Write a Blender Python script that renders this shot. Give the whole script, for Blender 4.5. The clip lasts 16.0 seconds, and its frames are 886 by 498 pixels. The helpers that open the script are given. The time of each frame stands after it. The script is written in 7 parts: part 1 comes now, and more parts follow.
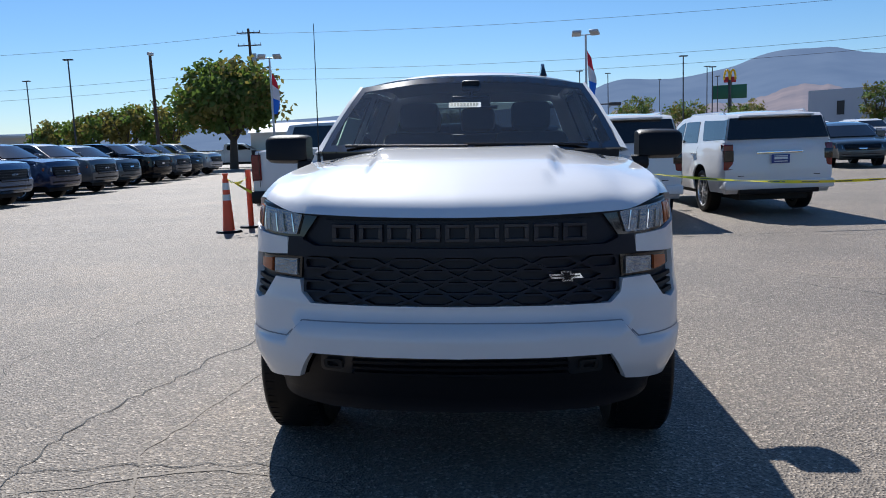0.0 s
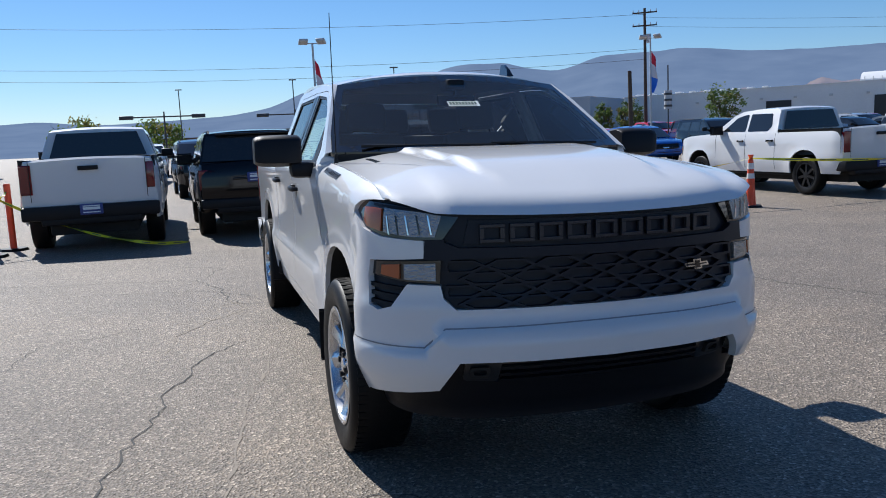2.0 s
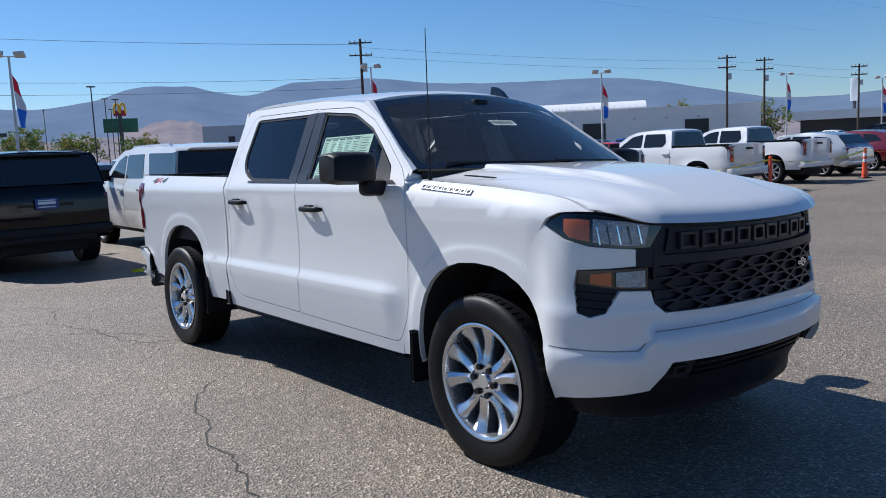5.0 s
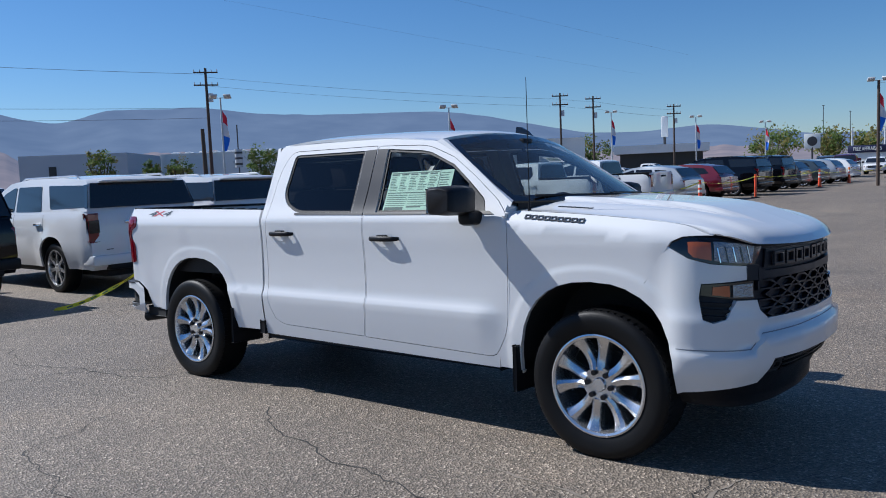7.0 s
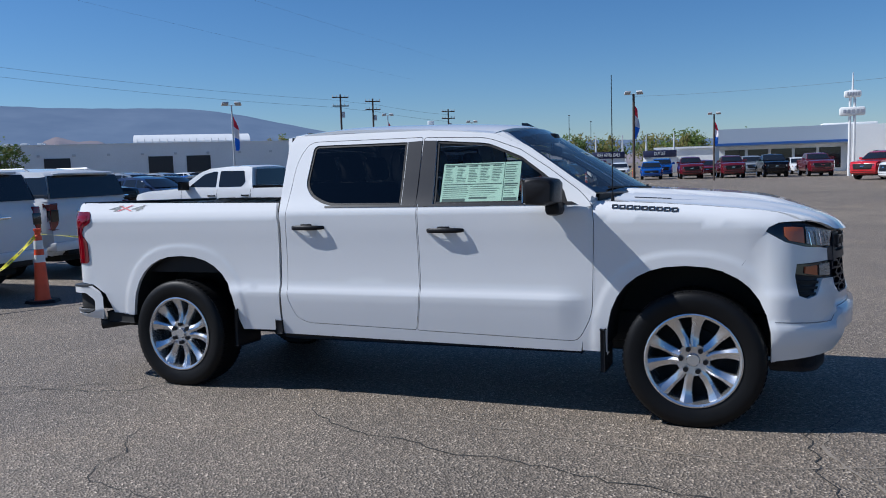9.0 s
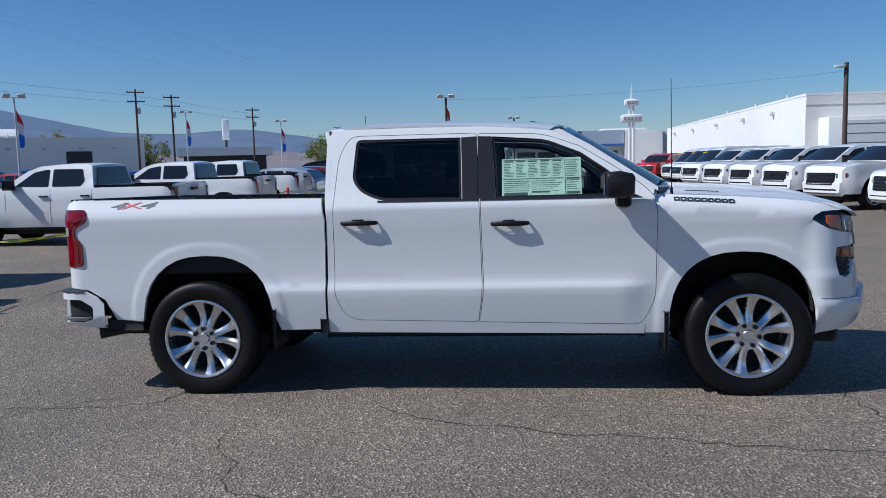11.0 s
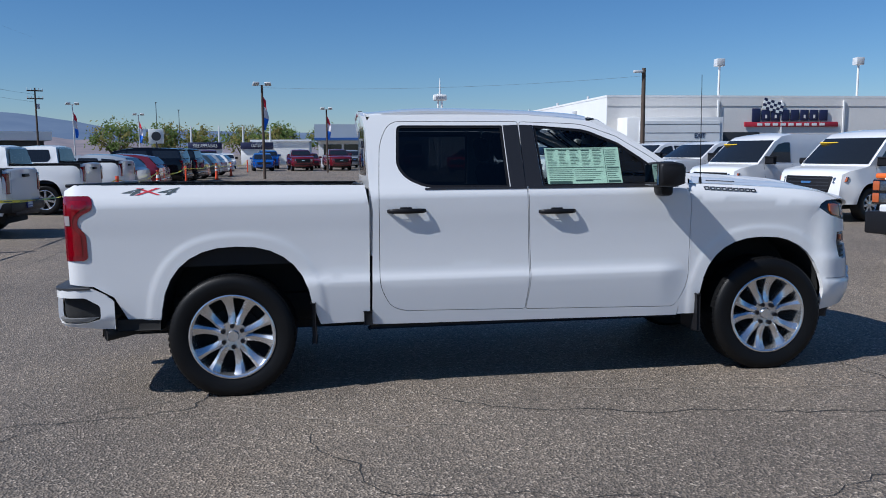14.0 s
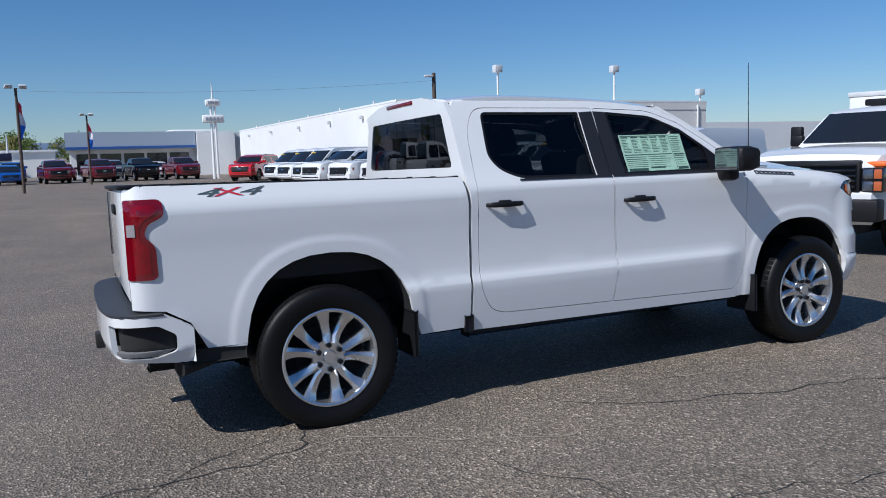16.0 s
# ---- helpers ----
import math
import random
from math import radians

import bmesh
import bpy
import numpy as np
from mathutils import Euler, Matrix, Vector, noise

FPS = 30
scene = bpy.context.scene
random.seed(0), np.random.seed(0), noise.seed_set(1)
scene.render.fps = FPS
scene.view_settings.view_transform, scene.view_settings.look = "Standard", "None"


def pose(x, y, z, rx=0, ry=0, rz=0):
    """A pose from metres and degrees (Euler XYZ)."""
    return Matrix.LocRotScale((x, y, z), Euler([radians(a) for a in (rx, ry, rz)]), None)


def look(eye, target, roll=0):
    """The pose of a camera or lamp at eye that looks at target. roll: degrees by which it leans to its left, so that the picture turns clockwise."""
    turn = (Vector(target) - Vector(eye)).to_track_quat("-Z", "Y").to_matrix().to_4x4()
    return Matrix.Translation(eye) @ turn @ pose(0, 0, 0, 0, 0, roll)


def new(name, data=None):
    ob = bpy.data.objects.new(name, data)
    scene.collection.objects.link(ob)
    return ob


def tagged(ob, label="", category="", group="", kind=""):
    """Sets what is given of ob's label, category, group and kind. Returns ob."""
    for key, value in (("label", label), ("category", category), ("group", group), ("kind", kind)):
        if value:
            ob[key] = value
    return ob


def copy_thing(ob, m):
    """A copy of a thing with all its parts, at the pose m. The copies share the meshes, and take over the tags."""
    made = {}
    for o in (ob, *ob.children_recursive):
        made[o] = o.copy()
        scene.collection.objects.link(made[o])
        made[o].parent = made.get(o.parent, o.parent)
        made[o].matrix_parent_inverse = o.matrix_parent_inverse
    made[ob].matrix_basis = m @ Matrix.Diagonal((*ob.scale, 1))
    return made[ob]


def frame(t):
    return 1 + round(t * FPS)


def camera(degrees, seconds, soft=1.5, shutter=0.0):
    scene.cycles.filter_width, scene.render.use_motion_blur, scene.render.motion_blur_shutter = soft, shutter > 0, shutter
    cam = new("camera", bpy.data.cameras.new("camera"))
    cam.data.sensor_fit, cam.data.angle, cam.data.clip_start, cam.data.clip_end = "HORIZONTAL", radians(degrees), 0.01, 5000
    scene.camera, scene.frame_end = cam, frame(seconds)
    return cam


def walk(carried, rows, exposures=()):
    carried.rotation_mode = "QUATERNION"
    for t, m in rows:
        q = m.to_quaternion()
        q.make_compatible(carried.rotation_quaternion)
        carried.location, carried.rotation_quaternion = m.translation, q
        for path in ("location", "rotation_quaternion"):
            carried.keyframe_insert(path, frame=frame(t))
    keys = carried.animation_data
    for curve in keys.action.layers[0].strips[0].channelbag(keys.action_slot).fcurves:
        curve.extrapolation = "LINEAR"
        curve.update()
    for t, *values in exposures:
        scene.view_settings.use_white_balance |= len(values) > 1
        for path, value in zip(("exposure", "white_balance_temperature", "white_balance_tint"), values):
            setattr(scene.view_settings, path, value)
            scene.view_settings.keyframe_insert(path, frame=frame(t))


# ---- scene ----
cam = camera(58.0, 16.0, soft=0.95)
PATH = [
    (0, (0.194, -5.877, 1.433), (0.050, -3.900, 1.167), -2.19),
    (0.5, (-0.247, -5.873, 1.429), (-0.209, -3.891, 1.162), -2.41),
    (1, (-0.672, -5.789, 1.426), (-0.449, -3.820, 1.156), -2.56),
    (1.5, (-1.080, -5.639, 1.437), (-0.675, -3.700, 1.162), -2.46),
    (2, (-1.521, -5.543, 1.450), (-0.945, -3.648, 1.176), -2.67),
    (2.5, (-1.912, -5.370, 1.443), (-1.177, -3.530, 1.173), -2.87),
    (3, (-2.262, -5.180, 1.456), (-1.387, -3.401, 1.187), -2.97),
    (3.5, (-2.612, -5.041, 1.471), (-1.623, -3.324, 1.203), -2.96),
    (4, (-2.851, -4.880, 1.465), (-1.775, -3.215, 1.196), -2.83),
    (4.5, (-3.071, -4.750, 1.470), (-1.918, -3.136, 1.211), -2.59),
    (5, (-3.329, -4.625, 1.493), (-2.092, -3.072, 1.249), -2.44),
    (5.5, (-3.632, -4.494, 1.520), (-2.309, -3.010, 1.298), -2.26),
    (6, (-3.988, -4.334, 1.543), (-2.578, -2.929, 1.342), -2.09),
    (6.5, (-4.268, -4.209, 1.564), (-2.820, -2.842, 1.375), -2.30),
    (7, (-4.707, -3.920, 1.572), (-3.166, -2.658, 1.388), -2.38),
    (7.5, (-4.988, -3.522, 1.551), (-3.358, -2.379, 1.366), -2.36),
    (8, (-5.270, -3.106, 1.560), (-3.559, -2.088, 1.368), -2.17),
    (8.5, (-5.551, -2.705, 1.580), (-3.768, -1.821, 1.382), -2.00),
    (9, (-5.733, -2.265, 1.577), (-3.890, -1.514, 1.376), -1.74),
    (9.5, (-5.894, -1.744, 1.551), (-3.995, -1.148, 1.355), -1.71),
    (10, (-6.046, -1.313, 1.558), (-4.113, -0.841, 1.358), -1.66),
    (10.5, (-6.185, -0.903, 1.570), (-4.227, -0.549, 1.363), -1.58),
    (11, (-6.288, -0.528, 1.586), (-4.315, -0.283, 1.373), -1.45),
    (11.5, (-6.377, -0.192, 1.605), (-4.394, -0.047, 1.386), -0.80),
    (12, (-6.375, 0.077, 1.630), (-4.389, 0.139, 1.405), -0.56),
    (12.5, (-6.413, 0.269, 1.639), (-4.426, 0.264, 1.410), -0.41),
    (13, (-6.433, 0.416, 1.626), (-4.448, 0.343, 1.394), -0.29),
    (13.5, (-6.355, 0.743, 1.593), (-4.375, 0.587, 1.356), -0.30),
    (14, (-6.223, 1.201, 1.578), (-4.256, 0.932, 1.338), -0.37),
    (14.5, (-6.070, 1.718, 1.578), (-4.125, 1.314, 1.339), -0.63),
    (15, (-5.811, 2.213, 1.543), (-3.903, 1.662, 1.307), -0.96),
    (15.5, (-5.545, 2.725, 1.529), (-3.684, 2.029, 1.295), -1.30),
    (16, (-5.214, 3.141, 1.503), (-3.412, 2.305, 1.269), -1.55),
]
walk(cam, [(t, look(eye, target, roll)) for t, eye, target, roll in PATH], [(0, 0.12, 5980, 10), (4, 0.12, 5950, 10), (7, -0.05, 5720, 10), (12, -0.22, 5680, 10), (16, -0.2, 5720, 10)])


# ---- light ----
SUN_AZ, SUN_EL = -18.0, 45.0          # degrees clockwise from +y, and above the horizon
world = bpy.data.worlds.new("sky")
scene.world = world
world.use_nodes = True
wn = world.node_tree
sky = wn.nodes.new("ShaderNodeTexSky")
sky.sky_type, sky.sun_disc = "NISHITA", False
sky.sun_elevation, sky.sun_rotation = radians(SUN_EL), radians(SUN_AZ)
sky.altitude, sky.air_density, sky.dust_density, sky.ozone_density = 300, 1.0, 0.2, 6.5
deep = wn.nodes.new("ShaderNodeHueSaturation")
deep.inputs["Saturation"].default_value = 1.12
wn.links.new(sky.outputs[0], deep.inputs["Color"])
wn.links.new(deep.outputs[0], wn.nodes["Background"].inputs[0])
wn.nodes["Background"].inputs[1].default_value = 0.092
sun = new("sun", bpy.data.lights.new("sun", "SUN"))
sun.data.energy, sun.data.angle, sun.data.color = 5.8, radians(0.53), (1.0, 0.94, 0.85)
sv = Vector((math.sin(radians(SUN_AZ)) * math.cos(radians(SUN_EL)), math.cos(radians(SUN_AZ)) * math.cos(radians(SUN_EL)), math.sin(radians(SUN_EL))))
sun.matrix_world = look(sv * 50, (0, 0, 0))


# ---- materials ----
def mat(name, col, rough=0.5, metal=0.0, vary=0.0, scale=8.0, bump=0.0, bscale=60.0, coat=0.0, spec=0.5, rand=0.0, emit=0.0, fine=0.0):
    """A Principled material with broad blotches, fine grain and relief."""
    m = bpy.data.materials.new(name)
    m.use_nodes = True
    nt = m.node_tree
    b = nt.nodes["Principled BSDF"]
    b.inputs["Base Color"].default_value = (*col, 1)
    b.inputs["Roughness"].default_value, b.inputs["Metallic"].default_value = rough, metal
    b.inputs["Coat Weight"].default_value, b.inputs["Specular IOR Level"].default_value = coat, spec
    b.inputs["Coat Roughness"].default_value = 0.04
    if emit:
        b.inputs["Emission Color"].default_value = (*col, 1)
        b.inputs["Emission Strength"].default_value = emit
    tc = nt.nodes.new("ShaderNodeTexCoord")
    if vary or fine or rand:
        n1 = nt.nodes.new("ShaderNodeTexNoise")
        n1.inputs["Scale"].default_value, n1.inputs["Detail"].default_value = scale, 5
        nt.links.new(tc.outputs["Object"], n1.inputs["Vector"])
        n2 = nt.nodes.new("ShaderNodeTexNoise")
        n2.inputs["Scale"].default_value, n2.inputs["Detail"].default_value = scale * 14, 3
        nt.links.new(tc.outputs["Object"], n2.inputs["Vector"])

        def scaled(sock, k, base):
            q = nt.nodes.new("ShaderNodeMath")
            q.operation = "MULTIPLY_ADD"
            nt.links.new(sock, q.inputs[0])
            q.inputs[1].default_value, q.inputs[2].default_value = k, base
            return q.outputs[0]

        def times(a, c):
            q = nt.nodes.new("ShaderNodeMath")
            q.operation = "MULTIPLY"
            nt.links.new(a, q.inputs[0])
            nt.links.new(c, q.inputs[1])
            return q.outputs[0]
        v = times(scaled(n1.outputs[0], 2 * vary, 1 - vary), scaled(n2.outputs[0], 2 * fine, 1 - fine))
        if rand:
            oi = nt.nodes.new("ShaderNodeObjectInfo")
            v = times(v, scaled(oi.outputs["Random"], 2 * rand, 1 - rand))
        hv = nt.nodes.new("ShaderNodeHueSaturation")
        hv.inputs["Color"].default_value = (*col, 1)
        nt.links.new(v, hv.inputs["Value"])
        nt.links.new(hv.outputs[0], b.inputs["Base Color"])
        rr = nt.nodes.new("ShaderNodeMath")
        rr.operation = "MULTIPLY_ADD"
        nt.links.new(n1.outputs[0], rr.inputs[0])
        rr.inputs[1].default_value, rr.inputs[2].default_value = rough * 0.3, rough * 0.85
        nt.links.new(rr.outputs[0], b.inputs["Roughness"])
    if bump:
        nb = nt.nodes.new("ShaderNodeTexNoise")
        nb.inputs["Scale"].default_value, nb.inputs["Detail"].default_value = bscale, 4
        nt.links.new(tc.outputs["Object"], nb.inputs["Vector"])
        bp = nt.nodes.new("ShaderNodeBump")
        bp.inputs["Strength"].default_value, bp.inputs["Distance"].default_value = bump, 0.004
        nt.links.new(nb.outputs[0], bp.inputs["Height"])
        nt.links.new(bp.outputs[0], b.inputs["Normal"])
    return m


def glass_mat(name, tint, gloss=0.02, film=0.0):
    """A thin pane: light passes tinted, the sky mirrors in it by Fresnel, and a film of dust catches the sun."""
    m = bpy.data.materials.new(name)
    m.use_nodes = True
    nt = m.node_tree
    nt.nodes.remove(nt.nodes["Principled BSDF"])
    tr, gl, fr, mx = (nt.nodes.new(k) for k in ("ShaderNodeBsdfTransparent", "ShaderNodeBsdfGlossy", "ShaderNodeFresnel", "ShaderNodeMixShader"))
    tr.inputs[0].default_value = (*tint, 1)
    gl.inputs["Roughness"].default_value = gloss
    fr.inputs[0].default_value = 1.5
    nt.links.new(fr.outputs[0], mx.inputs[0])
    nt.links.new(tr.outputs[0], mx.inputs[1])
    if film:
        df, m2 = nt.nodes.new("ShaderNodeBsdfDiffuse"), nt.nodes.new("ShaderNodeMixShader")
        df.inputs[0].default_value = (0.6, 0.6, 0.57, 1)
        m2.inputs[0].default_value = film
        nt.links.new(tr.outputs[0], m2.inputs[1])
        nt.links.new(df.outputs[0], m2.inputs[2])
        nt.links.new(m2.outputs[0], mx.inputs[1])
    nt.links.new(gl.outputs[0], mx.inputs[2])
    nt.links.new(mx.outputs[0], nt.nodes["Material Output"].inputs[0])
    return m


def asphalt_mat():
    m = bpy.data.materials.new("asphalt")
    m.use_nodes = True
    nt = m.node_tree
    N, L = nt.nodes.new, nt.links.new
    b = nt.nodes["Principled BSDF"]
    tc = N("ShaderNodeTexCoord")

    def noisy(scale, detail=5, rough=0.6):
        n = N("ShaderNodeTexNoise")
        n.inputs["Scale"].default_value, n.inputs["Detail"].default_value, n.inputs["Roughness"].default_value = scale, detail, rough
        L(tc.outputs["Object"], n.inputs["Vector"])
        return n.outputs[0]

    def ramp(sock, stops):
        r = N("ShaderNodeValToRGB")
        L(sock, r.inputs[0])
        while len(r.color_ramp.elements) < len(stops):
            r.color_ramp.elements.new(0.5)
        for e, (p, c) in zip(r.color_ramp.elements, stops):
            e.position, e.color = p, (*c, 1)
        return r.outputs[0]

    def mul(a, c, f=1.0):
        x = N("ShaderNodeMix")
        x.data_type, x.blend_type = "RGBA", "MULTIPLY"
        x.inputs[0].default_value = f
        L(a, x.inputs[6])
        L(c, x.inputs[7])
        return x.outputs[2]
    vor = N("ShaderNodeTexVoronoi")
    vor.inputs["Scale"].default_value = 80
    L(tc.outputs["Object"], vor.inputs["Vector"])
    stones = ramp(vor.outputs["Color"], [(0.0, (0.078, 0.063, 0.048)), (0.45, (0.16, 0.131, 0.1)), (0.78, (0.268, 0.22, 0.169)), (0.97, (0.56, 0.475, 0.38))])
    grain = ramp(noisy(48, 4), [(0.3, (0.66, 0.66, 0.66)), (0.7, (1.26, 1.25, 1.24))])
    patch = ramp(noisy(0.55, 6), [(0.25, (0.76, 0.76, 0.77)), (0.55, (1.0, 1.0, 1.0)), (0.8, (1.2, 1.18, 1.15))])
    broad = ramp(noisy(0.07, 4), [(0.3, (0.85, 0.85, 0.87)), (0.7, (1.12, 1.11, 1.09))])
    dirt = ramp(noisy(0.23, 7, 0.7), [(0.55, (1, 1, 1)), (0.72, (1.3, 1.24, 1.15))])
    L(mul(mul(mul(mul(stones, grain), patch), broad), dirt), b.inputs["Base Color"])
    b.inputs["Roughness"].default_value = 0.68
    b.inputs["Specular IOR Level"].default_value = 0.6
    bp = N("ShaderNodeBump")
    bp.inputs["Strength"].default_value, bp.inputs["Distance"].default_value = 0.95, 0.009
    L(vor.outputs["Distance"], bp.inputs["Height"])
    bp2 = N("ShaderNodeBump")
    bp2.inputs["Strength"].default_value, bp2.inputs["Distance"].default_value = 0.5, 0.01
    L(noisy(22, 4), bp2.inputs["Height"])
    L(bp.outputs[0], bp2.inputs["Normal"])
    L(bp2.outputs[0], b.inputs["Normal"])
    return m


def leaf_mat(name, col, through_col):
    """Leaves: matt above, and sunlight glows through them."""
    m = mat(name, col, 0.8, vary=0.35, scale=1.3, spec=0.12)
    nt = m.node_tree
    tl, ad = nt.nodes.new("ShaderNodeBsdfTranslucent"), nt.nodes.new("ShaderNodeAddShader")
    tl.inputs[0].default_value = (*through_col, 1)
    nt.links.new(nt.nodes["Principled BSDF"].outputs[0], ad.inputs[0])
    nt.links.new(tl.outputs[0], ad.inputs[1])
    nt.links.new(ad.outputs[0], nt.nodes["Material Output"].inputs[0])
    return m


ASPHALT = asphalt_mat()
CRACK = mat("crack_filler", (0.03, 0.029, 0.027), 0.8, vary=0.4, scale=9)
PALE = mat("worn_sand", (0.24, 0.205, 0.165), 0.85, vary=0.35, scale=5, fine=0.3)
WHITE = mat("white_car_paint", (0.71, 0.713, 0.715), 0.55, coat=1.0, vary=0.015, scale=1.5, spec=0.2)
BLACKPL = mat("black_textured_plastic", (0.010, 0.010, 0.012), 0.45, bump=0.15, bscale=500, spec=0.22)
GRILLE = mat("black_grille_plastic", (0.008, 0.009, 0.016), 0.42, spec=0.3)
GLOSSBLK = mat("gloss_black", (0.006, 0.006, 0.008), 0.12, coat=0.6)
SATINBLK = mat("satin_black_panel", (0.02, 0.02, 0.022), 0.3)
RUBBER = mat("tyre_rubber", (0.005, 0.005, 0.0055), 0.5, vary=0.25, scale=12, bump=0.2, bscale=160, spec=0.22)
ALLOY = mat("bright_alloy", (0.62, 0.63, 0.65), 0.26, metal=0.9, vary=0.05, scale=20, coat=0.3)
DARKALLOY = mat("black_alloy", (0.03, 0.03, 0.032), 0.3, metal=0.6)
STEEL = mat("brake_steel", (0.25, 0.24, 0.23), 0.45, metal=1.0, vary=0.2, scale=30)
CHROME = mat("chrome", (0.8, 0.81, 0.83), 0.08, metal=1.0)
UNDER = mat("black_underbody", (0.01, 0.01, 0.01), 0.8, vary=0.3, scale=6)
CLOTH = mat("black_seat_cloth", (0.05, 0.05, 0.052), 0.85, vary=0.2, scale=30, bump=0.3, bscale=300)
AMBER = mat("amber_lens", (0.42, 0.10, 0.03), 0.12, coat=0.5)
LENS = mat("clear_lamp_reflector", (0.30, 0.31, 0.33), 0.12, metal=0.95, bump=1.0, bscale=130, vary=0.5, scale=40)
REDLENS = mat("red_lamp_lens", (0.16, 0.001, 0.007), 0.1, coat=0.8, vary=0.2, scale=9)
REVLENS = mat("clear_reverse_lens", (0.30, 0.27, 0.28), 0.15)
BADGE = mat("dark_grey_badge", (0.06, 0.065, 0.075), 0.3, metal=0.5)
LETTER = mat("black_raised_letter", (0.022, 0.023, 0.030), 0.32, spec=0.5)
REDDECAL = mat("red_decal", (0.55, 0.03, 0.05), 0.35)
GREYDECAL = mat("grey_decal", (0.07, 0.09, 0.095), 0.35)
PAPER = mat("pale_green_paper", (0.50, 0.68, 0.58), 0.7, vary=0.05, scale=20)
WPAPER = mat("white_paper", (0.75, 0.77, 0.76), 0.7)
INK = mat("ink", (0.06, 0.11, 0.10), 0.6)
CLEAR = glass_mat("clear_glass", (0.70, 0.76, 0.75))
TINT = glass_mat("dark_tinted_glass", (0.10, 0.11, 0.12))
CARGLASS = mat("dark_car_glass", (0.012, 0.014, 0.017), 0.06, coat=0.3)
ORANGE = mat("orange_plastic", (0.78, 0.09, 0.03), 0.45, vary=0.18, scale=6, fine=0.1)
REFLECT = mat("white_reflective_band", (0.75, 0.75, 0.73), 0.4, vary=0.15, scale=25)
TAPE = mat("yellow_caution_tape", (0.80, 0.72, 0.03), 0.4)
WOOD = mat("weathered_pole_wood", (0.085, 0.06, 0.045), 0.85, vary=0.3, scale=3, bump=0.4, bscale=25)
GALV = mat("pale_painted_steel", (0.55, 0.56, 0.57), 0.45, vary=0.1, scale=4)
DARKST = mat("dark_painted_steel", (0.05, 0.05, 0.055), 0.5)
WIRE = mat("wire", (0.09, 0.09, 0.10), 0.6)
FLAGRED = mat("red_flag_cloth", (0.72, 0.02, 0.05), 0.7)
FLAGWHT = mat("white_flag_cloth", (0.72, 0.68, 0.72), 0.7)
FLAGBLU = mat("blue_flag_cloth", (0.02, 0.16, 0.72), 0.7)
LEAF = leaf_mat("green_leaf", (0.075, 0.105, 0.03), (0.06, 0.09, 0.015))
LEAFDRY = leaf_mat("dry_leaf", (0.13, 0.12, 0.04), (0.10, 0.085, 0.02))
BARK = mat("bark", (0.07, 0.055, 0.042), 0.9, vary=0.3, scale=6)
WALLGREY = mat("grey_painted_block", (0.76, 0.77, 0.77), 0.8, vary=0.1, scale=0.3, fine=0.05)
WALLWHITE = mat("white_painted_wall", (0.74, 0.74, 0.73), 0.75, vary=0.06, scale=0.4, fine=0.04)
WALLTAN = mat("grey_tan_block", (0.70, 0.68, 0.65), 0.8, vary=0.08, scale=0.4, fine=0.05)
BLUEBAND = mat("blue_fascia", (0.03, 0.10, 0.32), 0.4)
ROOFMET = mat("white_metal_roof", (0.7, 0.71, 0.72), 0.5, vary=0.08, scale=0.6)
DOORDARK = mat("dark_doorway", (0.025, 0.027, 0.03), 0.5)
NAVY = mat("navy_sign_paint", (0.012, 0.016, 0.06), 0.5)
SIGNRED = mat("red_sign_paint", (0.42, 0.02, 0.04), 0.5)
SIGNGREEN = mat("green_sign", (0.02, 0.12, 0.06), 0.5)
SIGNYEL = mat("yellow_sign", (0.8, 0.5, 0.02), 0.5)
TERRACOTTA = mat("brown_roof", (0.16, 0.09, 0.06), 0.8)
PLATE = mat("dealer_plate_blue", (0.03, 0.05, 0.22), 0.4)
PAINTS = {
    "white": WHITE,
    "silver": mat("silver_paint", (0.42, 0.44, 0.46), 0.28, metal=0.5, coat=1.0),
    "grey": mat("grey_paint", (0.10, 0.11, 0.12), 0.28, metal=0.4, coat=1.0),
    "slate": mat("slate_paint", (0.055, 0.075, 0.085), 0.28, metal=0.4, coat=1.0),
    "black": mat("black_paint", (0.003, 0.003, 0.005), 0.12, coat=0.2, spec=0.3),
    "blue": mat("blue_paint", (0.012, 0.10, 0.42), 0.22, metal=0.3, coat=1.0),
    "navy": mat("navy_paint", (0.012, 0.025, 0.075), 0.22, metal=0.3, coat=1.0),
    "steelblue": mat("steel_blue_paint", (0.06, 0.12, 0.22), 0.25, metal=0.4, coat=1.0),
    "red": mat("red_paint", (0.48, 0.01, 0.015), 0.22, coat=1.0),
    "maroon": mat("maroon_paint", (0.13, 0.008, 0.016), 0.22, coat=1.0),
    "orange": mat("orange_paint", (0.85, 0.16, 0.02), 0.3, coat=0.8),
}

from mathutils.geometry import delaunay_2d_cdt


# ---- mesh helpers ----
def smooth01(t):
    t = min(1.0, max(0.0, t))
    return t * t * (3 - 2 * t)


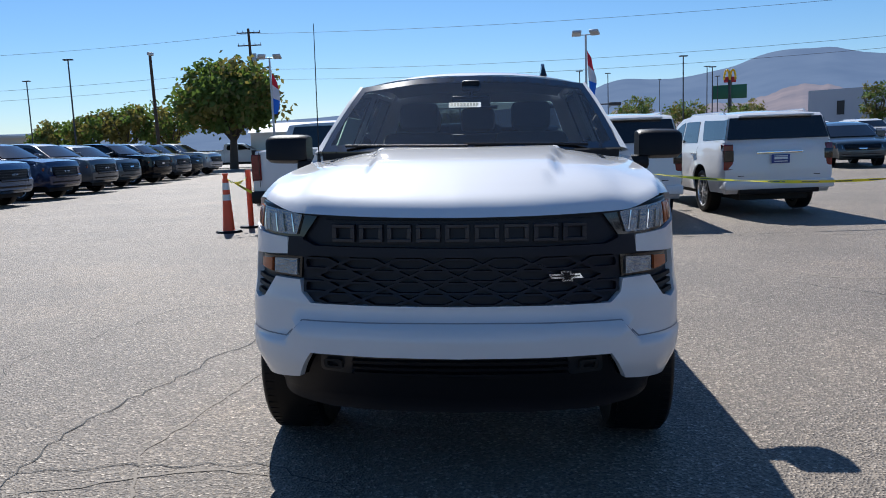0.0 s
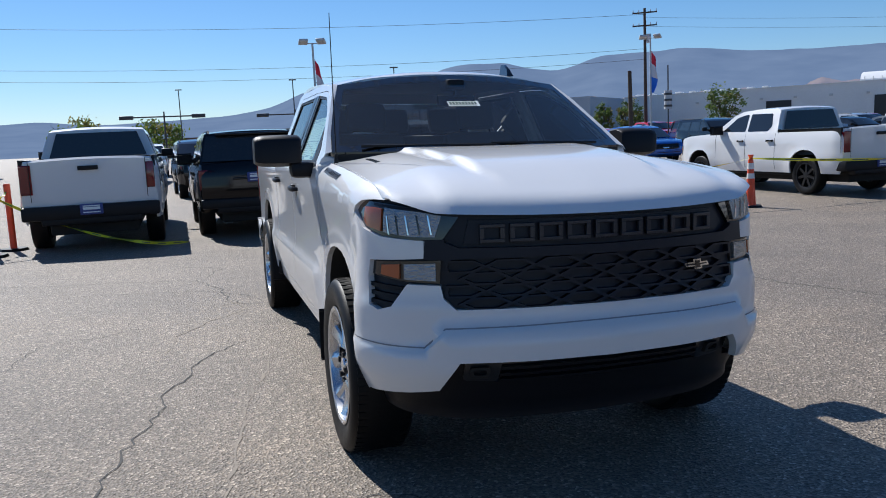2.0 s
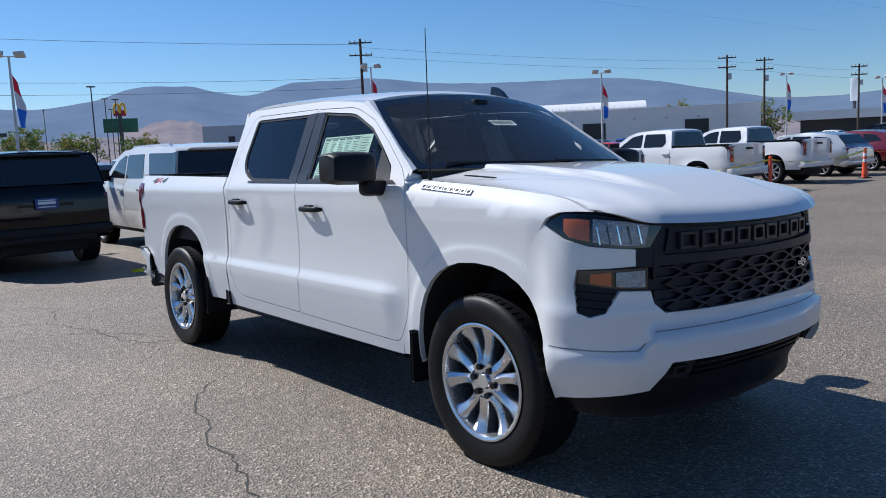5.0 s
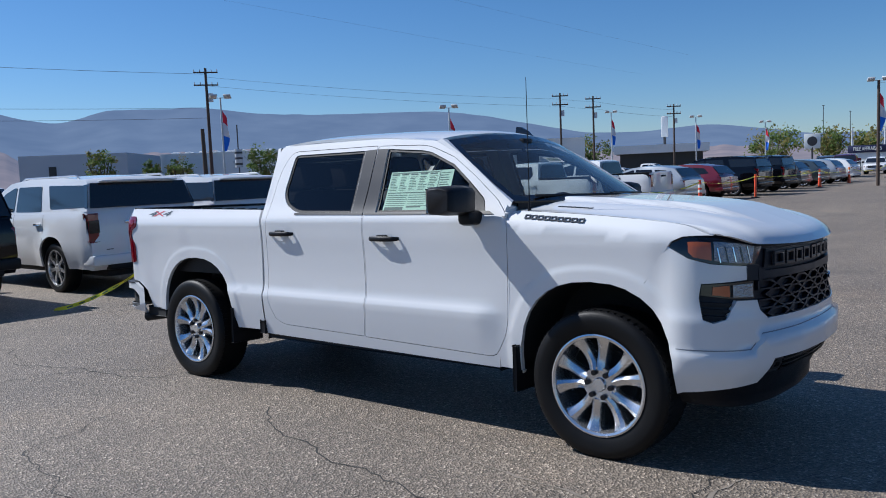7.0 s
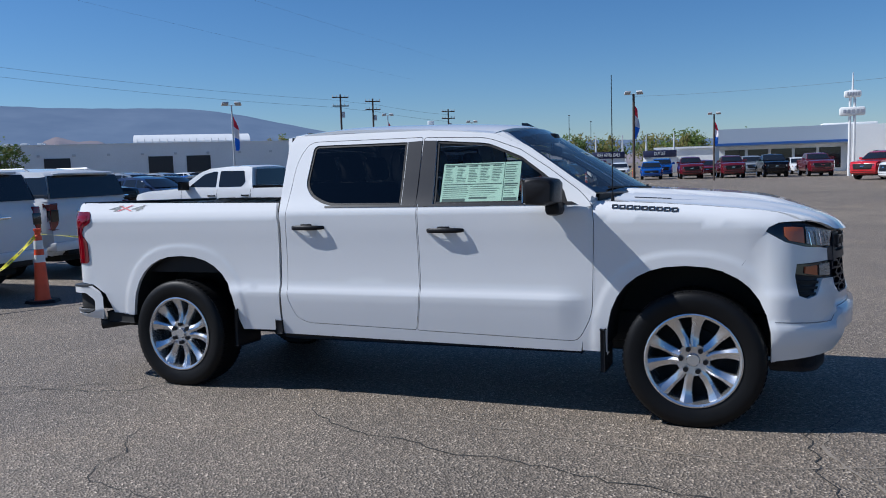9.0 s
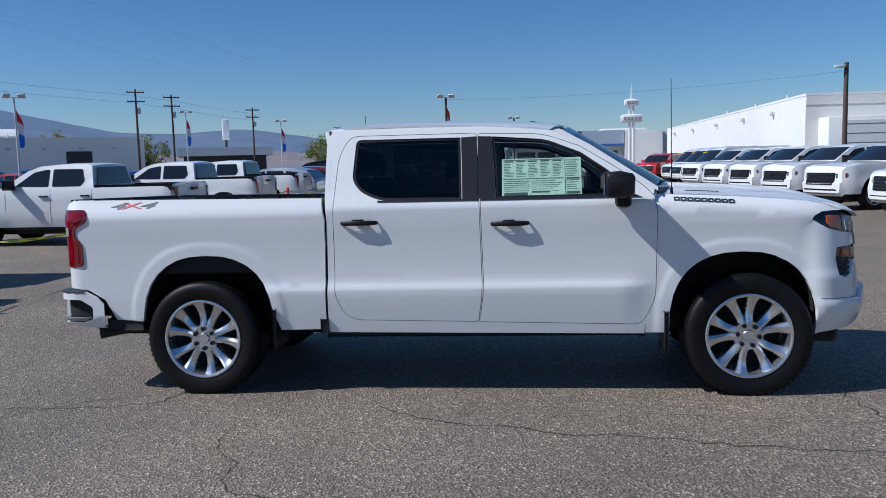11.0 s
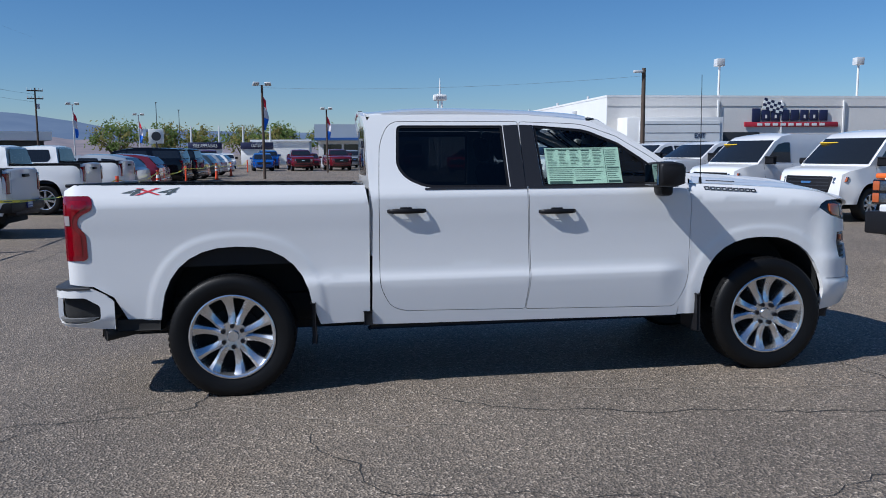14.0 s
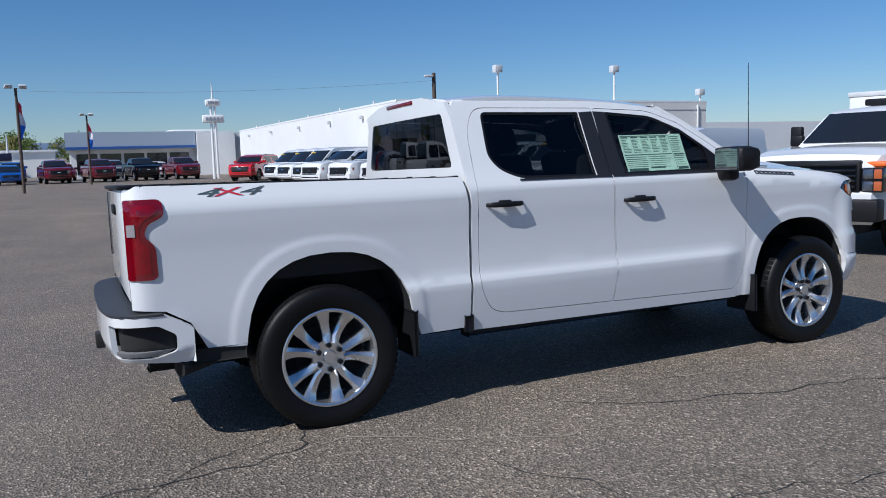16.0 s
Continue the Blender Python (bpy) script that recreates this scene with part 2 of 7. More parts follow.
def curve1(x, pts):
    """Smooth interpolation (monotone cubic) through (x, value) pairs."""
    if x <= pts[0][0]:
        return pts[0][1]
    for i in range(len(pts) - 1):
        (a, u), (b, v) = pts[i], pts[i + 1]
        if x <= b:
            s = (v - u) / (b - a)
            s0 = (u - pts[i - 1][1]) / (a - pts[i - 1][0]) if i else s
            s1 = (pts[i + 2][1] - v) / (pts[i + 2][0] - b) if i + 2 < len(pts) else s
            m0 = 0 if s0 * s <= 0 else 2 * s0 * s / (s0 + s)
            m1 = 0 if s1 * s <= 0 else 2 * s1 * s / (s1 + s)
            t, h = (x - a) / (b - a), b - a
            return (2 * t**3 - 3 * t**2 + 1) * u + (t**3 - 2 * t**2 + t) * h * m0 + (3 * t**2 - 2 * t**3) * v + (t**3 - t**2) * h * m1
    return pts[-1][1]


class Panel(list):
    """Vertices of a curved panel, with the surface normal at each one."""
    normals = None
    skin = 0


def mesh_from(name, verts, faces, material, parent=None, label="", smooth=40):
    me = bpy.data.meshes.new(name)
    me.from_pydata([tuple(v) for v in verts], [], [tuple(f) for f in faces])
    me.materials.append(material)
    if smooth:
        me.polygons.foreach_set("use_smooth", [True] * len(me.polygons))
        me.set_sharp_from_angle(angle=radians(smooth))
    me.update()
    if smooth and isinstance(verts, Panel) and verts.normals:
        loops = []
        for i, (f, p) in enumerate(zip(faces, me.polygons)):
            fn = p.normal
            for k in f:
                nv = verts.normals[k] if i < verts.skin else None
                if nv is None or abs(nv.dot(fn)) < 0.6:
                    nv = fn.copy()
                loops.append(nv if nv.dot(fn) > 0 else -nv)
        me.normals_split_custom_set(loops)
    ob = new(name, me)
    if parent is not None:
        ob.parent = parent
    if label:
        ob["label"] = label
    return ob


def part(name, bm, material, parent=None, label="", smooth=40, recalc=True):
    if recalc:
        bmesh.ops.recalc_face_normals(bm, faces=bm.faces)
    me = bpy.data.meshes.new(name)
    bm.to_mesh(me)
    bm.free()
    me.materials.append(material)
    if smooth:
        me.polygons.foreach_set("use_smooth", [True] * len(me.polygons))
        me.set_sharp_from_angle(angle=radians(smooth))
    ob = new(name, me)
    if parent is not None:
        ob.parent = parent
    if label:
        ob["label"] = label
    return ob


def box(bm, x0, x1, y0, y1, z0, z1, bevel=0.0, m=None):
    r = bmesh.ops.create_cube(bm, size=1)
    vs = r["verts"]
    for v in vs:
        v.co = Vector((x0 + (v.co.x + 0.5) * (x1 - x0), y0 + (v.co.y + 0.5) * (y1 - y0), z0 + (v.co.z + 0.5) * (z1 - z0)))
        if m is not None:
            v.co = m @ v.co
    if bevel:
        es = list({e for v in vs for e in v.link_edges})
        bmesh.ops.bevel(bm, geom=es, offset=bevel, segments=2, affect="EDGES", profile=0.5)
    return bm


def boxed(*a, **k):
    return box(bmesh.new(), *a, **k)


def tube(bm, a, b, r0, r1=None, n=10):
    """A capped, tapered rod from a to b."""
    a, b = Vector(a), Vector(b)
    r1 = r0 if r1 is None else r1
    q = (b - a).to_track_quat("Z", "Y").to_matrix()
    rings = []
    for c, r in ((a, r0), (b, r1)):
        rings.append([bm.verts.new(c + q @ Vector((r * math.cos(2 * math.pi * i / n), r * math.sin(2 * math.pi * i / n), 0))) for i in range(n)])
    for i in range(n):
        bm.faces.new((rings[0][i], rings[0][(i + 1) % n], rings[1][(i + 1) % n], rings[1][i]))
    bm.faces.new(rings[0][::-1])
    bm.faces.new(rings[1])
    return bm


def tubed(*a, **k):
    return tube(bmesh.new(), *a, **k)


def spin(bm, prof, n=48, axis="X"):
    """Turns a profile of (radius, along) about the x axis through the origin."""
    rings = []
    for r, a in prof:
        rings.append([bm.verts.new((a, r * math.cos(2 * math.pi * i / n), r * math.sin(2 * math.pi * i / n))) for i in range(n)])
    for p, q in zip(rings, rings[1:]):
        for i in range(n):
            bm.faces.new((p[i], p[(i + 1) % n], q[(i + 1) % n], q[i]))
    return bm


def dense(poly, step):
    """The outline with extra points, at most step apart."""
    out = []
    for i, a in enumerate(poly):
        b = poly[(i + 1) % len(poly)]
        n = max(1, math.ceil(math.hypot(b[0] - a[0], b[1] - a[1]) / step))
        out += [(a[0] + (b[0] - a[0]) * k / n, a[1] + (b[1] - a[1]) * k / n) for k in range(n)]
    return out


def rounded(poly, r, n=4):
    """The outline with its corners rounded (r: one radius, or one for each corner)."""
    out = []
    m = len(poly)
    for i, p in enumerate(poly):
        ri = r[i] if isinstance(r, (list, tuple)) else r
        p, a, b = Vector(p), Vector(poly[i - 1]), Vector(poly[(i + 1) % m])
        if ri <= 0:
            out.append(tuple(p))
            continue
        d = min(ri, 0.45 * (a - p).length, 0.45 * (b - p).length)
        u, w = p + (a - p).normalized() * d, p + (b - p).normalized() * d
        for k in range(n + 1):
            t = k / n
            out.append(tuple(u * (1 - t)**2 + p * 2 * t * (1 - t) + w * t * t))
    return out


def area2(poly):
    return sum(a[0] * b[1] - b[0] * a[1] for a, b in zip(poly, poly[1:] + poly[:1])) / 2


def inset(poly, d):
    """The outline moved inwards by d."""
    s = 1 if area2(poly) > 0 else -1
    out, m = [], len(poly)
    for i in range(m):
        p, a, b = Vector(poly[i]), Vector(poly[i - 1]), Vector(poly[(i + 1) % m])
        e, f = (p - a), (b - p)
        if e.length < 1e-9 or f.length < 1e-9:
            out.append(tuple(p))
            continue
        e.normalize()
        f.normalize()
        n1, n2 = Vector((-e.y, e.x)) * s, Vector((-f.y, f.x)) * s
        k = max(0.35, 1 + n1.dot(n2))
        out.append(tuple(p + (n1 + n2) * d / k))
    return out


def inside(p, poly):
    x, y, c = p[0], p[1], False
    j = len(poly) - 1
    for i in range(len(poly)):
        (xi, yi), (xj, yj) = poly[i], poly[j]
        if (yi > y) != (yj > y) and x < (xj - xi) * (y - yi) / (yj - yi) + xi:
            c = not c
        j = i
    return c


def sheet(outline, surf, step=0.06, holes=(), lines=(), rim=None, estep=None):
    """A curved panel: the plane outline (less its holes) is meshed and laid on the surface surf(u, v) -> (x, y, z).
    rim: how its edges turn back, a vector or a function (u, v) -> vector. Returns verts, faces."""
    estep = estep or step
    pts, edges = [], []

    def loop(poly, closed=True):
        k = len(pts)
        pts.extend(poly)
        n = len(poly)
        edges.extend((k + i, k + (i + 1) % n) for i in range(n if closed else n - 1))
    out = dense(outline, estep)
    hs = [dense(h, estep) for h in holes]
    loop(out)
    for h in hs:
        loop(h)
    for ln in lines:
        d = []
        for a, b in zip(ln, ln[1:]):
            n = max(1, math.ceil(math.hypot(b[0] - a[0], b[1] - a[1]) / step))
            d += [(a[0] + (b[0] - a[0]) * k / n, a[1] + (b[1] - a[1]) * k / n) for k in range(n)]
        loop(d + [ln[-1]], False)
    border = np.array(pts)
    gap = [0.4 * estep] * len(out) + [0.4 * estep] * sum(len(h) for h in hs)
    gap = np.array(gap + [0.75 * step] * (len(pts) - len(gap)))
    us, vs = [p[0] for p in out], [p[1] for p in out]
    nu, nv = max(1, round((max(us) - min(us)) / step)), max(1, round((max(vs) - min(vs)) / step))
    for i in range(1, nu):
        for j in range(1, nv):
            p = (min(us) + (max(us) - min(us)) * i / nu, min(vs) + (max(vs) - min(vs)) * j / nv)
            if inside(p, out) and not any(inside(p, h) for h in hs) and np.all(np.hypot(border[:, 0] - p[0], border[:, 1] - p[1]) > gap):
                pts.append(p)
    v2, _, f2, _, _, _ = delaunay_2d_cdt([Vector(p) for p in pts], edges, [], 0, 1e-5)
    faces = []
    for f in f2:
        c = sum((v2[i] for i in f), Vector((0, 0))) / len(f)
        if inside(c, out) and not any(inside(c, h) for h in hs):
            faces.append(tuple(f))
    verts = Panel(Vector(surf(p.x, p.y)) for p in v2)
    e = 0.004
    verts.normals = [(Vector(surf(p.x + e, p.y)) - Vector(surf(p.x - e, p.y))).cross(Vector(surf(p.x, p.y + e)) - Vector(surf(p.x, p.y - e))).normalized() for p in v2]
    verts.skin = len(faces)
    if rim is not None:
        count = {}
        for f in faces:
            for a, b in zip(f, f[1:] + f[:1]):
                count[(a, b)] = count.get((a, b), 0) + 1
        edge = [(a, b) for (a, b) in count if (b, a) not in count]
        new_i = {}
        for a, b in edge:
            for k in (a, b):
                if k not in new_i:
                    new_i[k] = len(verts)
                    r = rim(v2[k].x, v2[k].y) if callable(rim) else rim
                    verts.append(verts[k] + Vector(r))
        faces += [(b, a, new_i[a], new_i[b]) for a, b in edge]
    return verts, faces


def mirrored(verts):
    out = Panel(Vector((-v[0], v[1], v[2])) for v in verts)
    if isinstance(verts, Panel) and verts.normals:
        out.normals, out.skin = [Vector((-n.x, n.y, n.z)) for n in verts.normals], verts.skin
    return out


def panel_pair(name, verts, faces, material, parent, label="", both=True, smooth=40):
    """The panel as given (on the -x side or wherever it lies) and its mirror image."""
    obs = [mesh_from(name, verts, [f[::-1] for f in faces], material, parent, label, smooth)]
    if both:
        obs.append(mesh_from(name, mirrored(verts), faces, material, parent, label, smooth))
    return obs


def empty(name, m=None):
    ob = new(name)
    ob.empty_display_size = 0.2
    if m is not None:
        ob.matrix_world = m
    return ob


def ground_z(x, y):
    """The lot falls gently to +x where the truck stands."""
    k = math.exp(-((x * x + y * y) / 260.0))
    return -(0.022 * (x + 0.95) + 0.007 * y) * k


# ---- ground ----
def make_ground():
    rs = [0.0]
    r, d = 0.0, 0.5
    while r < 4200:
        d = min(d * 1.07, 400) if r > 12 else 0.5
        r += d
        rs.append(r)
    n = 96
    verts, faces = [(0, 0, ground_z(0, 0))], []
    for r in rs[1:]:
        for i in range(n):
            a = 2 * math.pi * i / n
            x, y = r * math.cos(a), r * math.sin(a)
            verts.append((x, y, ground_z(x, y)))
    for i in range(n):
        faces.append((0, 1 + i, 1 + (i + 1) % n))
    for k in range(len(rs) - 2):
        a, b = 1 + k * n, 1 + (k + 1) * n
        for i in range(n):
            faces.append((a + i, b + i, b + (i + 1) % n, a + (i + 1) % n))
    g = mesh_from("ground", verts, faces, ASPHALT)
    tagged(g, "worn grey asphalt car lot with fine cracks and stains", "ground", kind="structure")


make_ground()


def ground_strip(name, pts, width, material, label, category, jitter=0.04, seed=1, rough=0.5, lift=0.004):
    """A thin irregular line lying on the asphalt."""
    rnd = random.Random(seed)
    line = []
    for a, b in zip(pts, pts[1:]):
        n = max(2, int(math.hypot(b[0] - a[0], b[1] - a[1]) / 0.07))
        line += [(a[0] + (b[0] - a[0]) * k / n, a[1] + (b[1] - a[1]) * k / n) for k in range(n)]
    line.append(pts[-1])
    verts, faces, off = [], [], 0.0
    for i, p in enumerate(line):
        q = line[min(i + 1, len(line) - 1)]
        o = line[max(i - 1, 0)]
        t = Vector((q[0] - o[0], q[1] - o[1])).normalized()
        nrm = Vector((-t.y, t.x))
        off = off * 0.8 + rnd.uniform(-jitter, jitter)
        w = width * (1 - rough * rnd.random())
        w *= min(1, 0.15 + i / 6, 0.15 + (len(line) - 1 - i) / 6)
        for s in (-1, 1):
            x, y = p[0] + nrm.x * (off + s * w / 2), p[1] + nrm.y * (off + s * w / 2)
            verts.append((x, y, ground_z(x, y) + lift))
        if i:
            k = 2 * i
            faces.append((k - 2, k - 1, k + 1, k))
    ob = mesh_from(name, verts, faces, material, smooth=0)
    return tagged(ob, label, category, group="cracks in the asphalt", kind="structure")


CRACKS = [
    ([(-1.95, -2.9), (-1.98, -1.99), (-1.83, -0.85), (-1.53, 0.03), (-1.1, 0.6)], 0.018),
    ([(-4.2, 4.4), (-1.61, 3.8), (-1.22, 2.13), (-0.8, 2.07), (-0.62, 1.63)], 0.016),
    ([(-1.5, 3.8), (-1.3, 4.6), (-1.9, 5.2), (-2.6, 5.1)], 0.014),
    ([(-3.2, 3.3), (-1.56, 3.0), (-0.9, 2.1)], 0.012),
    ([(3.0, 2.4), (3.67, 1.54), (4.15, 0.16), (4.9, -1.2)], 0.02),
    ([(-6.5, 7.0), (-2.0, 6.4), (3.0, 6.2), (9.5, 6.0)], 0.015),
    ([(-2.3, -2.6), (-0.95, -2.5), (-0.4, -2.8)], 0.014),
    ([(-1.6, 1.4), (-2.7, 1.0), (-3.1, -0.6), (-2.6, -2.4)], 0.01),
]
for i, (pts, w) in enumerate(CRACKS):
    ground_strip("crack", pts, 0.7 * w, CRACK, "thin dark crack wandering across the asphalt", "crack", seed=i)
STAINS = [([(-1.35, 2.4), (-1.15, 1.9), (-1.5, 1.45), (-1.75, 0.9), (-1.8, 0.3)], 0.10), ([(-1.1, 0.05), (-1.3, -0.8), (-1.4, -1.6), (-1.5, -2.4), (-1.2, -3.4)], 0.09),
          ([(3.2, 3.0), (3.7, 2.5), (4.3, 2.4)], 0.35), ([(3.5, 1.7), (4.1, 0.4), (4.6, -0.3)], 0.08), ([(-1.9, -2.85), (-1.2, -2.55), (-0.7, -2.6)], 0.10)]
for i, (pts, w) in enumerate(STAINS):
    ground_strip("sand_streak", pts, 0.28 * w, PALE, "pale dusty streak dried on the asphalt", "stain", seed=40 + i, rough=0.85, lift=0.003, jitter=0.02)


# ---- the white pickup ----
P0 = Vector((-0.95, 0, 0))
TILT = Vector((-0.022, -0.007, 1)).rotation_difference(Vector((0, 0, 1))).to_matrix().to_4x4()
truck = tagged(empty("pickup_truck", Matrix.Translation(P0) @ TILT @ Matrix.Translation(-P0)),
               "clean white crew-cab pickup truck parked alone on the asphalt", "pickup truck")
HUB_Z, HUB_F, HUB_R = 0.398, -1.873, 1.873
PROF = [(0.38, 0.905), (0.50, 0.924), (0.66, 0.9455), (0.728, 0.9515), (0.738, 0.9500), (0.775, 0.9365), (0.80, 0.9310), (0.83, 0.9285), (0.92, 0.927), (1.05, 0.930), (1.2, 0.938), (1.279, 0.9395), (1.288, 0.937),
        (1.305, 0.932), (1.36, 0.905), (1.40, 0.885), (1.6, 0.80), (1.85, 0.695), (1.93, 0.655)]
PROFN = [(0.38, 0.90), (0.50, 0.915), (0.70, 0.925), (0.92, 0.927), (1.05, 0.930)] + PROF[10:]
HOODZ = [(-2.748, 1.126), (-2.715, 1.17), (-2.67, 1.207), (-2.6, 1.243), (-2.5, 1.277), (-2.3, 1.316), (-2.0, 1.350), (-1.6, 1.380), (-1.3, 1.395)]
NOSE = [(-2.45, 0.05), (-2.30, 0.012), (-2.15, 0.0), (2.77, 0.0), (2.83, 0.008), (2.88, 0.035), (2.91, 0.07)]


def fender_top(y):
    return curve1(y, HOODZ) - 0.05


def flank(y, z):
    """Half-width of the body side at y, z."""
    crease = smooth01((y + 1.30) / 0.25) * smooth01((1.62 - y) / 0.35)
    x = curve1(z, PROF) * crease + curve1(z, PROFN) * (1 - crease)
    if y < -1.285:
        top = fender_top(y)
        t = max(0.0, (z - (top - 0.10)) / 0.10)
        x = min(x, 0.936) if t == 0 else 0.934 - 0.075 * min(t, 1.2)**2
    if z < 1.1:
        for h in (HUB_F, HUB_R):
            c, half, top = ((-1.835, 0.468, 0.552) if h < 0 else (1.832, 0.49, 0.588))
            r = (abs((y - c) / half)**2.35 + (max(0, z - 0.40) / top)**2.78)**0.4
            x += 0.007 * smooth01((1.22 - r) / 0.12)
    return x - curve1(y, NOSE) * (1 if y < 0 else 1)


def side(y, z, out=0.0):
    return (-flank(y, z) - out, y, z)


def arch(hub, half, top, z0, n=16):
    """The wheel opening, from its front bottom round to its rear bottom."""
    pts = []
    for i in range(n + 1):
        a = math.pi * i / n
        c, s = -math.cos(a), math.sin(a)
        y = hub + half * math.copysign(abs(c)**0.85, c)
        z = 0.40 + (top - 0.40) * s**0.72
        pts.append((y, max(z, z0)))
    return pts


IN = (0.028, 0, 0)
ARCH_F = arch(-1.835, 0.468, 0.952, 0.40)
ARCH_R = arch(1.832, 0.49, 0.988, 0.45)
ft = [(y, fender_top(y)) for y in (-1.30, -1.5, -1.7, -1.9, -2.1, -2.25)]
FENDER = ([(-1.375, 0.415)] + [p for p in reversed(ARCH_F) if p[0] > -2.13] + [(-2.14, 0.955), (-2.215, 1.06), (-2.285, 1.175), (-2.335, 1.199), (-2.40, 1.203), (-2.475, 1.203), (-2.482, 1.228), (-2.42, 1.241), (-2.33, 1.259)]
          + ft[::-1] + [(-1.30, 1.22), (-1.29, 0.64), (-1.215, 0.50), (-1.21, 0.415)])
FDOOR = [(-1.19, 0.475), (-0.10, 0.50), (-0.137, 0.70), (-0.127, 1.33), (-0.105, 1.795), (-0.56, 1.775), (-0.80, 1.685), (-1.0, 1.558), (-1.21, 1.408), (-1.285, 1.33), (-1.30, 1.22), (-1.283, 0.64)]
FDOOR = rounded(FDOOR, [0.05, 0.02, 0.08, 0, 0.03, 0.08, 0, 0, 0.03, 0.03, 0, 0.12])
RDOOR = rounded([(-0.098, 0.502), (0.74, 0.52), (0.83, 0.555), (0.90, 0.69), (0.893, 1.326), (0.875, 1.66), (0.80, 1.805), (-0.10, 1.797), (-0.122, 1.33), (-0.132, 0.70)], [0.02, 0.05, 0.05, 0.12, 0.1, 0.1, 0.08, 0.02, 0, 0.08])
FWIN = rounded([(-0.205, 1.768), (-0.235, 1.338), (-1.135, 1.338), (-1.105, 1.418), (-0.968, 1.525), (-0.811, 1.637), (-0.577, 1.735)], [0.01, 0.01, 0.01, 0.02, 0, 0, 0.06])
RWIN = rounded([(0.752, 1.775), (0.768, 1.493), (0.705, 1.408), (0.569, 1.346), (-0.003, 1.338), (0.012, 1.768)], [0.04, 0.06, 0.05, 0.08, 0.01, 0.01])
CAB = [(-1.205, 0.412), (0.965, 0.435), (0.955, 0.51), (0.935, 1.20), (0.952, 1.36), (0.955, 1.80), (0.925, 1.845), (0.55, 1.868), (-0.07, 1.848), (-0.62, 1.795), (-0.85, 1.687),
       (-1.125, 1.492), (-1.305, 1.362), (-1.305, 1.22), (-1.295, 0.64), (-1.22, 0.50)]
BED = ([(0.985, 0.455), (1.30, 0.45)] + [p for p in ARCH_R if p[1] > 0.452] + [(2.322, 0.52), (2.53, 0.53), (2.61, 0.68), (2.73, 0.752), (2.89, 0.770), (2.90, 1.37), (2.83, 1.409), (0.981, 1.378), (0.954, 1.22), (0.967, 0.52)])


def smooth_sheet(name, outline, material, holes=(), lines=(), step=0.05, parent=None, out=0.0, rim=IN, label="", estep=None):
    v, f = sheet(outline, lambda y, z: side(y, z, out), step, holes, lines, rim, estep)
    return panel_pair(name, v, f, material, parent or truck, label)


def flare_lines(c, half, top, outline):
    """Lines round the wheel opening, along the foot and the top of its flare."""
    lines = []
    room = inset(outline, 0.018)
    for rho in (1.22, 1.16, 1.10):
        ln = []
        for i in range(61):
            a = math.pi * i / 60
            k = rho**2.5
            p = (c - half * k**(1 / 2.35) * math.copysign(abs(math.cos(a))**0.85, math.cos(a)), 0.40 + top * k**(1 / 2.78) * math.sin(a)**0.72)
            if inside(p, room):
                ln.append(p)
            elif ln:
                break
        if len(ln) > 3:
            lines.append(ln)
    return lines


smooth_sheet("front_fender", inset(FENDER, 0.003), WHITE, lines=flare_lines(-1.835, 0.468, 0.552, FENDER), step=0.035, estep=0.022)
fd = smooth_sheet("front_door", inset(FDOOR, 0.004), WHITE, [FWIN], [[(-1.26, 0.727), (-0.145, 0.727)], [(-1.26, 0.740), (-0.145, 0.740)], [(-1.26, 0.765), (-0.142, 0.765)], [(-1.26, 0.80), (-0.14, 0.80)]], 0.04, estep=0.03)
rd = smooth_sheet("rear_door", inset(RDOOR, 0.004), WHITE, [RWIN], [[(-0.125, 0.727), (0.885, 0.727)], [(-0.125, 0.740), (0.885, 0.740)], [(-0.122, 0.765), (0.885, 0.765)], [(-0.12, 0.80), (0.885, 0.80)]], 0.04, estep=0.03)
smooth_sheet("cab_side", CAB, WHITE, [FDOOR, RDOOR], step=0.06, estep=0.03)
bedside = smooth_sheet("bed_side", inset(BED, 0.003), WHITE, lines=[[(0.99, 0.727), (1.20, 0.727)], [(0.99, 0.740), (1.20, 0.740)], [(0.99, 0.80), (1.20, 0.80)]] + flare_lines(1.832, 0.49, 0.588, BED), step=0.04, estep=0.025)
# dark shell behind the gaps between the panels
GAPS = [(-1.33, 0.53), (1.2, 0.53), (1.2, 1.28), (0.9, 1.30), (-1.33, 1.28)]
v, f = sheet(GAPS, lambda y, z: (-flank(y, z) + 0.06, y, z), 0.06)
panel_pair("inner_shell", v, f, UNDER, truck, "black inner shell behind the doors")


def on_door(obs, name, outline, material, out, step=0.06, rim=None, label="", holes=(), lines=()):
    v, f = sheet(outline, lambda y, z: side(y, z, out), step, holes, lines, rim)
    a = mesh_from(name, v, [q[::-1] for q in f], material, obs[0], label)
    b = mesh_from(name, mirrored(v), f, material, obs[1], label)
    return a, b


for obs, win, glass in ((fd, FWIN, CLEAR), (rd, RWIN, TINT)):
    for g in on_door(obs, "window", inset(win, 0.016), glass, -0.012, label="side window glass"):
        g.visible_shadow = False
    on_door(obs, "window_seal", win, BLACKPL, -0.006, rim=(0.012, 0, 0), holes=[inset(win, 0.018)], label="black rubber window seal")
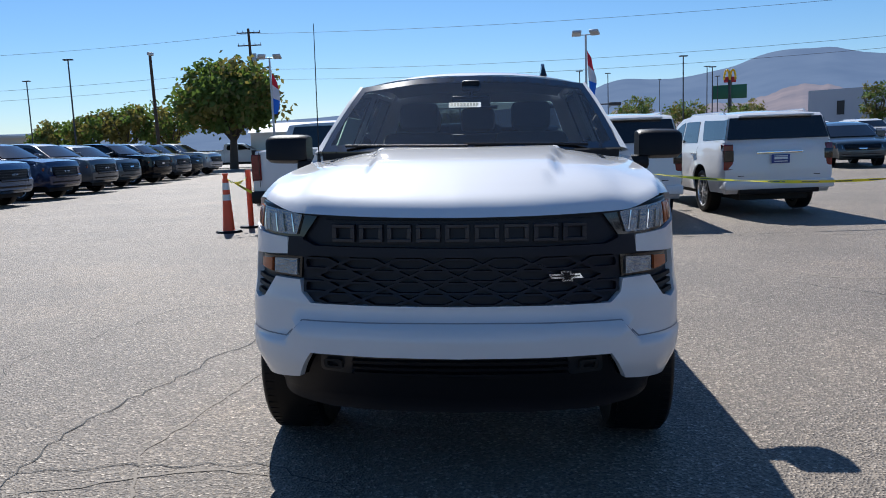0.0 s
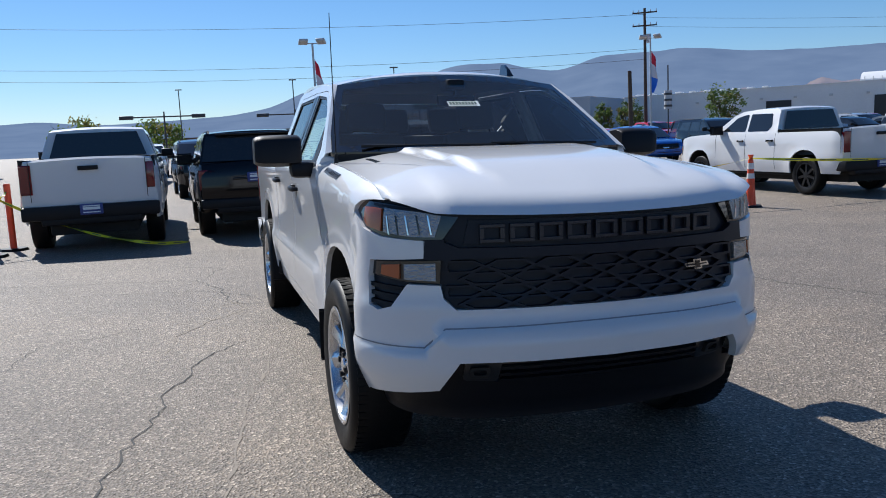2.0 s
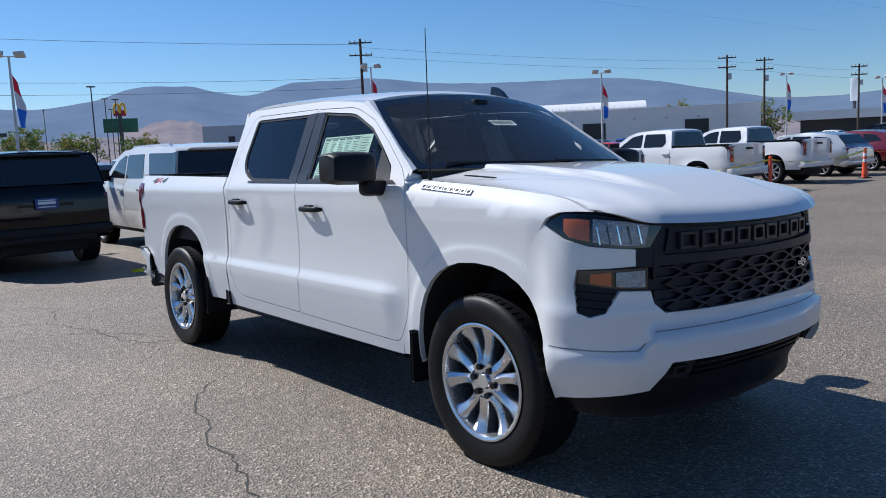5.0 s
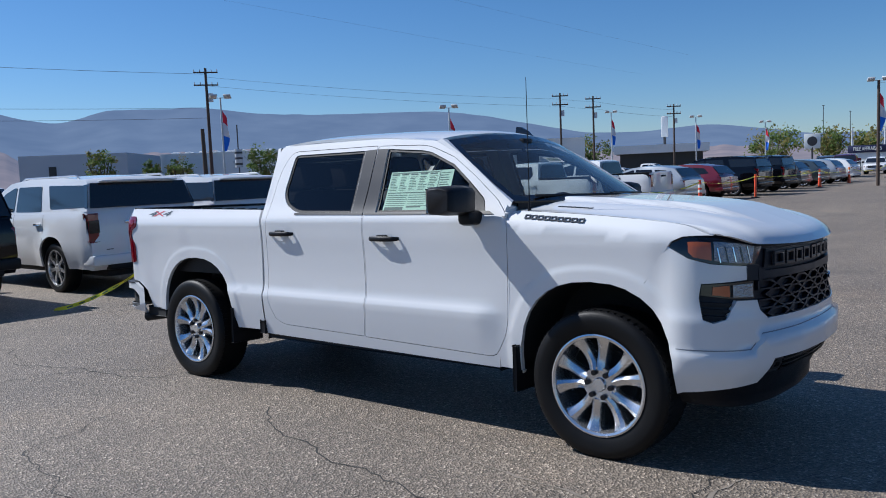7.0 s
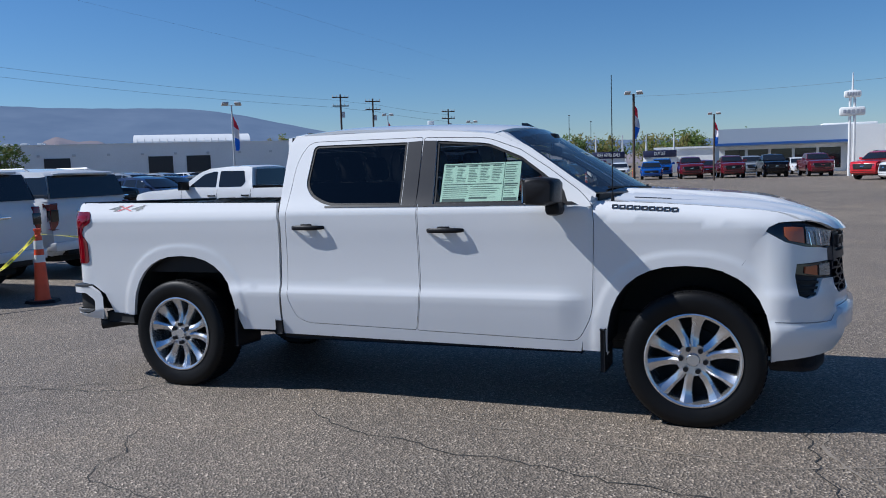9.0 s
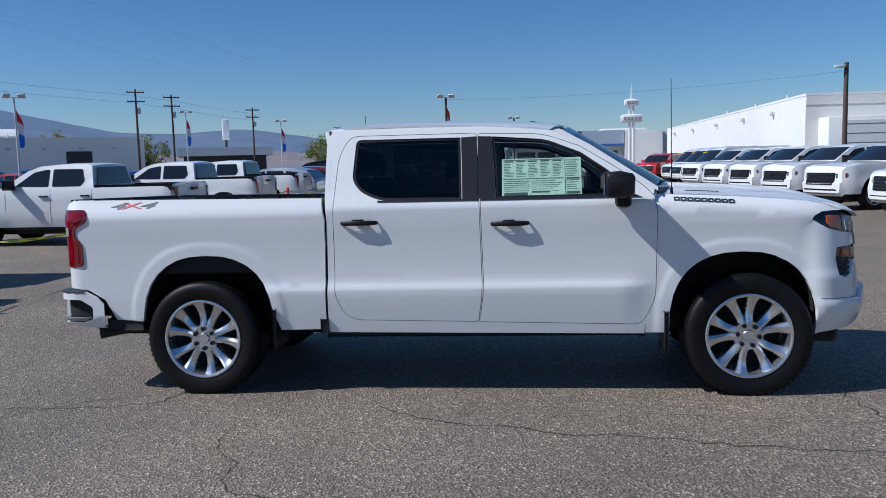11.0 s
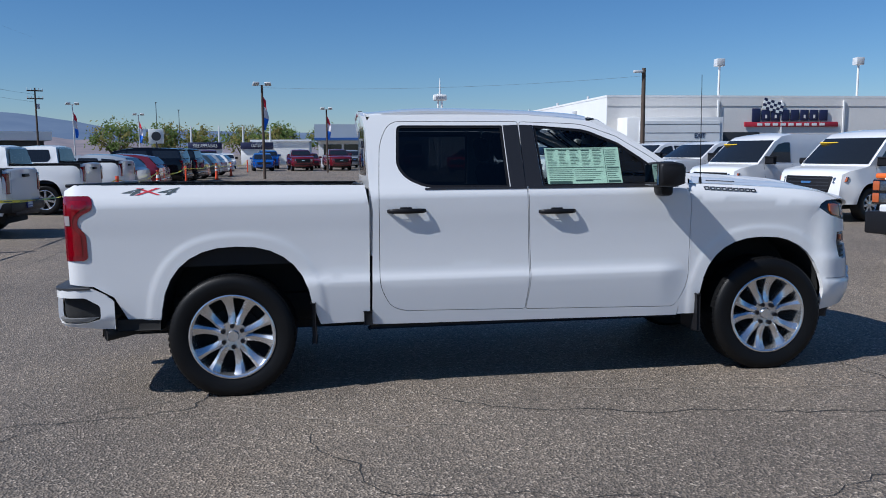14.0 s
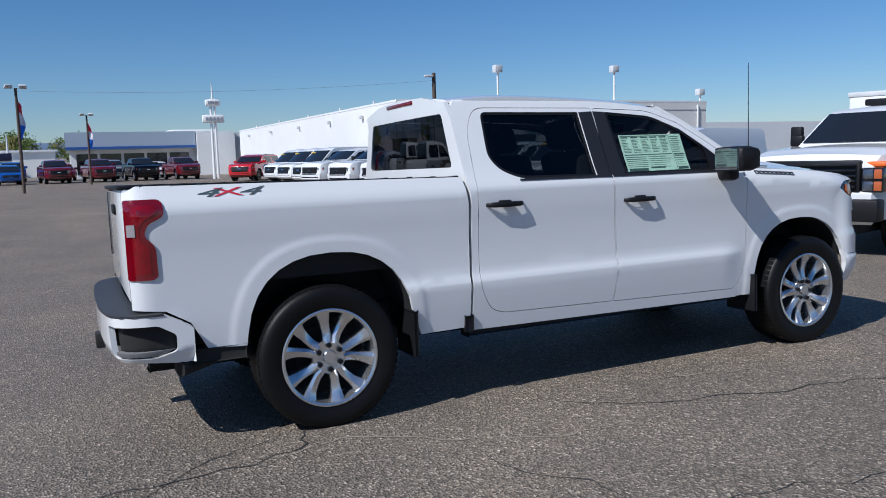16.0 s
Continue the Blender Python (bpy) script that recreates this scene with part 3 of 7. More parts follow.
# black pillar panels and belt strip
on_door(fd, "pillar_panel", [(-0.11, 1.345), (-0.232, 1.345), (-0.203, 1.768), (-0.108, 1.772)], SATINBLK, 0.003, rim=(0.004, 0, 0), label="satin black pillar panel")
on_door(rd, "pillar_panel", [(-0.112, 1.345), (-0.007, 1.342), (0.008, 1.768), (-0.098, 1.772)], SATINBLK, 0.003, rim=(0.004, 0, 0), label="satin black pillar panel")
on_door(fd, "belt_strip", [(-1.20, 1.326), (-0.13, 1.330), (-0.13, 1.345), (-1.16, 1.345)], SATINBLK, 0.005, rim=(0.006, 0, 0))
on_door(rd, "belt_strip", [(-0.118, 1.330), (0.58, 1.335), (0.58, 1.348), (-0.118, 1.345)], SATINBLK, 0.005, rim=(0.006, 0, 0))
on_door(fd, "mirror_sail", [(-1.135, 1.34), (-0.985, 1.34), (-0.965, 1.52), (-1.10, 1.415)], BLACKPL, 0.002, rim=(0.01, 0, 0), label="black triangular mirror base")
for obs, y0, z0 in ((fd, -0.195, 1.172), (rd, 0.84, 1.197)):
    for k, ob in enumerate(obs):
        sx = -1 if k == 0 else 1
        x = flank(y0 - 0.13, z0)
        bm = bmesh.new()
        rings = []
        for dy, o, r in ((0.0, -0.004, 0.010), (0.012, 0.016, 0.014), (0.04, 0.030, 0.0165), (0.13, 0.034, 0.0175), (0.222, 0.030, 0.0165), (0.25, 0.016, 0.014), (0.262, -0.004, 0.010)):
            rings.append([bm.verts.new((sx * (x + o + 0.62 * r * math.cos(q * math.pi / 5)), y0 - dy, z0 + r * math.sin(q * math.pi / 5))) for q in range(10)])
        for p, q in zip(rings, rings[1:]):
            for j in range(10):
                bm.faces.new((p[j], p[(j + 1) % 10], q[(j + 1) % 10], q[j]))
        box(bm, min(sx * (x + 0.002), sx * (x + 0.030)), max(sx * (x + 0.002), sx * (x + 0.030)), y0 - 0.165, y0 - 0.085, z0 + 0.008, z0 + 0.026, 0.006)
        part("handle", bm, BLACKPL, ob, "black plastic door handle")
        bm = bmesh.new()
        v, f = sheet(rounded([(y0 - 0.20, z0 - 0.055), (y0 - 0.06, z0 - 0.055), (y0 - 0.06, z0 + 0.045), (y0 - 0.20, z0 + 0.045)], 0.045), lambda y, z: (sx * (flank(y, z) + 0.0025), y, z), 0.03)
        mesh_from("handle_cup", v, f, WHITE, ob, "shallow recess behind the handle")
for k, (s0, ob) in enumerate(((-1, truck), (1, truck))):
    # fuel-side rocker strip with small clips
    bm = bmesh.new()
    box(bm, s0 * 0.80, s0 * 0.885, -1.2, 0.97, 0.398, 0.428, 0.012)
    part("rocker_panel", bm, BLACKPL, truck, "black lower sill")

# window price sheet on the inside of the passenger's front window
STK = [(-0.81, 1.345), (-0.275, 1.345), (-0.275, 1.605), (-0.81, 1.605)]
v, f = sheet(STK, lambda y, z: side(y, z, -0.016), 0.1)
price = tagged(mesh_from("price_sheet", v, f, PAPER, fd[0], "pale green printed price sheet behind the window", smooth=0))
rnd = random.Random(4)


def sheet_bar(y0, y1, z0, z1, material=INK, out=-0.0145):
    v, f = sheet([(y0, z0), (y1, z0), (y1, z1), (y0, z1)], lambda y, z: side(y, z, out), 0.2)
    return v, f


vs, fs = [], []


def add_bar(y0, y1, z0, z1):
    v, f = sheet_bar(y0, y1, z0, z1)
    k = len(vs)
    vs.extend(v)
    fs.extend(tuple(i + k for i in q) for q in f)


for c in range(5):
    y = -0.29 - c * 0.082
    add_bar(y - 0.06, y, 1.583, 1.590)
    for r in range(9):
        add_bar(y - rnd.uniform(0.035, 0.07), y, 1.568 - r * 0.0105, 1.5705 - r * 0.0105)
add_bar(-0.69, -0.285, 1.465, 1.470)
add_bar(-0.69, -0.285, 1.594, 1.598)
for r in range(6):
    add_bar(-0.455 - rnd.uniform(0, 0.02), -0.29, 1.45 - r * 0.013, 1.4535 - r * 0.013)
    add_bar(-0.68 + rnd.uniform(0, 0.06), -0.475, 1.45 - r * 0.014, 1.453 - r * 0.014)
add_bar(-0.45, -0.29, 1.357, 1.376)
add_bar(-0.60, -0.475, 1.372, 1.384)
for r in range(14):
    add_bar(-0.795 + rnd.uniform(0, 0.03), -0.71, 1.585 - r * 0.015, 1.589 - r * 0.015)
add_bar(-0.80, -0.71, 1.36, 1.378)
add_bar(-0.80, -0.71, 1.46, 1.468)
add_bar(-0.703, -0.700, 1.347, 1.603)
tagged(mesh_from("printing", vs, fs, INK, fd[0], "rows of small dark print", smooth=0), kind="stuff")


# hood, roof, windshield, pillars
HOODY = [(0, -2.742), (0.3, -2.726), (0.55, -2.682), (0.7, -2.628), (0.785, -2.572), (0.838, -2.505), (0.858, -2.42)]
HOODP = [(0, 0), (0.03, 0.040), (0.075, 0.073), (0.15, 0.104), (0.25, 0.132), (0.45, 0.165), (0.75, 0.20)]


def hood(x, y):
    a = abs(x)
    d = max(0.0, y - curve1(a, HOODY))
    rim_ = smooth01((a - 0.58) / 0.27)
    w = smooth01(d / (0.6 - 0.46 * rim_))
    lip = 1.130 + 0.030 * (a / 0.85)**2 + 0.042 * smooth01((a - 0.66) / 0.19)
    z = (lip + curve1(d, HOODP) * (1 - 0.5 * rim_)) * (1 - w) + (curve1(y, HOODZ) - 0.05 * smooth01((a - 0.5) / 0.37)) * w
    edge = 0.40 + 0.13 * (y + 2.6) / 1.2
    z += 0.026 * smooth01((edge - a) / 0.045) * smooth01((y + 2.60) / 0.35)
    return (x, y, z)


hs = [(0.85 * k / 40, curve1(0.85 * k / 40, HOODY)) for k in range(41)] + [(0.854, -2.3), (0.855, -2.1), (0.858, -1.7), (0.858, -1.32)]
HOOD = [(-x, y) for x, y in hs[::-1]][:-1] + hs + [(0.6, -1.43), (0.3, -1.50), (0, -1.525), (-0.3, -1.50), (-0.6, -1.43)]
v, f = sheet(inset(HOOD, 0.003), hood, 0.04, lines=[[(0.78 * k / 20, curve1(0.78 * abs(k) / 20, HOODY) + 0.028) for k in range(-20, 21)]], rim=(0, 0.03, 0.0), estep=0.025)
hood_ob = mesh_from("hood", v, f, WHITE, truck)
ROOFZ = [(-0.80, 1.735), (-0.62, 1.795), (-0.07, 1.850), (0.55, 1.872), (0.955, 1.850)]
CROWN = [(-0.75, 0.098), (-0.3, 0.074), (0.9, 0.05)]


def roof(x, y):
    return (x, y, curve1(y, ROOFZ) + curve1(y, CROWN) * (1 - min(1, abs(x) / 0.705)**2.4))


rf = [(0, -0.735), (0.35, -0.705), (0.6, -0.63), (0.712, -0.60), (0.70, -0.3), (0.696, 0.3), (0.695, 0.85), (0.66, 0.95), (0.4, 0.985), (0, 0.995)]
ROOF = rf + [(-x, y) for x, y in rf[-2:0:-1]]
v, f = sheet(ROOF, roof, 0.07, rim=(0, 0, -0.02), estep=0.05)
mesh_from("roof", v, f, WHITE, truck)


def shield(x, z):
    return (x, -1.074 + (z - 1.662) / 0.6 + 0.30 * x * x, z)


WS = [(-0.85, 1.40), (-0.4, 1.395), (0, 1.39), (0.4, 1.395), (0.85, 1.40), (0.79, 1.6), (0.70, 1.80), (0.35, 1.843), (0, 1.856), (-0.35, 1.843), (-0.70, 1.80), (-0.79, 1.6)]
v, f = sheet(WS, shield, 0.12)
ws = mesh_from("windshield", v, f, glass_mat("windshield_glass", (0.80, 0.85, 0.85), film=0.03), truck, "large curved windshield glass")
ws.visible_shadow = False
v, f = sheet(WS, lambda x, z: shield(x, z - 0.004), 0.1, holes=[inset(WS, 0.035)], rim=(0, 0, -0.01))
mesh_from("windshield_border", v, f, GLOSSBLK, ws, "black ceramic border")
for sx in (-1, 1):
    verts, faces = [], []
    tri = ((0.85, 1.40, -1.305, 1.362), (0.825, 1.5, -1.125, 1.492), (0.756, 1.68, -0.85, 1.687), (0.70, 1.80, -0.62, 1.796))
    for i, (x, z, y2, z2) in enumerate(tri):
        a, b = Vector(shield(x, z)), Vector((flank(y2 + 0.02 if i == 0 else y2, z2), y2, z2))
        mid = (a + b) / 2 + Vector((0.010, -0.008, 0.008))
        verts += [Vector((sx * q.x, q.y, q.z)) for q in (a, mid, b)]
        if i:
            k = 3 * i
            faces += [(k - 3, k - 2, k + 1, k), (k - 2, k - 1, k + 2, k + 1)]
    mesh_from("windshield_pillar", verts, faces, WHITE, truck, smooth=60)
# cowl, wipers and paper tags behind the glass
v, f = sheet([(-0.84, -1.32), (-0.6, -1.42), (-0.3, -1.49), (0, -1.515), (0.3, -1.49), (0.6, -1.42), (0.84, -1.32), (0.7, -1.25), (0.35, -1.40), (0, -1.45), (-0.35, -1.40), (-0.7, -1.25)], lambda x, y: (x, y, 1.385), 0.1, rim=(0, 0, -0.05))
mesh_from("cowl", v, f, BLACKPL, truck, "black plastic cowl")
for x0, x1 in ((-0.70, 0.0), (-0.02, 0.66)):
    bm = tubed(Vector(shield(x0, 1.415)) + Vector((0, -0.012, 0.01)), Vector(shield(x1, 1.405)) + Vector((0, -0.012, 0.01)), 0.008)
    part("wiper", bm, BLACKPL, truck)
v, f = sheet([(-0.125, 1.65), (0.065, 1.65), (0.065, 1.682), (-0.125, 1.682)], lambda x, z: shield(x, z - 0.008), 0.2)
mesh_from("stock_tag", v, f, WPAPER, ws, "white paper tag with black numbers", smooth=0)
vs, fs = [], []
for i in range(9):
    x = -0.115 + i * 0.019
    v, f = sheet([(x, 1.657), (x + 0.013, 1.657), (x + 0.013, 1.675), (x, 1.675)], lambda x, z: shield(x, z - 0.005), 0.2)
    k = len(vs)
    vs += v
    fs += [tuple(a + k for a in q) for q in f]
mesh_from("tag_print", vs, fs, INK, ws, "row of plain dark bars", smooth=0)
part("camera_pod", boxed(-0.06, 0.06, -0.86, -0.70, 1.75, 1.82, 0.02), BLACKPL, truck, "black sensor pod behind the windshield")
bm = bmesh.new()
box(bm, -0.12, 0.12, -0.86, -0.83, 1.655, 1.725, 0.012)
tube(bm, (0, -0.83, 1.70), (0, -0.80, 1.79), 0.012)
part("inside_mirror", bm, BLACKPL, truck)


# cab back, rear window, brake lamp
def back(x, z):
    return (x, 0.955 + 0.03 * (1 - (x / 0.9)**2) + (0.02 if z > 1.8 else 0), z)


CABB = [(-0.885, 0.9), (0.885, 0.9), (0.893, 1.38), (0.70, 1.84), (0.4, 1.895), (0, 1.91), (-0.4, 1.895), (-0.70, 1.84), (-0.893, 1.38)]
RGL = rounded([(-0.74, 1.435), (0.74, 1.435), (0.62, 1.775), (-0.62, 1.775)], 0.03)
v, f = sheet(CABB, back, 0.1, holes=[RGL], rim=(0, -0.03, 0))
mesh_from("cab_back", v, f, WHITE, truck)
v, f = sheet(inset(RGL, 0.002), lambda x, z: (x, back(x, z)[1] - 0.006, z), 0.15)
g = mesh_from("rear_window", v, [q[::-1] for q in f], TINT, truck, "dark rear window glass")
g.visible_shadow = False
part("brake_lamp", boxed(-0.24, 0.24, 0.975, 1.005, 1.865, 1.895, 0.01), REDLENS, truck, "red high brake lamp")

# bed: inside, rail caps, tailgate, taillights, decals
bm = bmesh.new()
box(bm, -0.86, 0.86, 1.0, 2.82, 0.86, 0.90)
for sx in (-1, 1):
    box(bm, sx * 0.80, sx * 0.86, 1.0, 2.80, 0.90, 1.36)
    box(bm, sx * 0.58, sx * 0.80, 1.45, 2.25, 0.90, 1.08, 0.03)
box(bm, -0.86, 0.86, 0.985, 1.02, 0.62, 1.37)
part("bed_box", bm, BLACKPL, truck, "black sprayed bed liner")
for sx in (-1, 1):
    bm = bmesh.new()
    for k in range(12):
        y0, y1 = 0.995 + k * 0.151, 0.995 + (k + 1) * 0.151
        z0 = 1.378 + 0.030 * k / 12
        w = max(flank(y1, 1.37), 0.80)
        box(bm, sx * (w - 0.09), sx * (w - 0.016), y0, y1 + 0.001, z0 - 0.012, z0 + 0.004, 0.003)
    part("rail_cap", bm, BLACKPL, truck, "black plastic bed rail cap")
tg = part("tailgate", boxed(-0.79, 0.79, 2.83, 2.892, 0.80, 1.395, 0.015), WHITE, truck)
part("spoiler", boxed(-0.79, 0.79, 2.815, 2.91, 1.39, 1.412, 0.008), BLACKPL, tg, "black top edge")
part("tailgate_handle", boxed(-0.14, 0.14, 2.885, 2.905, 1.24, 1.30, 0.008), BLACKPL, tg)
TAIL = rounded([(2.895, 1.338), (2.715, 1.338), (2.70, 1.25), (2.79, 1.21), (2.81, 1.15), (2.755, 1.10), (2.752, 0.94), (2.775, 0.925), (2.895, 0.925)], [0.01, 0.03, 0.04, 0.04, 0.03, 0.04, 0.03, 0.02, 0.01])
lamps = smooth_sheet("taillight", TAIL, REDLENS, step=0.03, out=0.008, rim=(0.02, 0, 0), label="red taillight wrapping round the corner")
for k, ob in enumerate(lamps):
    v, f = sheet([(2.888, 1.212), (2.85, 1.212), (2.85, 1.15), (2.888, 1.15)], lambda y, z: side(y, z, 0.014), 0.04, rim=(0.004, 0, 0))
    if k:
        v, f = mirrored(v), [q[::-1] for q in f]
    mesh_from("reverse_lamp", v, f, REVLENS, ob, "small clear reverse lamp")
    v, f = sheet(inset(TAIL, 0.03), lambda y, z: side(y, z, 0.010), 0.04)
    if k:
        v, f = mirrored(v), [q[::-1] for q in f]
    mesh_from("lens_face", v, f, mat("bright_red_lens", (0.19, 0.0005, 0.006), 0.1, coat=0.3, vary=0.7, scale=22), ob)

# writing and decals on the sides
def text_mesh(name, body, size, material, parent, m, extrude=0.004, label="", sx=1.0, shear=0.0, bevel=0.0, space=1.0, bold=0.0):
    """Flat raised letters; the text is centred on m's origin and lies in its xy plane."""
    cu = bpy.data.curves.new(name, "FONT")
    cu.body, cu.size, cu.extrude, cu.align_x, cu.align_y, cu.shear = body, size, extrude, "CENTER", "CENTER", shear
    cu.bevel_depth, cu.space_character, cu.offset = bevel, space, bold
    tmp = new(name, cu)
    dg = bpy.context.evaluated_depsgraph_get()
    me = bpy.data.meshes.new_from_object(tmp.evaluated_get(dg))
    bpy.data.objects.remove(tmp)
    me.name = name
    me.materials.clear()
    me.materials.append(material)
    for vtx in me.vertices:
        vtx.co.x *= sx
    ob = new(name, me)
    ob.parent = parent
    ob.matrix_local = m
    if label:
        ob["label"] = label
    return ob


def on_flank(y, z, sx, out):
    """A frame on the body side: x along the truck as it reads, y up, z outwards."""
    p = Vector((sx * (flank(y, z) + out), y, z))
    up = Vector((sx * flank(y, z + 0.04), y, z + 0.04)) - Vector((sx * flank(y, z - 0.04), y, z - 0.04))
    al = Vector((sx * flank(y + sx * 0.05, z), y + sx * 0.05, z)) - Vector((sx * flank(y - sx * 0.05, z), y - sx * 0.05, z))
    al.normalize()
    n = al.cross(up).normalized()
    up = n.cross(al)
    return Matrix(((al.x, up.x, n.x, p.x), (al.y, up.y, n.y, p.y), (al.z, up.z, n.z, p.z), (0, 0, 0, 1)))


for sx in (-1, 1):
    for q in range(9):
        m = on_flank(-1.597 + sx * (q - 4) * 0.0435, 1.296 + sx * 0.0031 * (q - 4), sx, 0.003)
        bm = bmesh.new()
        for z0, z1 in ((-0.015, -0.009), (0.009, 0.015)):
            box(bm, -0.018, 0.018, z0, z1, -0.002, 0.003, 0, m)
        for x0, x1 in ((-0.018, -0.011), (0.011, 0.018)):
            box(bm, x0, x1, -0.009, 0.009, -0.002, 0.003, 0, m)
        part("name_bar", bm, BADGE, truck, "dark raised model badge bar", smooth=0)
    m = on_flank(2.37, 1.352, sx, 0.003)
    for txt, dx, mt, sh in (("4", -0.125, GREYDECAL, 0.4), ("X", 0.0, REDDECAL, 0.0), ("4", 0.097, GREYDECAL, 0.4)):
        text_mesh("drive_decal", txt, 0.072, mt, truck, m @ pose(dx, 0.004, 0), 0.0004, "grey and red drive decal", sx=3.2 if txt == "X" else 3.3, shear=sh)
for sx in (-1, 1):
    m = pose(sx * 0.63, -1.42, 1.385, -3, sx * 8, sx * 90)
    for q in range(8):
        yy = -1.62 + (q - 3.5) * 0.028
        bm = boxed(sx * 0.688, sx * 0.712, yy - 0.011, yy + 0.011, hood(0.70, yy)[2] - 0.002, hood(0.70, yy)[2] + 0.004)
        part("hood_bar", bm, BADGE, hood_ob, "small dark badge bar on the hood", smooth=0)

# front end: a plan curve from the centre round the corner
PLAN = [(0, -2.728), (0.3, -2.712), (0.55, -2.664), (0.71, -2.606), (0.82, -2.540), (0.886, -2.462), (0.926, -2.37), (0.941, -2.27), (0.945, -2.15), (0.943, -2.0)]
PS = [0.0, 0.30, 0.552, 0.716, 0.842, 0.950, 1.062, 1.183, 1.333, 1.483]
PX, PY = [(s, p[0]) for s, p in zip(PS, PLAN)], [(s, p[1]) for s, p in zip(PS, PLAN)]
FOUT = [(0.36, -0.07), (0.46, -0.02), (0.55, 0.015), (0.66, 0.02), (0.76, 0.02), (0.85, 0.005), (1.0, -0.005), (1.15, -0.018), (1.21, -0.035)]
GROOVE = [(0.0, 0.707), (0.655, 0.703), (0.735, 0.628), (1.2, 0.64)]


def nose(s, z, out=0.0, bumper=True):
    a, sg = abs(s), (1 if s >= 0 else -1)
    x, y = curve1(a, PX), curve1(a, PY)
    e = 0.01
    t = Vector((curve1(a + e, PX) - curve1(max(0, a - e), PX), curve1(a + e, PY) - curve1(max(0, a - e), PY))).normalized()
    o = curve1(z, FOUT) + out
    if bumper:
        g = curve1(a, GROOVE)
        o += 0.035 * smooth01((g - z) / 0.014) * (1 - 0.75 * smooth01((a - 0.62) / 0.35))
    x, y = x + t.y * o, y - t.x * o
    w = smooth01((a - 1.10) / 0.2)
    if w > 0:
        x = x * (1 - w) + (flank(y, z) + max(out, -0.05) + (0.006 if z < curve1(a, GROOVE) else 0)) * w
    return (sg * x, y, z)


def both(half):
    """A closed outline from its right half (first and last points on the centre line)."""
    return half + [(-a, b) for a, b in half[::-1] if a > 1e-6]


archs = []
for y, z in ARCH_F:
    if y < -2.03 and z > 0.39:
        s = next((PS[i] + (PS[i + 1] - PS[i]) * (y - PLAN[i][1]) / (PLAN[i + 1][1] - PLAN[i][1]) for i in range(len(PLAN) - 1) if PLAN[i][1] <= y <= PLAN[i + 1][1]), None)
        if s and z <= 0.955:
            archs.append((s, z))
archs.sort(key=lambda p: p[1])
HL = [(0.60, 1.135), (0.74, 1.168), (0.90, 1.190), (1.08, 1.200), (1.203, 1.199), (1.185, 1.157), (1.07, 1.095), (0.93, 1.066), (0.76, 1.048), (0.665, 1.045)]
FASCIA = both([(0, 0.775), (0.615, 0.778), (0.66, 0.82), (0.672, 0.872), (0.80, 0.878), (0.865, 0.79), (0.93, 0.772), (0.985, 0.79), (1.003, 0.90), (0.99, 0.968), (0.735, 0.978), (0.73, 1.046)]
              + [(0.93, 1.063), (1.06, 1.092), (1.183, 1.152), (1.193, 1.168), (1.268, 1.06), (1.343, 0.958)] + [p for p in archs[::-1]] + [(1.10, 0.412), (0.95, 0.425), (0.80, 0.44), (0.685, 0.455), (0.605, 0.575), (0.3, 0.572), (0, 0.57)])
gl = [(0, 0.707), (0.655, 0.703), (0.735, 0.628), (1.14, 0.639)]
lines = []
for dz in (0.0, -0.014):
    ln = [(a, b + dz) for a, b in gl]
    lines.append([(-a, b) for a, b in ln[::-1]][:-1] + ln)
v, f = sheet(FASCIA, nose, 0.045, lines=lines, rim=lambda s, z: Vector(nose(s, z, -0.035)) - Vector(nose(s, z)), estep=0.03)
fascia = mesh_from("front_bumper", v, f, WHITE, truck, "white front bumper fascia", smooth=50)
# grey strip painted as shade along the groove between the bumper's two halves
v, f = sheet(both([(0, 0.712), (0.657, 0.708), (0.738, 0.634), (1.13, 0.645), (1.13, 0.640), (0.735, 0.628), (0.653, 0.702), (0, 0.706)]), lambda s, z: nose(s, z, 0.002, False), 0.05)
mesh_from("bumper_groove", v, f, mat("painted_groove_shade", (0.22, 0.23, 0.26), 0.5), fascia, "grey strip painted as shade in the groove")
# black upper face with lamps
UPPER = both([(0, 1.155), (0.4, 1.16), (0.65, 1.178), (0.85, 1.200), (1.05, 1.206), (1.208, 1.203), (1.208, 1.15), (1.07, 1.09), (0.93, 1.06), (0.74, 1.04), (0.74, 0.98), (1.045, 0.974), (1.06, 0.785), (0.95, 0.765), (0.86, 0.78), (0.80, 0.87), (0.675, 0.866), (0.665, 0.815), (0.62, 0.77), (0, 0.765)])
v, f = sheet(UPPER, lambda s, z: nose(s, z, -0.03, False), 0.07, rim=lambda s, z: Vector(nose(s, z, -0.07, False)) - Vector(nose(s, z, -0.03, False)))
grille = mesh_from("grille", v, f, GRILLE, truck, "black honeycomb grille with a row of raised bars")


def nose_part(name, half, material, out, parent, depth=0.02, holes=(), step=0.04, label="", mirror=True):
    v, f = sheet(half, lambda s, z: nose(s, z, out, False), step, holes, rim=lambda s, z: Vector(nose(s, z, out - depth, False)) - Vector(nose(s, z, out, False)))
    obs = [mesh_from(name, v, f, material, parent, label, 50)]
    if mirror:
        obs.append(mesh_from(name, mirrored(v), [q[::-1] for q in f], material, parent, label, 50))
    return obs


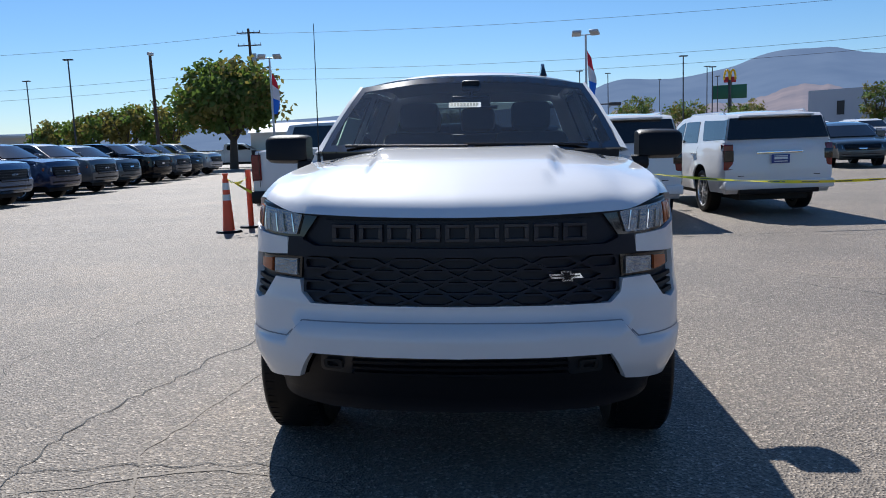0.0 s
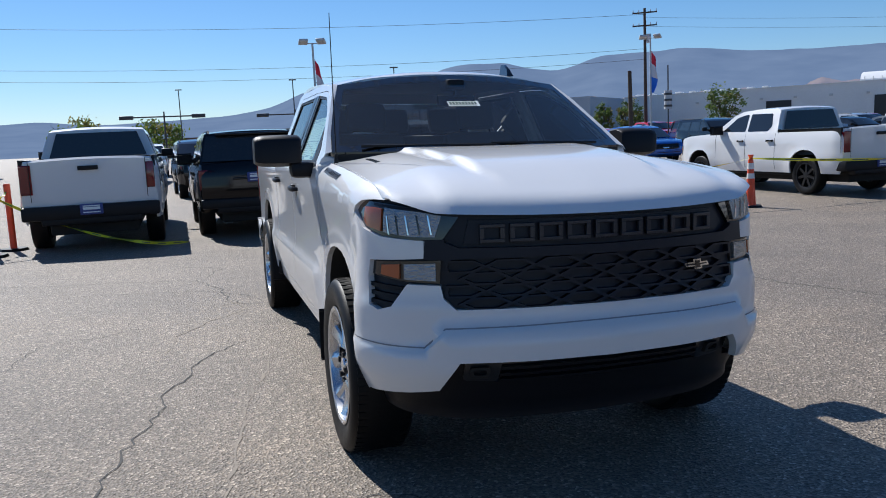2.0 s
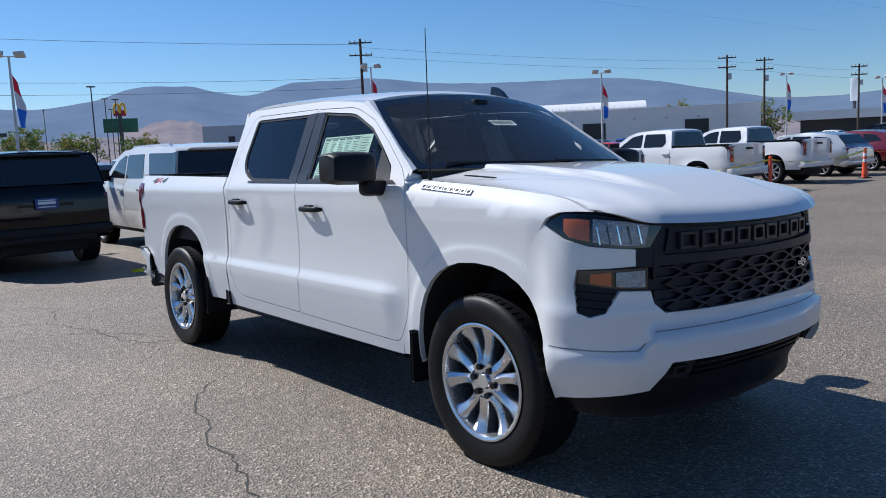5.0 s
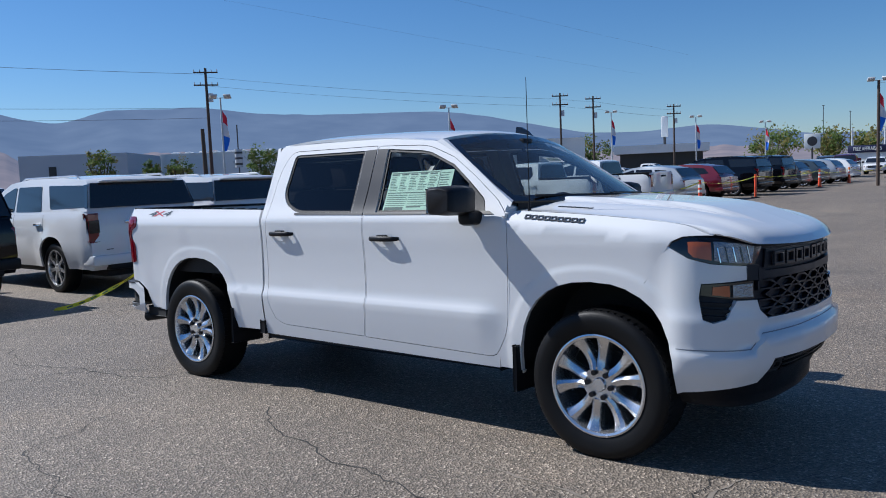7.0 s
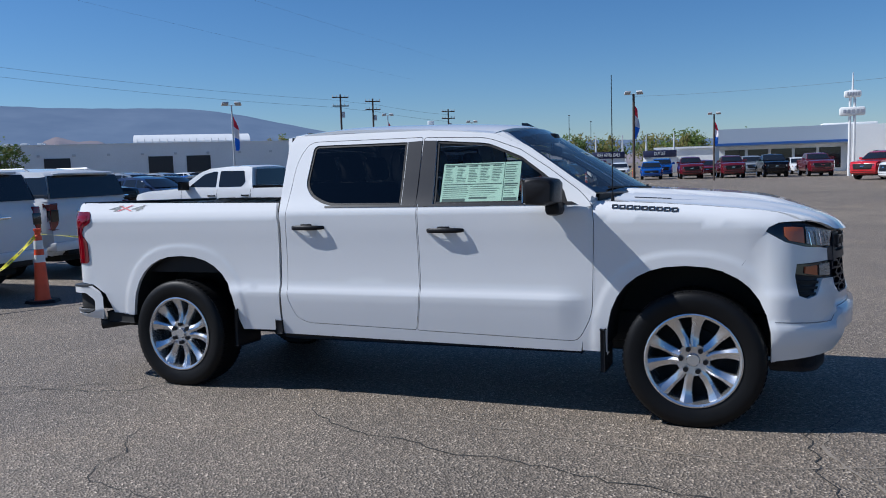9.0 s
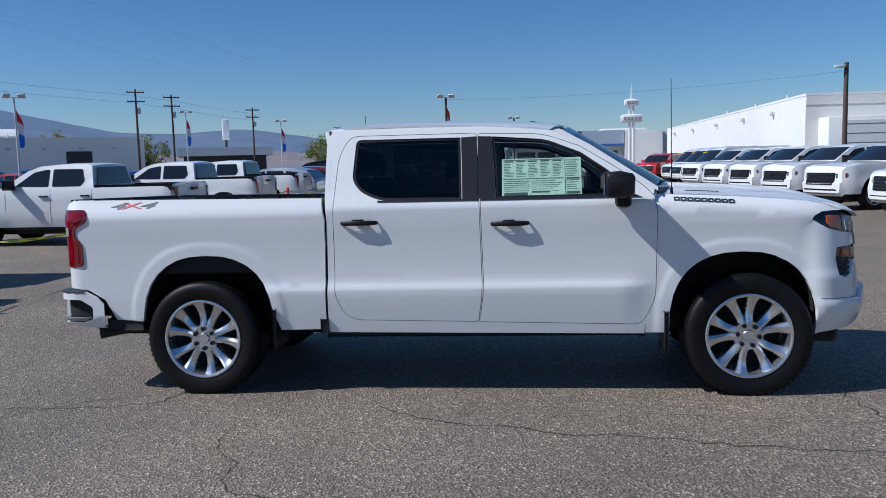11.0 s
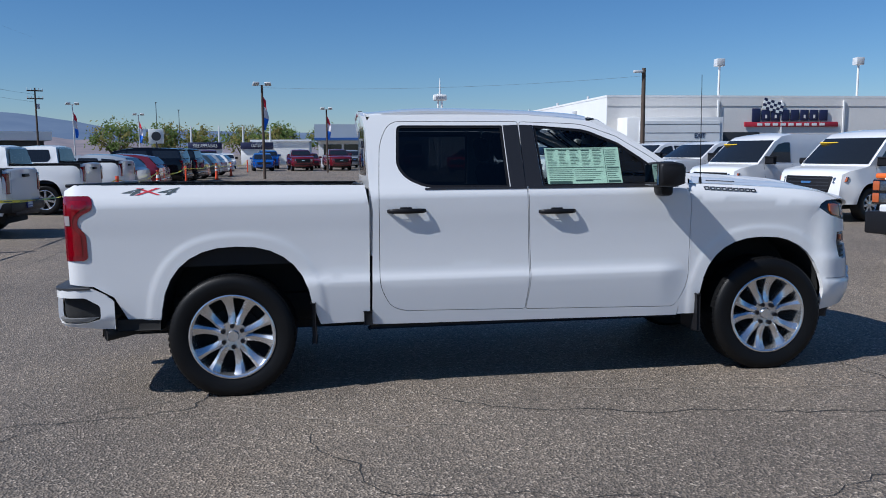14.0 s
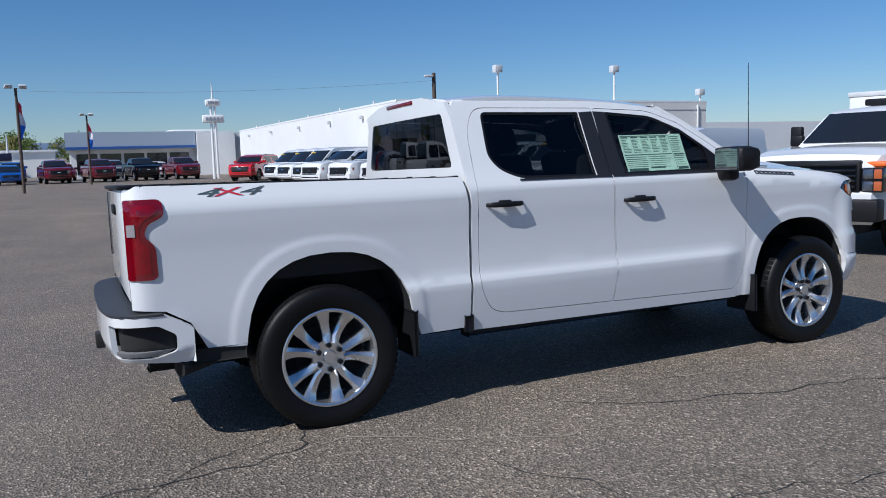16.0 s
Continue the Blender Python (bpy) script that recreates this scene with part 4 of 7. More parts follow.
nose_part("grille_top_bar", both([(0, 1.150), (0.65, 1.163), (1.0, 1.193), (1.0, 1.183), (0.62, 1.137), (0, 1.128)]), GRILLE, -0.012, grille, 0.03, mirror=False)
nose_part("letter_panel", both([(0, 1.118), (0.56, 1.122), (0.585, 1.03), (0, 1.022)]), GRILLE, -0.018, grille, mirror=False)
nose_part("grille_mid_bar", both([(0, 1.008), (0.60, 1.016), (0.655, 1.04), (0.655, 0.965), (0.61, 0.975), (0, 0.972)]), GRILLE, 0.002, grille, 0.03, mirror=False)
nose_part("lamp_bezel", [(0.655, 1.05), (0.735, 1.05), (0.735, 0.975), (0.655, 0.97)], GRILLE, 0.0, grille)
# honeycomb: flattened hexagon rings
for row, z in enumerate((0.942, 0.894, 0.846, 0.798)):
    for k in range(-4, 5):
        s = (k + (0.5 if row % 2 else 0)) * 0.20
        if abs(s) > (0.62 if row < 3 else 0.55):
            continue
        hexa = [(s + 0.108 * math.cos(math.pi * i / 3), z + 0.029 * math.sin(math.pi * i / 3)) for i in range(6)]
        hexa = [(max(-0.655, min(0.655, a)), max(0.772, b)) for a, b in hexa]
        core = [(s + 0.082 * math.cos(math.pi * i / 3), max(0.777, z + 0.019 * math.sin(math.pi * i / 3))) for i in range(6)]
        core = [(max(-0.645, min(0.645, a)), b) for a, b in core]
        nose_part("grille_cell", hexa, GRILLE, -0.006, grille, 0.03, [core], 0.1, mirror=False)
for i in range(9):
    s = -0.472 + i * 0.118
    p, q = Vector(nose(s, 1.07, -0.006, False)), Vector(nose(s + 0.03, 1.07, -0.006, False))
    al = (q - p).normalized()
    n = al.cross(Vector((0, 0, 1))).normalized()
    m = Matrix(((al.x, 0, n.x, p.x), (al.y, 0, n.y, p.y), (0, 1, 0, p.z), (0, 0, 0, 1)))
    bm = bmesh.new()
    for y0, y1 in ((0.022, 0.036), (-0.036, -0.022)):
        box(bm, -0.049, 0.049, y0, y1, -0.008, 0.010, 0.002, m)
    for x0, x1 in ((-0.049, -0.031), (0.031, 0.049)):
        box(bm, x0, x1, -0.022, 0.022, -0.008, 0.010, 0.002, m)
    part("raised_bar", bm, LETTER, grille, smooth=0)
bt = [(-0.062, -0.012), (-0.018, -0.012), (-0.018, -0.028), (0.026, -0.028), (0.022, -0.012), (0.066, -0.012), (0.054, 0.012), (0.018, 0.012), (0.018, 0.028), (-0.026, 0.028), (-0.022, 0.012), (-0.074, 0.012)]
bt = [(0.435 + a, 0.893 + b * 0.75) for a, b in bt]
em = nose_part("cross_emblem", bt, CHROME, 0.008, grille, 0.012, [inset(bt, 0.006)], 0.1, mirror=False, label="cross-shaped emblem with a chrome edge")[0]
nose_part("emblem_face", inset(bt, 0.005), GLOSSBLK, 0.006, grille, 0.01, (), 0.1, mirror=False)

# lamps
for nm, half, mt, out in (("headlight", HL, LENS, -0.014),):
    hl = nose_part(nm, half, GLOSSBLK, out, truck, 0.02, label="headlight with chrome reflector and amber corner")
    AMB = [(0.93, 1.170), (1.0, 1.176), (1.065, 1.176), (1.06, 1.125), (1.03, 1.10), (0.93, 1.082)]
    REF = [(0.665, 1.142), (0.76, 1.160), (0.915, 1.176), (0.915, 1.08), (0.78, 1.062), (0.69, 1.06)]
    for k, (ob, sg) in enumerate(zip(hl, (1, -1))):
        for n2, poly, m2 in (("amber_lens", AMB, AMBER), ("reflector", REF, LENS)):
            v, f = sheet(poly, lambda s, z: nose(s * sg, z, -0.004, False), 0.03, rim=lambda s, z: Vector(nose(s * sg, z, -0.02, False)) - Vector(nose(s * sg, z, -0.004, False)))
            mesh_from(n2, v, f, m2, ob)
        for q in range(5):
            s0 = 0.70 + q * 0.045
            v, f = sheet([(s0, 1.07), (s0 + 0.006, 1.07), (s0 + 0.02, 1.145), (s0 + 0.014, 1.145)], lambda s, z: nose(s * sg, z, -0.001, False), 0.05)
            mesh_from("reflector_rib", v, f, GLOSSBLK if q % 2 else CHROME, ob)
LL = [(0.67, 0.968), (0.985, 0.962), (0.993, 0.91), (0.80, 0.885), (0.675, 0.878)]
ll = nose_part("lower_lamp", LL, GLOSSBLK, -0.018, truck, 0.02, label="lower lamp with clear and amber halves")
for ob, sg in zip(ll, (1, -1)):
    for n2, poly, m2 in (("amber_lens", [(0.835, 0.955), (0.925, 0.95), (0.93, 0.912), (0.835, 0.897)], AMBER), ("reflector", [(0.69, 0.958), (0.815, 0.955), (0.815, 0.895), (0.69, 0.888)], LENS)):
        v, f = sheet(poly, lambda s, z: nose(s * sg, z, -0.008, False), 0.03, rim=lambda s, z: Vector(nose(s * sg, z, -0.03, False)) - Vector(nose(s * sg, z, -0.008, False)))
        mesh_from(n2, v, f, m2, ob)
for k in range(3):
    z = 0.865 - k * 0.032
    nose_part("louvre", [(0.82 + 0.012 * k, z), (1.0, z + 0.012), (1.0, z - 0.004), (0.83 + 0.012 * k, z - 0.014)], BLACKPL, -0.012, grille)
# lower opening, valance and tow hooks
VAL = both([(0, 0.572), (0.60, 0.577), (0.69, 0.452), (0.95, 0.418), (1.09, 0.40), (1.05, 0.34), (0.6, 0.30), (0, 0.295)])
v, f = sheet(VAL, lambda s, z: nose(s, z, -0.035 if z > 0.42 else -0.035, False), 0.07, rim=(0, 0.06, 0))
val = mesh_from("lower_valance", v, f, BLACKPL, truck, "black lower valance with grille slot")
nose_part("lower_grille", both([(0, 0.555), (0.45, 0.555), (0.47, 0.47), (0, 0.465)]), GLOSSBLK, -0.028, val, 0.03, mirror=False)
for k in range(3):
    nose_part("grille_slat", both([(0, 0.54 - 0.027 * k), (0.45, 0.54 - 0.027 * k), (0.45, 0.528 - 0.027 * k), (0, 0.528 - 0.027 * k)]), BLACKPL, -0.012, val, 0.02, mirror=False)
nose_part("hook_pocket", rounded([(0.44, 0.567), (0.585, 0.567), (0.60, 0.485), (0.46, 0.475)], 0.02), SATINBLK, -0.018, val, 0.02)
nose_part("tow_hook", rounded([(0.49, 0.545), (0.57, 0.545), (0.57, 0.50), (0.49, 0.50)], 0.015), UNDER, 0.0, val, 0.02, [rounded([(0.505, 0.535), (0.555, 0.535), (0.555, 0.512), (0.505, 0.512)], 0.008)])

# rear bumper
RPL = [(0, 3.04), (0.4, 3.035), (0.68, 3.015), (0.84, 2.985), (0.925, 2.92), (0.962, 2.80), (0.962, 2.60)]
RS = [0.0]
for (a, b), (c, d) in zip(RPL, RPL[1:]):
    RS.append(RS[-1] + math.hypot(c - a, d - b))
RX, RY = [(s, p[0]) for s, p in zip(RS, RPL)], [(s, p[1]) for s, p in zip(RS, RPL)]


def stern(s, z, out=0.0):
    a, sg = abs(s), (1 if s >= 0 else -1)
    k = (1 if z > 0.55 else 0) * 0.0 + out - 0.05 * smooth01((0.56 - z) / 0.1)
    t = Vector((curve1(a + 0.01, RX) - curve1(max(0, a - 0.01), RX), curve1(a + 0.01, RY) - curve1(max(0, a - 0.01), RY))).normalized()
    return (sg * (curve1(a, RX) - t.y * k), curve1(a, RY) + t.x * k, z)


RB = both([(0, 0.735), (0.7, 0.74), (1.14, 0.745), (1.30, 0.66), (1.33, 0.485), (1.22, 0.475), (1.0, 0.50), (0.7, 0.505), (0, 0.52)])
POCK = rounded([(0.76, 0.69), (1.10, 0.69), (1.19, 0.635), (1.19, 0.55), (1.09, 0.52), (0.80, 0.52)], 0.02)
v, f = sheet(RB, stern, 0.05, holes=[POCK, [(-a, b) for a, b in POCK]], rim=lambda s, z: Vector(stern(s, z, -0.03)) - Vector(stern(s, z)))
rb = mesh_from("rear_bumper", v, f, WHITE, truck, "white rear bumper with corner steps", smooth=50)
for sg in (1, -1):
    v, f = sheet(inset(POCK, -0.004), lambda s, z: stern(sg * s, z, -0.045), 0.06)
    st = mesh_from("corner_step", v, f, UNDER, rb, "black corner step pocket")
    v, f = sheet([(0.81, 0.53), (1.09, 0.53), (1.15, 0.56), (0.82, 0.552)], lambda s, z: stern(sg * s, z, -0.012), 0.06, rim=(0, -0.03, 0.004))
    mesh_from("step_tread", v, f, mat("grey_step_grip", (0.16, 0.16, 0.16), 0.6, bump=0.8, bscale=120), st)
v, f = sheet(both([(0, 0.742), (1.12, 0.752), (1.14, 0.740), (0, 0.730)]), lambda s, z: stern(s, z, 0.004), 0.08, rim=lambda s, z: Vector(stern(s, z, -0.16)) + Vector((0, 0, 0.012)) - Vector(stern(s, z, 0.004)))
mesh_from("step_pad", v, f, mat("black_step_pad", (0.03, 0.03, 0.033), 0.5, bump=0.5, bscale=90), rb, "ribbed black step pad", smooth=20)
part("bumper_mount", boxed(-0.85, 0.85, 2.45, 2.93, 0.55, 0.73, 0.02), UNDER, rb)
part("hitch", boxed(-0.06, 0.06, 2.7, 3.06, 0.44, 0.53, 0.01), UNDER, truck, "black hitch receiver")
bm = bmesh.new()
tube(bm, (-0.72, 1.9, 0.47), (-0.80, 2.5, 0.46), 0.035, n=14)
tube(bm, (-0.80, 2.5, 0.46), (-0.90, 2.68, 0.44), 0.042, 0.046, n=14)
part("exhaust_pipe", bm, UNDER, truck, "dark exhaust tip")

# underbody, wheel housings, mud flaps
bm = bmesh.new()
box(bm, -0.55, 0.55, -2.5, 2.75, 0.42, 0.62, 0.03)
box(bm, -0.86, 0.86, -1.2, 0.95, 0.44, 0.56, 0.02)
for sx in (-1, 1):
    box(bm, sx * 0.40, sx * 0.52, -2.3, 2.8, 0.36, 0.52, 0.01)
tube(bm, (-0.75, HUB_R, HUB_Z), (0.75, HUB_R, HUB_Z), 0.06)
tube(bm, (-0.75, HUB_F, HUB_Z), (0.75, HUB_F, HUB_Z), 0.05)
bmesh.ops.create_icosphere(bm, subdivisions=2, radius=0.16, matrix=pose(0, HUB_R, HUB_Z))
part("chassis", bm, UNDER, truck, "black frame and axles")
for hub, arc in ((-1.835, ARCH_F), (1.832, ARCH_R)):
    for sx in (-1, 1):
        bm = bmesh.new()
        ra, rb2 = [], []
        for y, z in arc:
            zz = max(z, 0.46)
            ra.append(bm.verts.new((sx * (flank(y, zz) - 0.024), y, zz)))
            rb2.append(bm.verts.new((sx * 0.50, y, zz)))
        for i in range(len(ra) - 1):
            bm.faces.new((ra[i], ra[i + 1], rb2[i + 1], rb2[i]))
        bm.faces.new(rb2)
        part("wheel_housing", bm, UNDER, truck, "black wheel housing liner", smooth=60)
for sx in (-1, 1):
    part("front_mud_flap", boxed(sx * 0.70, sx * 0.955, -1.36, -1.335, 0.30, 0.56, 0.008, pose(0, 0, 0)), BLACKPL, truck, "black mud flap")
    part("rear_mud_flap", boxed(sx * 0.68, sx * 0.95, 1.33, 1.355, 0.33, 0.60, 0.008), BLACKPL, truck, "black mud flap")
    part("bed_lower_trim", boxed(sx * 0.80, sx * 0.915, 2.33, 2.60, 0.46, 0.535, 0.01), UNDER, truck)
    part("rocker_end_cap", boxed(sx * 0.86, sx * 0.935, 0.955, 1.01, 0.435, 0.53, 0.006), BLACKPL, truck)


# ---- wheels ----
def wheel_parts(parent, m, r, rim_r, width, alloy, spokes=5, detailed=True, out=1):
    """A wheel: tyre > tread, rim > spokes, hub cap, lug nuts. Its outer face looks to +x * out."""
    n = 56 if detailed else 24
    w = width / 2

    def put(bm):
        for vtx in bm.verts:
            vtx.co = m @ Vector((vtx.co.x * out, vtx.co.y, vtx.co.z))
        return bm
    bm = spin(bmesh.new(), [(rim_r * 0.93, -w * 0.9), (r * 0.93, -w), (r * 0.985, -w * 0.86), (r, -w * 0.5), (r, w * 0.5), (r * 0.985, w * 0.86), (r * 0.945, w * 0.99), (r * 0.86, w * 1.04), (rim_r * 1.06, w * 0.93), (rim_r * 1.0, w * 0.86)], n)
    if detailed:
        bm2 = bmesh.new()
        for i in range(64):
            a = 2 * math.pi * i / 64
            for x0, x1, off in ((w * 0.52, w * 0.84, 0), (-w * 0.84, -w * 0.52, 0.5), (-0.03, 0.03, 0.25)):
                box(bm2, x0, x1, -0.0125, 0.0125, r * 0.955 if abs(x0) > 0.04 else r * 0.99, r * 1.0, 0, pose(0, 0, 0, math.degrees(a) + off * 5.6))
    tyre = part("tyre", put(bm), RUBBER, parent, "black tyre")
    if detailed:
        tagged(part("tread", put(bm2), RUBBER, parent, "black tyre tread blocks"), kind="stuff")
    bm = spin(bmesh.new(), [(rim_r * 1.01, w * 0.90), (rim_r * 1.03, w * 0.95), (rim_r, w * 0.97), (rim_r * 0.955, w * 0.93), (rim_r * 0.93, w * 0.72), (rim_r * 0.90, -w * 0.5), (rim_r * 0.90, -w * 0.8)], n)
    rim = part("rim", put(bm), alloy, parent, "bright silver alloy wheel" if alloy is ALLOY else "dark alloy wheel")
    bm = spin(bmesh.new(), [(0.001, -w * 0.1), (rim_r * 0.62, -w * 0.1), (rim_r * 0.62, -w * 0.3), (rim_r * 0.9, -w * 0.32)], n)
    part("brake_disc", put(bm), UNDER, rim)
    face = w * 0.78
    hubr = rim_r * 0.30
    if detailed:
        for i in range(spokes):
            for side_ in (-1, 1):
                bm = bmesh.new()
                mid = math.radians(90) + 2 * math.pi * i / spokes
                rows = []
                for k in range(10):
                    t = k / 9
                    rad = rim_r * (0.30 + 0.665 * t)
                    a_in = curve1(t, [(0, 0.4), (0.26, 0.5), (0.36, 3.8), (0.7, 7.2), (1, 8.0)])
                    a_out = curve1(t, [(0, 31.0), (0.12, 29.0), (0.32, 24.5), (0.6, 24.0), (0.85, 25.5), (1, 28.0)])
                    x = face - 0.020 * math.sin(math.pi * min(1, t * 0.9)) + (w * 0.92 - face) * t * t
                    row = []
                    for u, dep in ((0.0, 0.016), (0.05, 0.006), (0.34, -0.004), (0.62, 0.0), (0.93, 0.009), (1.0, 0.020), (0.96, 0.07), (0.04, 0.07)):
                        ang = mid + side_ * math.radians(a_in + (a_out - a_in) * u)
                        row.append(bm.verts.new((x - dep, rad * math.cos(ang), rad * math.sin(ang))))
                    rows.append(row)
                for p, q in zip(rows, rows[1:]):
                    for j in range(8):
                        bm.faces.new((p[j], p[(j + 1) % 8], q[(j + 1) % 8], q[j]))
                bm.faces.new(rows[0])
                bm.faces.new(rows[-1])
                part("spoke", put(bm), alloy, rim, smooth=14)
        bm = spin(bmesh.new(), [(0.001, face + 0.004), (0.034, face + 0.004), (0.038, face), (0.040, face - 0.010), (hubr * 1.16, face - 0.006), (hubr * 1.24, face - 0.020), (hubr * 1.2, face - 0.06)], 36)
        part("hub", put(bm), alloy, rim)
        for i in range(6):
            a = 2 * math.pi * i / 6 + 0.30
            bm = tubed((face - 0.02, 0.07 * math.cos(a), 0.07 * math.sin(a)), (face + 0.010, 0.07 * math.cos(a), 0.07 * math.sin(a)), 0.018, 0.015, 8)
            part("lug_nut", put(bm), BLACKPL, rim)
    else:
        bm = bmesh.new()
        for i in range(spokes):
            a = 360 * i / spokes
            box(bm, face - 0.03, face, -0.028, 0.028, 0.02, rim_r * 0.95, 0, pose(0, 0, 0, a))
        spin(bm, [(0.001, face + 0.01), (hubr * 0.8, face + 0.005), (hubr * 0.9, face - 0.03)], 12)
        part("spokes", put(bm), alloy, rim, smooth=25)
    return tyre


for hub in (HUB_F, HUB_R):
    for sx in (-1, 1):
        wh = new("wheel")
        wh.parent = truck
        wheel_parts(wh, pose(sx * 0.828, hub, HUB_Z, -10 if hub < 0 else 11), 0.410, 0.272, 0.275, ALLOY, out=sx)

# mirrors, antenna, roof fin
for k, sx in enumerate((-1, 1)):
    bm = bmesh.new()
    prof = [(-1.125, 1.345), (-1.06, 1.325), (-0.95, 1.33), (-0.935, 1.35), (-0.935, 1.475), (-0.95, 1.495), (-1.04, 1.50), (-1.11, 1.485), (-1.13, 1.46)]
    for x, sc in ((0.985, 0.86), (1.00, 0.97), (1.08, 1.0), (1.19, 0.97), (1.222, 0.90), (1.235, 0.78)):
        for y, z in prof:
            bm.verts.new((sx * x, -1.03 + (y + 1.03) * sc, 1.413 + (z - 1.413) * sc))
    bm.verts.ensure_lookup_table()
    n = len(prof)
    for i in range(5):
        for j in range(n):
            bm.faces.new((bm.verts[i * n + j], bm.verts[i * n + (j + 1) % n], bm.verts[(i + 1) * n + (j + 1) % n], bm.verts[(i + 1) * n + j]))
    bm.faces.new(bm.verts[0:n])
    bm.faces.new(bm.verts[5 * n:6 * n])
    mir = part("side_mirror", bm, BLACKPL, truck, "black door mirror housing", smooth=45)
    part("mirror_glass", boxed(sx * 1.01, sx * 1.205, -0.938, -0.926, 1.345, 1.48, 0.004), mat("mirror_glass", (0.35, 0.36, 0.38), 0.03, metal=1.0), mir, "mirror glass")
    bm = bmesh.new()
    box(bm, min(sx * 0.90, sx * 1.05), max(sx * 0.90, sx * 1.05), -1.12, -1.02, 1.262, 1.35, 0.03)
    part("mirror_arm", bm, BLACKPL, mir)
bm = bmesh.new()
tube(bm, (-0.845, -1.40, 1.335), (-0.845, -1.40, 1.385), 0.012, 0.008)
tube(bm, (-0.845, -1.40, 1.385), (-0.85, -1.40, 2.10), 0.0035, 0.0022, 6)
part("antenna", bm, BLACKPL, truck, "thin black mast antenna")
bm = bmesh.new()
zf = roof(0.46, -0.52)[2]
ring = [(-0.60, 0.0), (-0.56, 0.05), (-0.50, 0.085), (-0.455, 0.088), (-0.45, 0.0)]
a = [bm.verts.new((0.46 - (0.022 if z == 0 else 0.010), y, zf - 0.006 + z)) for y, z in ring]
b = [bm.verts.new((0.46 + (0.022 if z == 0 else 0.010), y, zf - 0.006 + z)) for y, z in ring]
bm.faces.new(a)
bm.faces.new(b[::-1])
for i in range(5):
    bm.faces.new((a[i], a[(i + 1) % 5], b[(i + 1) % 5], b[i]))
part("roof_fin", bm, GLOSSBLK, truck, "black roof fin antenna")

# cabin
bm = bmesh.new()
box(bm, -0.80, 0.80, -1.25, 0.9, 0.55, 0.60)
box(bm, -0.82, 0.82, 0.86, 0.93, 0.6, 1.42)
for sx in (-1, 1):
    box(bm, sx * 0.80, sx * 0.87, -1.25, 0.9, 0.6, 1.33, 0.01)
part("cabin_floor", bm, CLOTH, truck, "black cabin lining")
bm = bmesh.new()
box(bm, -0.80, 0.80, -1.36, -0.82, 1.0, 1.33, 0.05)
box(bm, 0.20, 0.62, -1.0, -0.80, 1.2, 1.38, 0.04)
box(bm, -0.12, 0.16, -0.86, -0.82, 1.14, 1.37, 0.01)
part("dashboard", bm, BLACKPL, truck, "black dashboard with hooded gauges")
v, f = sheet([(-0.66, -0.55), (0.66, -0.55), (0.66, 0.9), (-0.66, 0.9)], lambda x, y: (x, y, roof(x, y)[2] - 0.045), 0.15)
mesh_from("headliner", v, f, mat("grey_headliner", (0.2, 0.2, 0.2), 0.9), truck, "grey headliner")


def seat(x, y, w, parent):
    st = new("seat")
    st.parent = parent
    part("cushion", boxed(x - w / 2, x + w / 2, y - 0.30, y + 0.22, 0.72, 0.95, 0.06), CLOTH, st)
    m = pose(x, y + 0.22, 0.93, -14)
    part("backrest", boxed(-w / 2, w / 2, -0.07, 0.07, 0, 0.60, 0.06, m), CLOTH, st)
    for q in ((0,) if w < 0.8 else (-0.45, 0.0, 0.45)):
        part("headrest", boxed(q - 0.14, q + 0.14, -0.05, 0.05, 0.62, 0.82, 0.045, m), CLOTH, st)


seat(-0.40, -0.45, 0.52, truck)
seat(0.40, -0.45, 0.52, truck)
seat(0.0, 0.45, 1.4, truck)
bm = bmesh.new()
pts = [pose(0.40, -0.76, 1.19, 68) @ Vector((0.185 * math.cos(a), 0.185 * math.sin(a), 0)) for a in [2 * math.pi * i / 24 for i in range(24)]]
for i in range(24):
    tube(bm, pts[i], pts[(i + 1) % 24], 0.015, n=8)
tube(bm, pts[0], pts[12], 0.022, n=8)
tube(bm, pts[18], (0.40, -0.78, 1.19), 0.022, n=8)
part("steering_wheel", bm, BLACKPL, truck)


